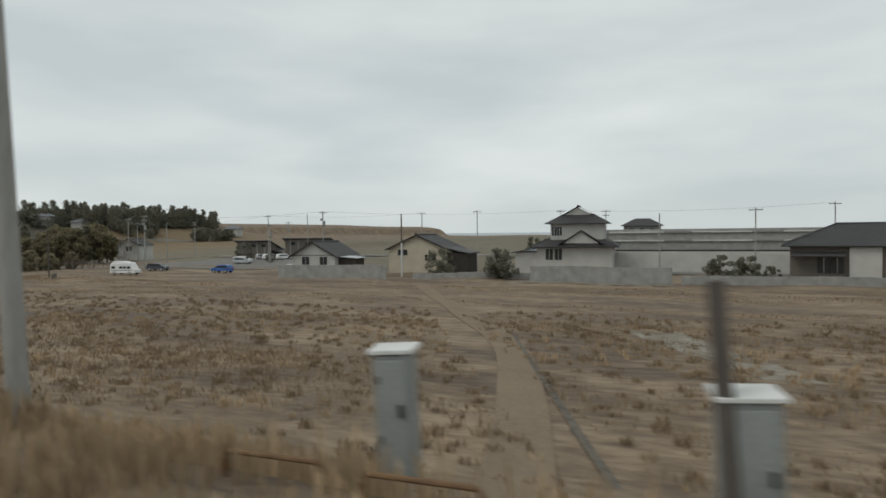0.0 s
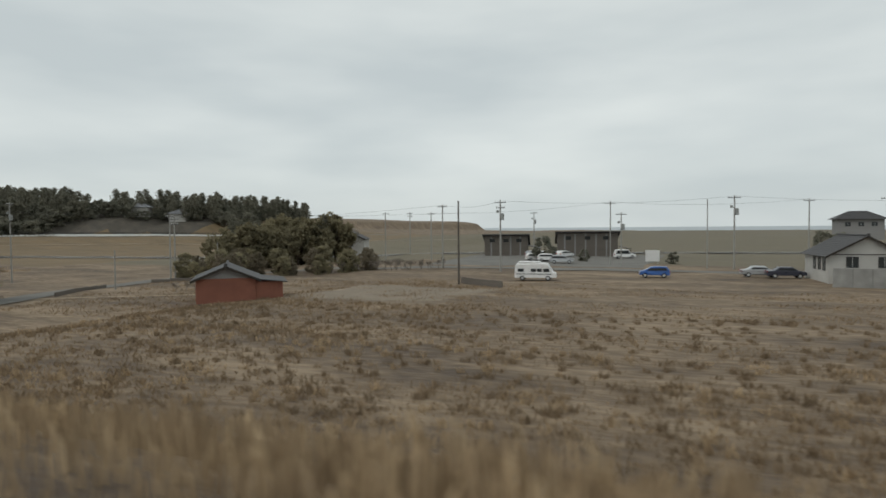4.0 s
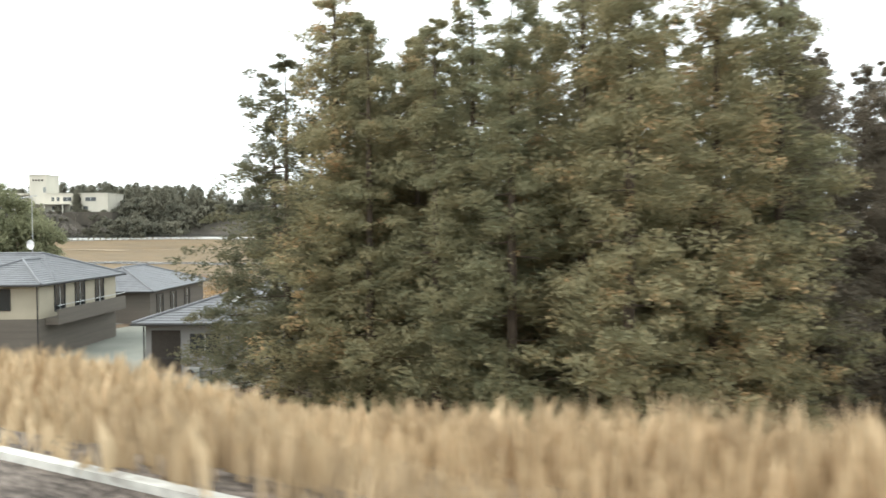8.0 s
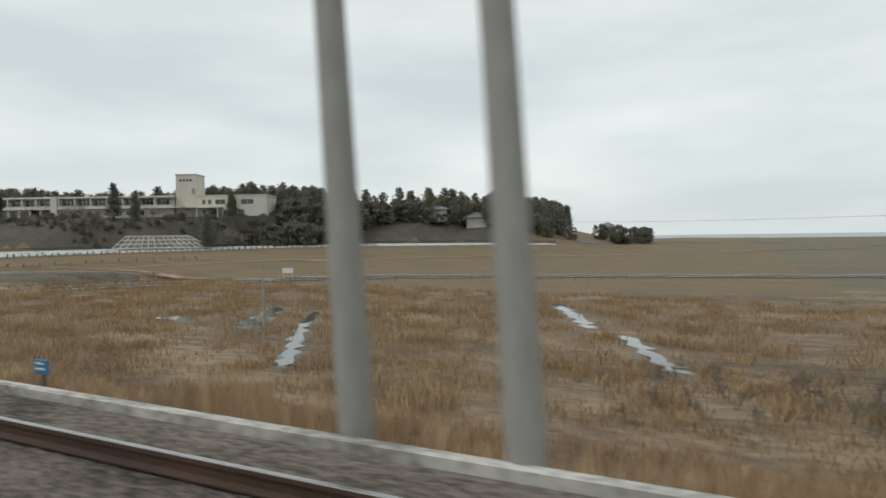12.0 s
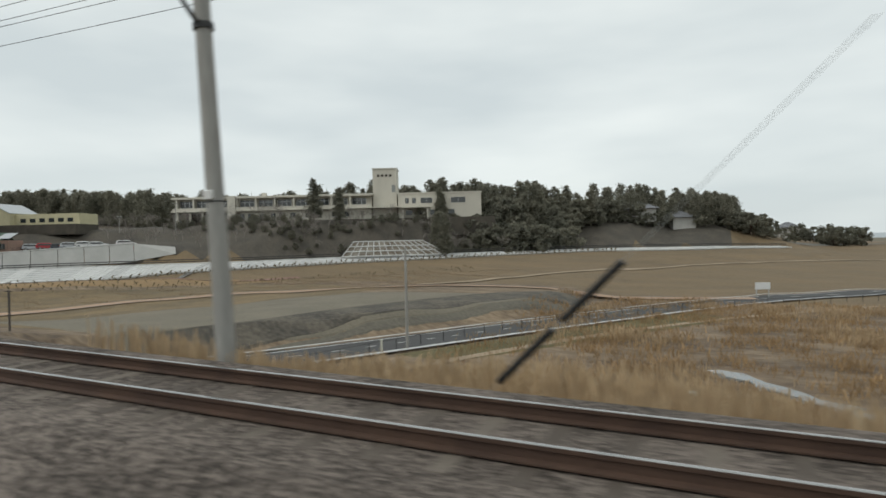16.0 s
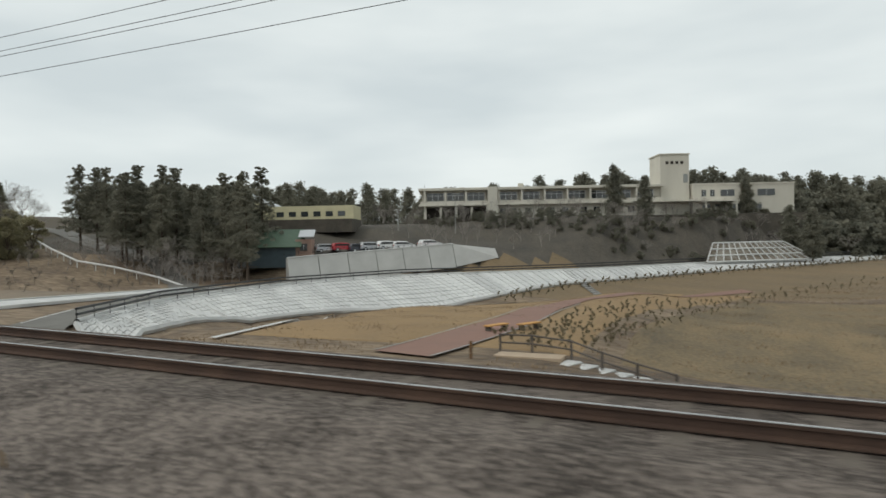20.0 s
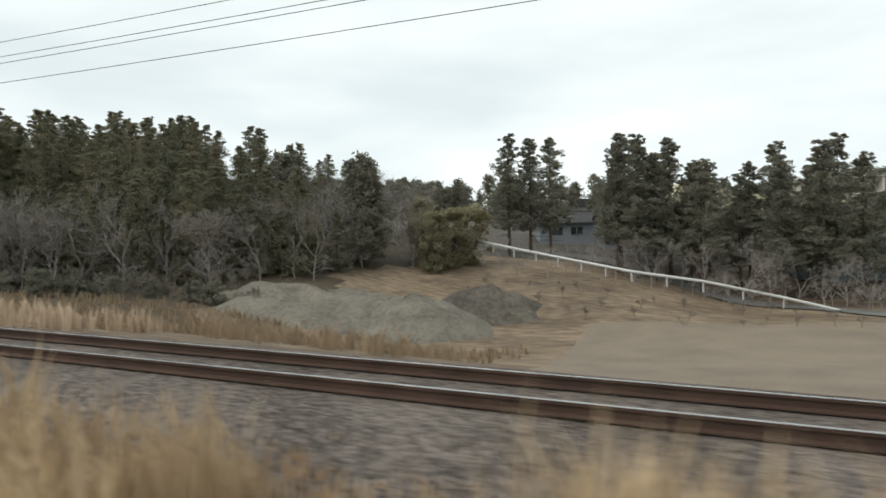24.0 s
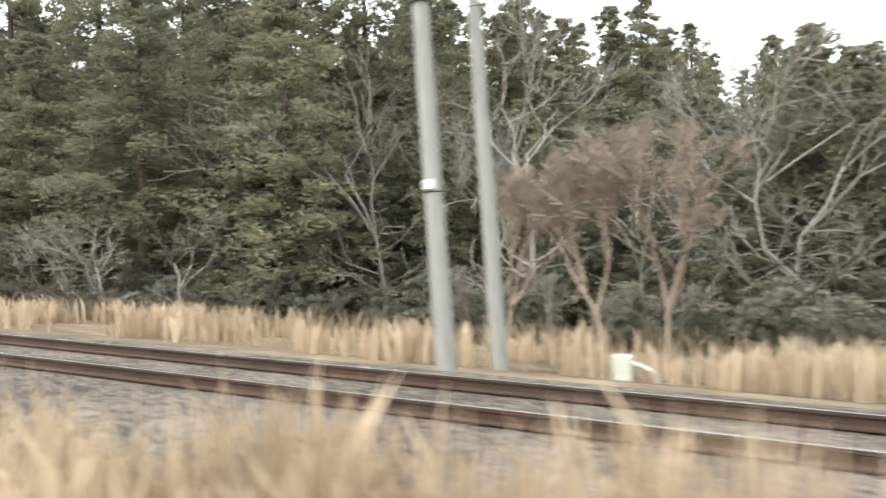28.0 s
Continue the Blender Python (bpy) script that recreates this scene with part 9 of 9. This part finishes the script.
blades("bank_grass", 60000, (30, -118, 2.0, 11), 0.62, STRAW_M, "straw-coloured dry grass on the railway bank", 1, lambda x, y: bank(x, y) & ~((x > -7.5) & (y < 4.7)) & ((x < -5 + np.sin(y * 3)) | (np.sin(x * 37.1 + y * 51.7) > 0.86)), 0.012, plume=0.8)
blades("bank_grass", 85000, (-118, -156, 2.0, 31), 1.05, STRAW, "tall golden dry grass on the railway bank", 2, lambda x, y: bank(x, y) & ((x < lane_edge(y) - 0.4) | (y < 6.9)) & ~((y < 6.3) & (x > -131)), 0.014, plume=1.2)
blades("bank_grass", 30000, (-156, -182, 2.9, 17), 0.7, STRAW, "golden dry grass below the cedar wood", 22, lambda x, y: bank(x, y) & (x > -172 + 3 * np.sin(y)), 0.014, plume=1.0)
blades("bank_grass", 34000, (-166, -184, 2.9, 17), 0.88, STRAW_R, "reddish-brown dry grass on the railway bank", 23, lambda x, y: bank(x, y) & (x < -168 + 3 * np.sin(y)), 0.013, plume=0.8)
blades("bank_grass", 5000, (-125, -113, 7.0, 11), 0.8, STRAW, "pale golden grass at the lane's mouth", 24, None, 0.014, plume=1.0)
blades("bank_grass", 66000, (-182, -262, 3.6, 24), 0.85, STRAW_R, "reddish-brown dry grass on the railway bank", 3, lambda x, y: bank(x, y) & ~((x > -209.5) & (y > 18.6)), 0.013, plume=0.8)
blades("bank_grass", 60000, (-244, -314.5, 5, 22), 0.95, STRAW, "pale dry grass on the railway bank", 4, lambda x, y: bank(x, y) & (y < 26 + (x + 320) * 0.02), 0.013, plume=0.8)
blades("bank_grass", 16000, (-218, -208.4, 17, 34), 0.7, STRAW_R, "rust-brown weeds beneath the garden trees", 61, None, 0.013, plume=0.5, clump=24, loose=0.4)
blades("bank_grass", 11000, (-2.4, -30, 2.7, 8.5), 0.34, STRAW_M, "pale straw grass on the bank by the line", 62, lambda x, y: bank(x, y) & ((x < -5) | (y < 5)), 0.012, plume=0.9, clump=24, loose=0.3)
blades("bank_grass", 16000, (-30, -80, 3.6, 10), 0.42, STRAW_M, "pale straw grass on the bank by the line", 63, bank, 0.012, plume=0.9, clump=24, loose=0.3)
blades("bank_grass", 700, (-118.6, -117.0, 5.2, 7.2), 0.62, STRAW, "tall pale grass at the bridge end", 64, None, 0.011, plume=1.0, clump=20, loose=0.22)
wood("shrub", SHRUBS, [(-214.6, 24), (-212.8, 22.4), (-211.4, 24.6), (-215.4, 28), (-210.6, 21.4), (-213.6, 20.6)], 0.4, 0.6, "low rust-brown shrub beneath the garden trees", "shrub", "bank shrubs")


def patches(x, y, k=0.0):
    """Where grass grows in long uneven drifts across a field."""
    return np.sin(x * 0.055 + 1.9 * np.sin(y * 0.19 + 0.4)) + np.sin(y * 0.41 + 1.3 * np.sin(x * 0.043)) + 0.7 * np.sin(y * 1.1 + 2.2 * np.sin(x * 0.09 + y * 0.03)) > k


off_track = lambda x, y: (np.abs(x + 6.3 + (y - 21) * 0.56) > 1.2) & ~((np.abs(x + 46.2 + (y - 24.5) * 0.48) < 0.8 + 0.6 * np.sin(y * 1.7)) & (y > 14) & (y < 34)) & ~((x < -97) & (y > 46) & (y < 64))
blades("field_grass", 120000, (60, -118, 9, 76), 0.16, STRAW_D, "short dull brown winter grass in the field", 5, lambda x, y: off_track(x, y) & patches(x, y), 0.024, lean=1.4)
blades("field_grass", 60000, (40, -118, 9, 44), 0.3, STRAW_M, "drifts of longer straw-coloured grass in the field", 45, lambda x, y: off_track(x, y) & patches(x + 40, y + 9, 0.9), 0.014, lean=0.9, plume=0.4)
blades("field_grass", 34000, (0, -118, 9, 30), 0.3, STRAW_D, "dull brown dead weeds near the bank", 46, lambda x, y: off_track(x, y) & patches(x * 2.3, y * 0.9 + 5, 0.5), 0.012, lean=0.9, clump=9, loose=0.3)
blades("field_tufts", 84000, (30, -118, 9, 46), 0.24, STRAW_D, "tufts of dull winter grass in the field", 47, off_track, 0.014, lean=0.9, clump=22, loose=0.13)
blades("field_tufts", 40000, (30, -118, 9, 34), 0.3, STRAW_M, "tufts of pale straw in the field", 48, lambda x, y: off_track(x, y) & patches(x * 0.8, y * 1.2), 0.012, lean=0.8, clump=18, loose=0.12)
blades("field_grass", 80000, (-206, -322, 20, 84), 0.5, STRAW_W, "tawny dry grass in the wet field", 6, lambda x, y: ~((x > -214) & (y < 56)) & ~in_pool(x, y), 0.02, lean=0.9, clump=60, loose=0.9)
blades("rust_grass", 52000, (-224, -318, 20, 80), 0.7, STRAW, "patches of tall pale grass in the wet field", 36, lambda x, y: (np.sin(x * 0.21 + y * 0.1) + np.sin(y * 0.33 - x * 0.07) > 0.35) & ~in_pool(x, y), 0.014, lean=0.4, clump=60, loose=0.9, plume=0.8)
blades("lane_grass", 26000, (-92, -150, 12, 70), 0.2, STRAW_D, "short dull brown winter grass beside the lane", 7, lambda x, y: ((x > -118.5) | (y > 34)) & (x > np.interp(y, (18, 30, 44, 60), (-119.5, -131, -138, -145))), 0.02, lean=1.0, clump=40, loose=0.9)
blades("verge_grass", 26000, (-478, -600, 9, 15), 0.62, STRAW_P, "tan dry grass beyond the far rail", 8, lambda x, y: bank(x, y) & (y > centre_y(x) + 2.7) & ~((x < -532) & (x > -536)) & (y < 13 + np.sin(x * 0.3)) & (np.sin(x * 0.9) + np.sin(x * 0.37 + y) > -0.9), 0.014, plume=1.0, clump=26, loose=0.28)
near_z = lambda x, y: -2.15 + climb(x)
between = lambda x, y: (y < centre_y(x) - 1.9) & ~((x < -532) & (x > -536)) & (np.sin(x * 0.55) + np.sin(x * 0.23 + 1) + 0.6 * np.sin(y * 2.1 + x) > -0.6 - 2.4 * np.clip((-x - 480) / 12, 0, 1) * np.clip((x + 540) / 6, 0, 1))
blades("trackside_grass", 84000, (-474, -600, 1.2, 4.3), 0.95, STRAW_P, "tall straw-coloured dry grass between the tracks", 9, between, 0.008, near_z, 1.0, lean=0.45, clump=40, loose=0.3)
blades("trackside_grass", 19000, (-470, -600, 1.6, 4.4), 0.6, STRAW_P, "short tawny dry grass between the tracks", 19, lambda x, y: ~((x < -532) & (x > -536)) & (y < centre_y(x) - 1.8), 0.012, near_z, 0.6)
blades("tall_reed_grass", 100, (-483.60, -483.66, 2.9, 2.95), 1.9, STRAW, "very tall pale plume grass between the tracks", 29, None, 0.009, near_z, 1.6, lean=0.12, clump=40, loose=0.06)
blades("trackside_grass", 26000, (-445.2, -482, 1.4, 4.4), 0.34, STRAW_P, "low dry weeds between the tracks", 39, None, 0.012, near_z, 0.6, clump=20, loose=0.25)
blades("trackside_grass", 17000, (-458, -484, 1.6, 3.3), 1.0, STRAW, "tall dry weeds beside our track", 49, lambda x, y: np.sin(x * 0.8) + np.sin(x * 2.1 + 1) > -0.2, 0.009, near_z, 0.8, lean=0.35, clump=30, loose=0.22)
blades("trackside_grass", 14000, (-446, -478, 1.4, 4.2), 0.36, STRAW_R, "short pale weeds between the tracks", 59, None, 0.012, near_z, 0.6, clump=16, loose=0.3)
blades("trackside_grass", 900, (-330, -446, 1.4, 3.6), 0.3, STRAW_D, "sparse dead weeds in the ballast", 10, lambda x, y: np.sin(x * 0.4) > 0.2, 0.012, near_z, 0.5)
blades("lawn_grass", 70000, (-412, -340, 26, 120), 0.16, STRAW_D, "short dead grass on the levee slope", 11, lambda x, y: ~((x < -339) & (x > -361) & (y < 68)) & ~((x < -380) & (x > -398) & (y < 78) & (np.abs(x + 394.5 - (y - 30) * 0.2) < 3)) & (y < 60 + (x + 412) * 0.9 + 8), 0.016, lean=1.0)
blades("forest_litter", 30000, (-470, -600, 12.5, 40), 0.65, STRAW_D, "dull dead grass at the forest edge", 12, lambda x, y: ~((x > -474) & (y > 20)) & (y < 22 + np.maximum(0, x + 530) * 0.5), 0.02, lean=0.7, clump=8)
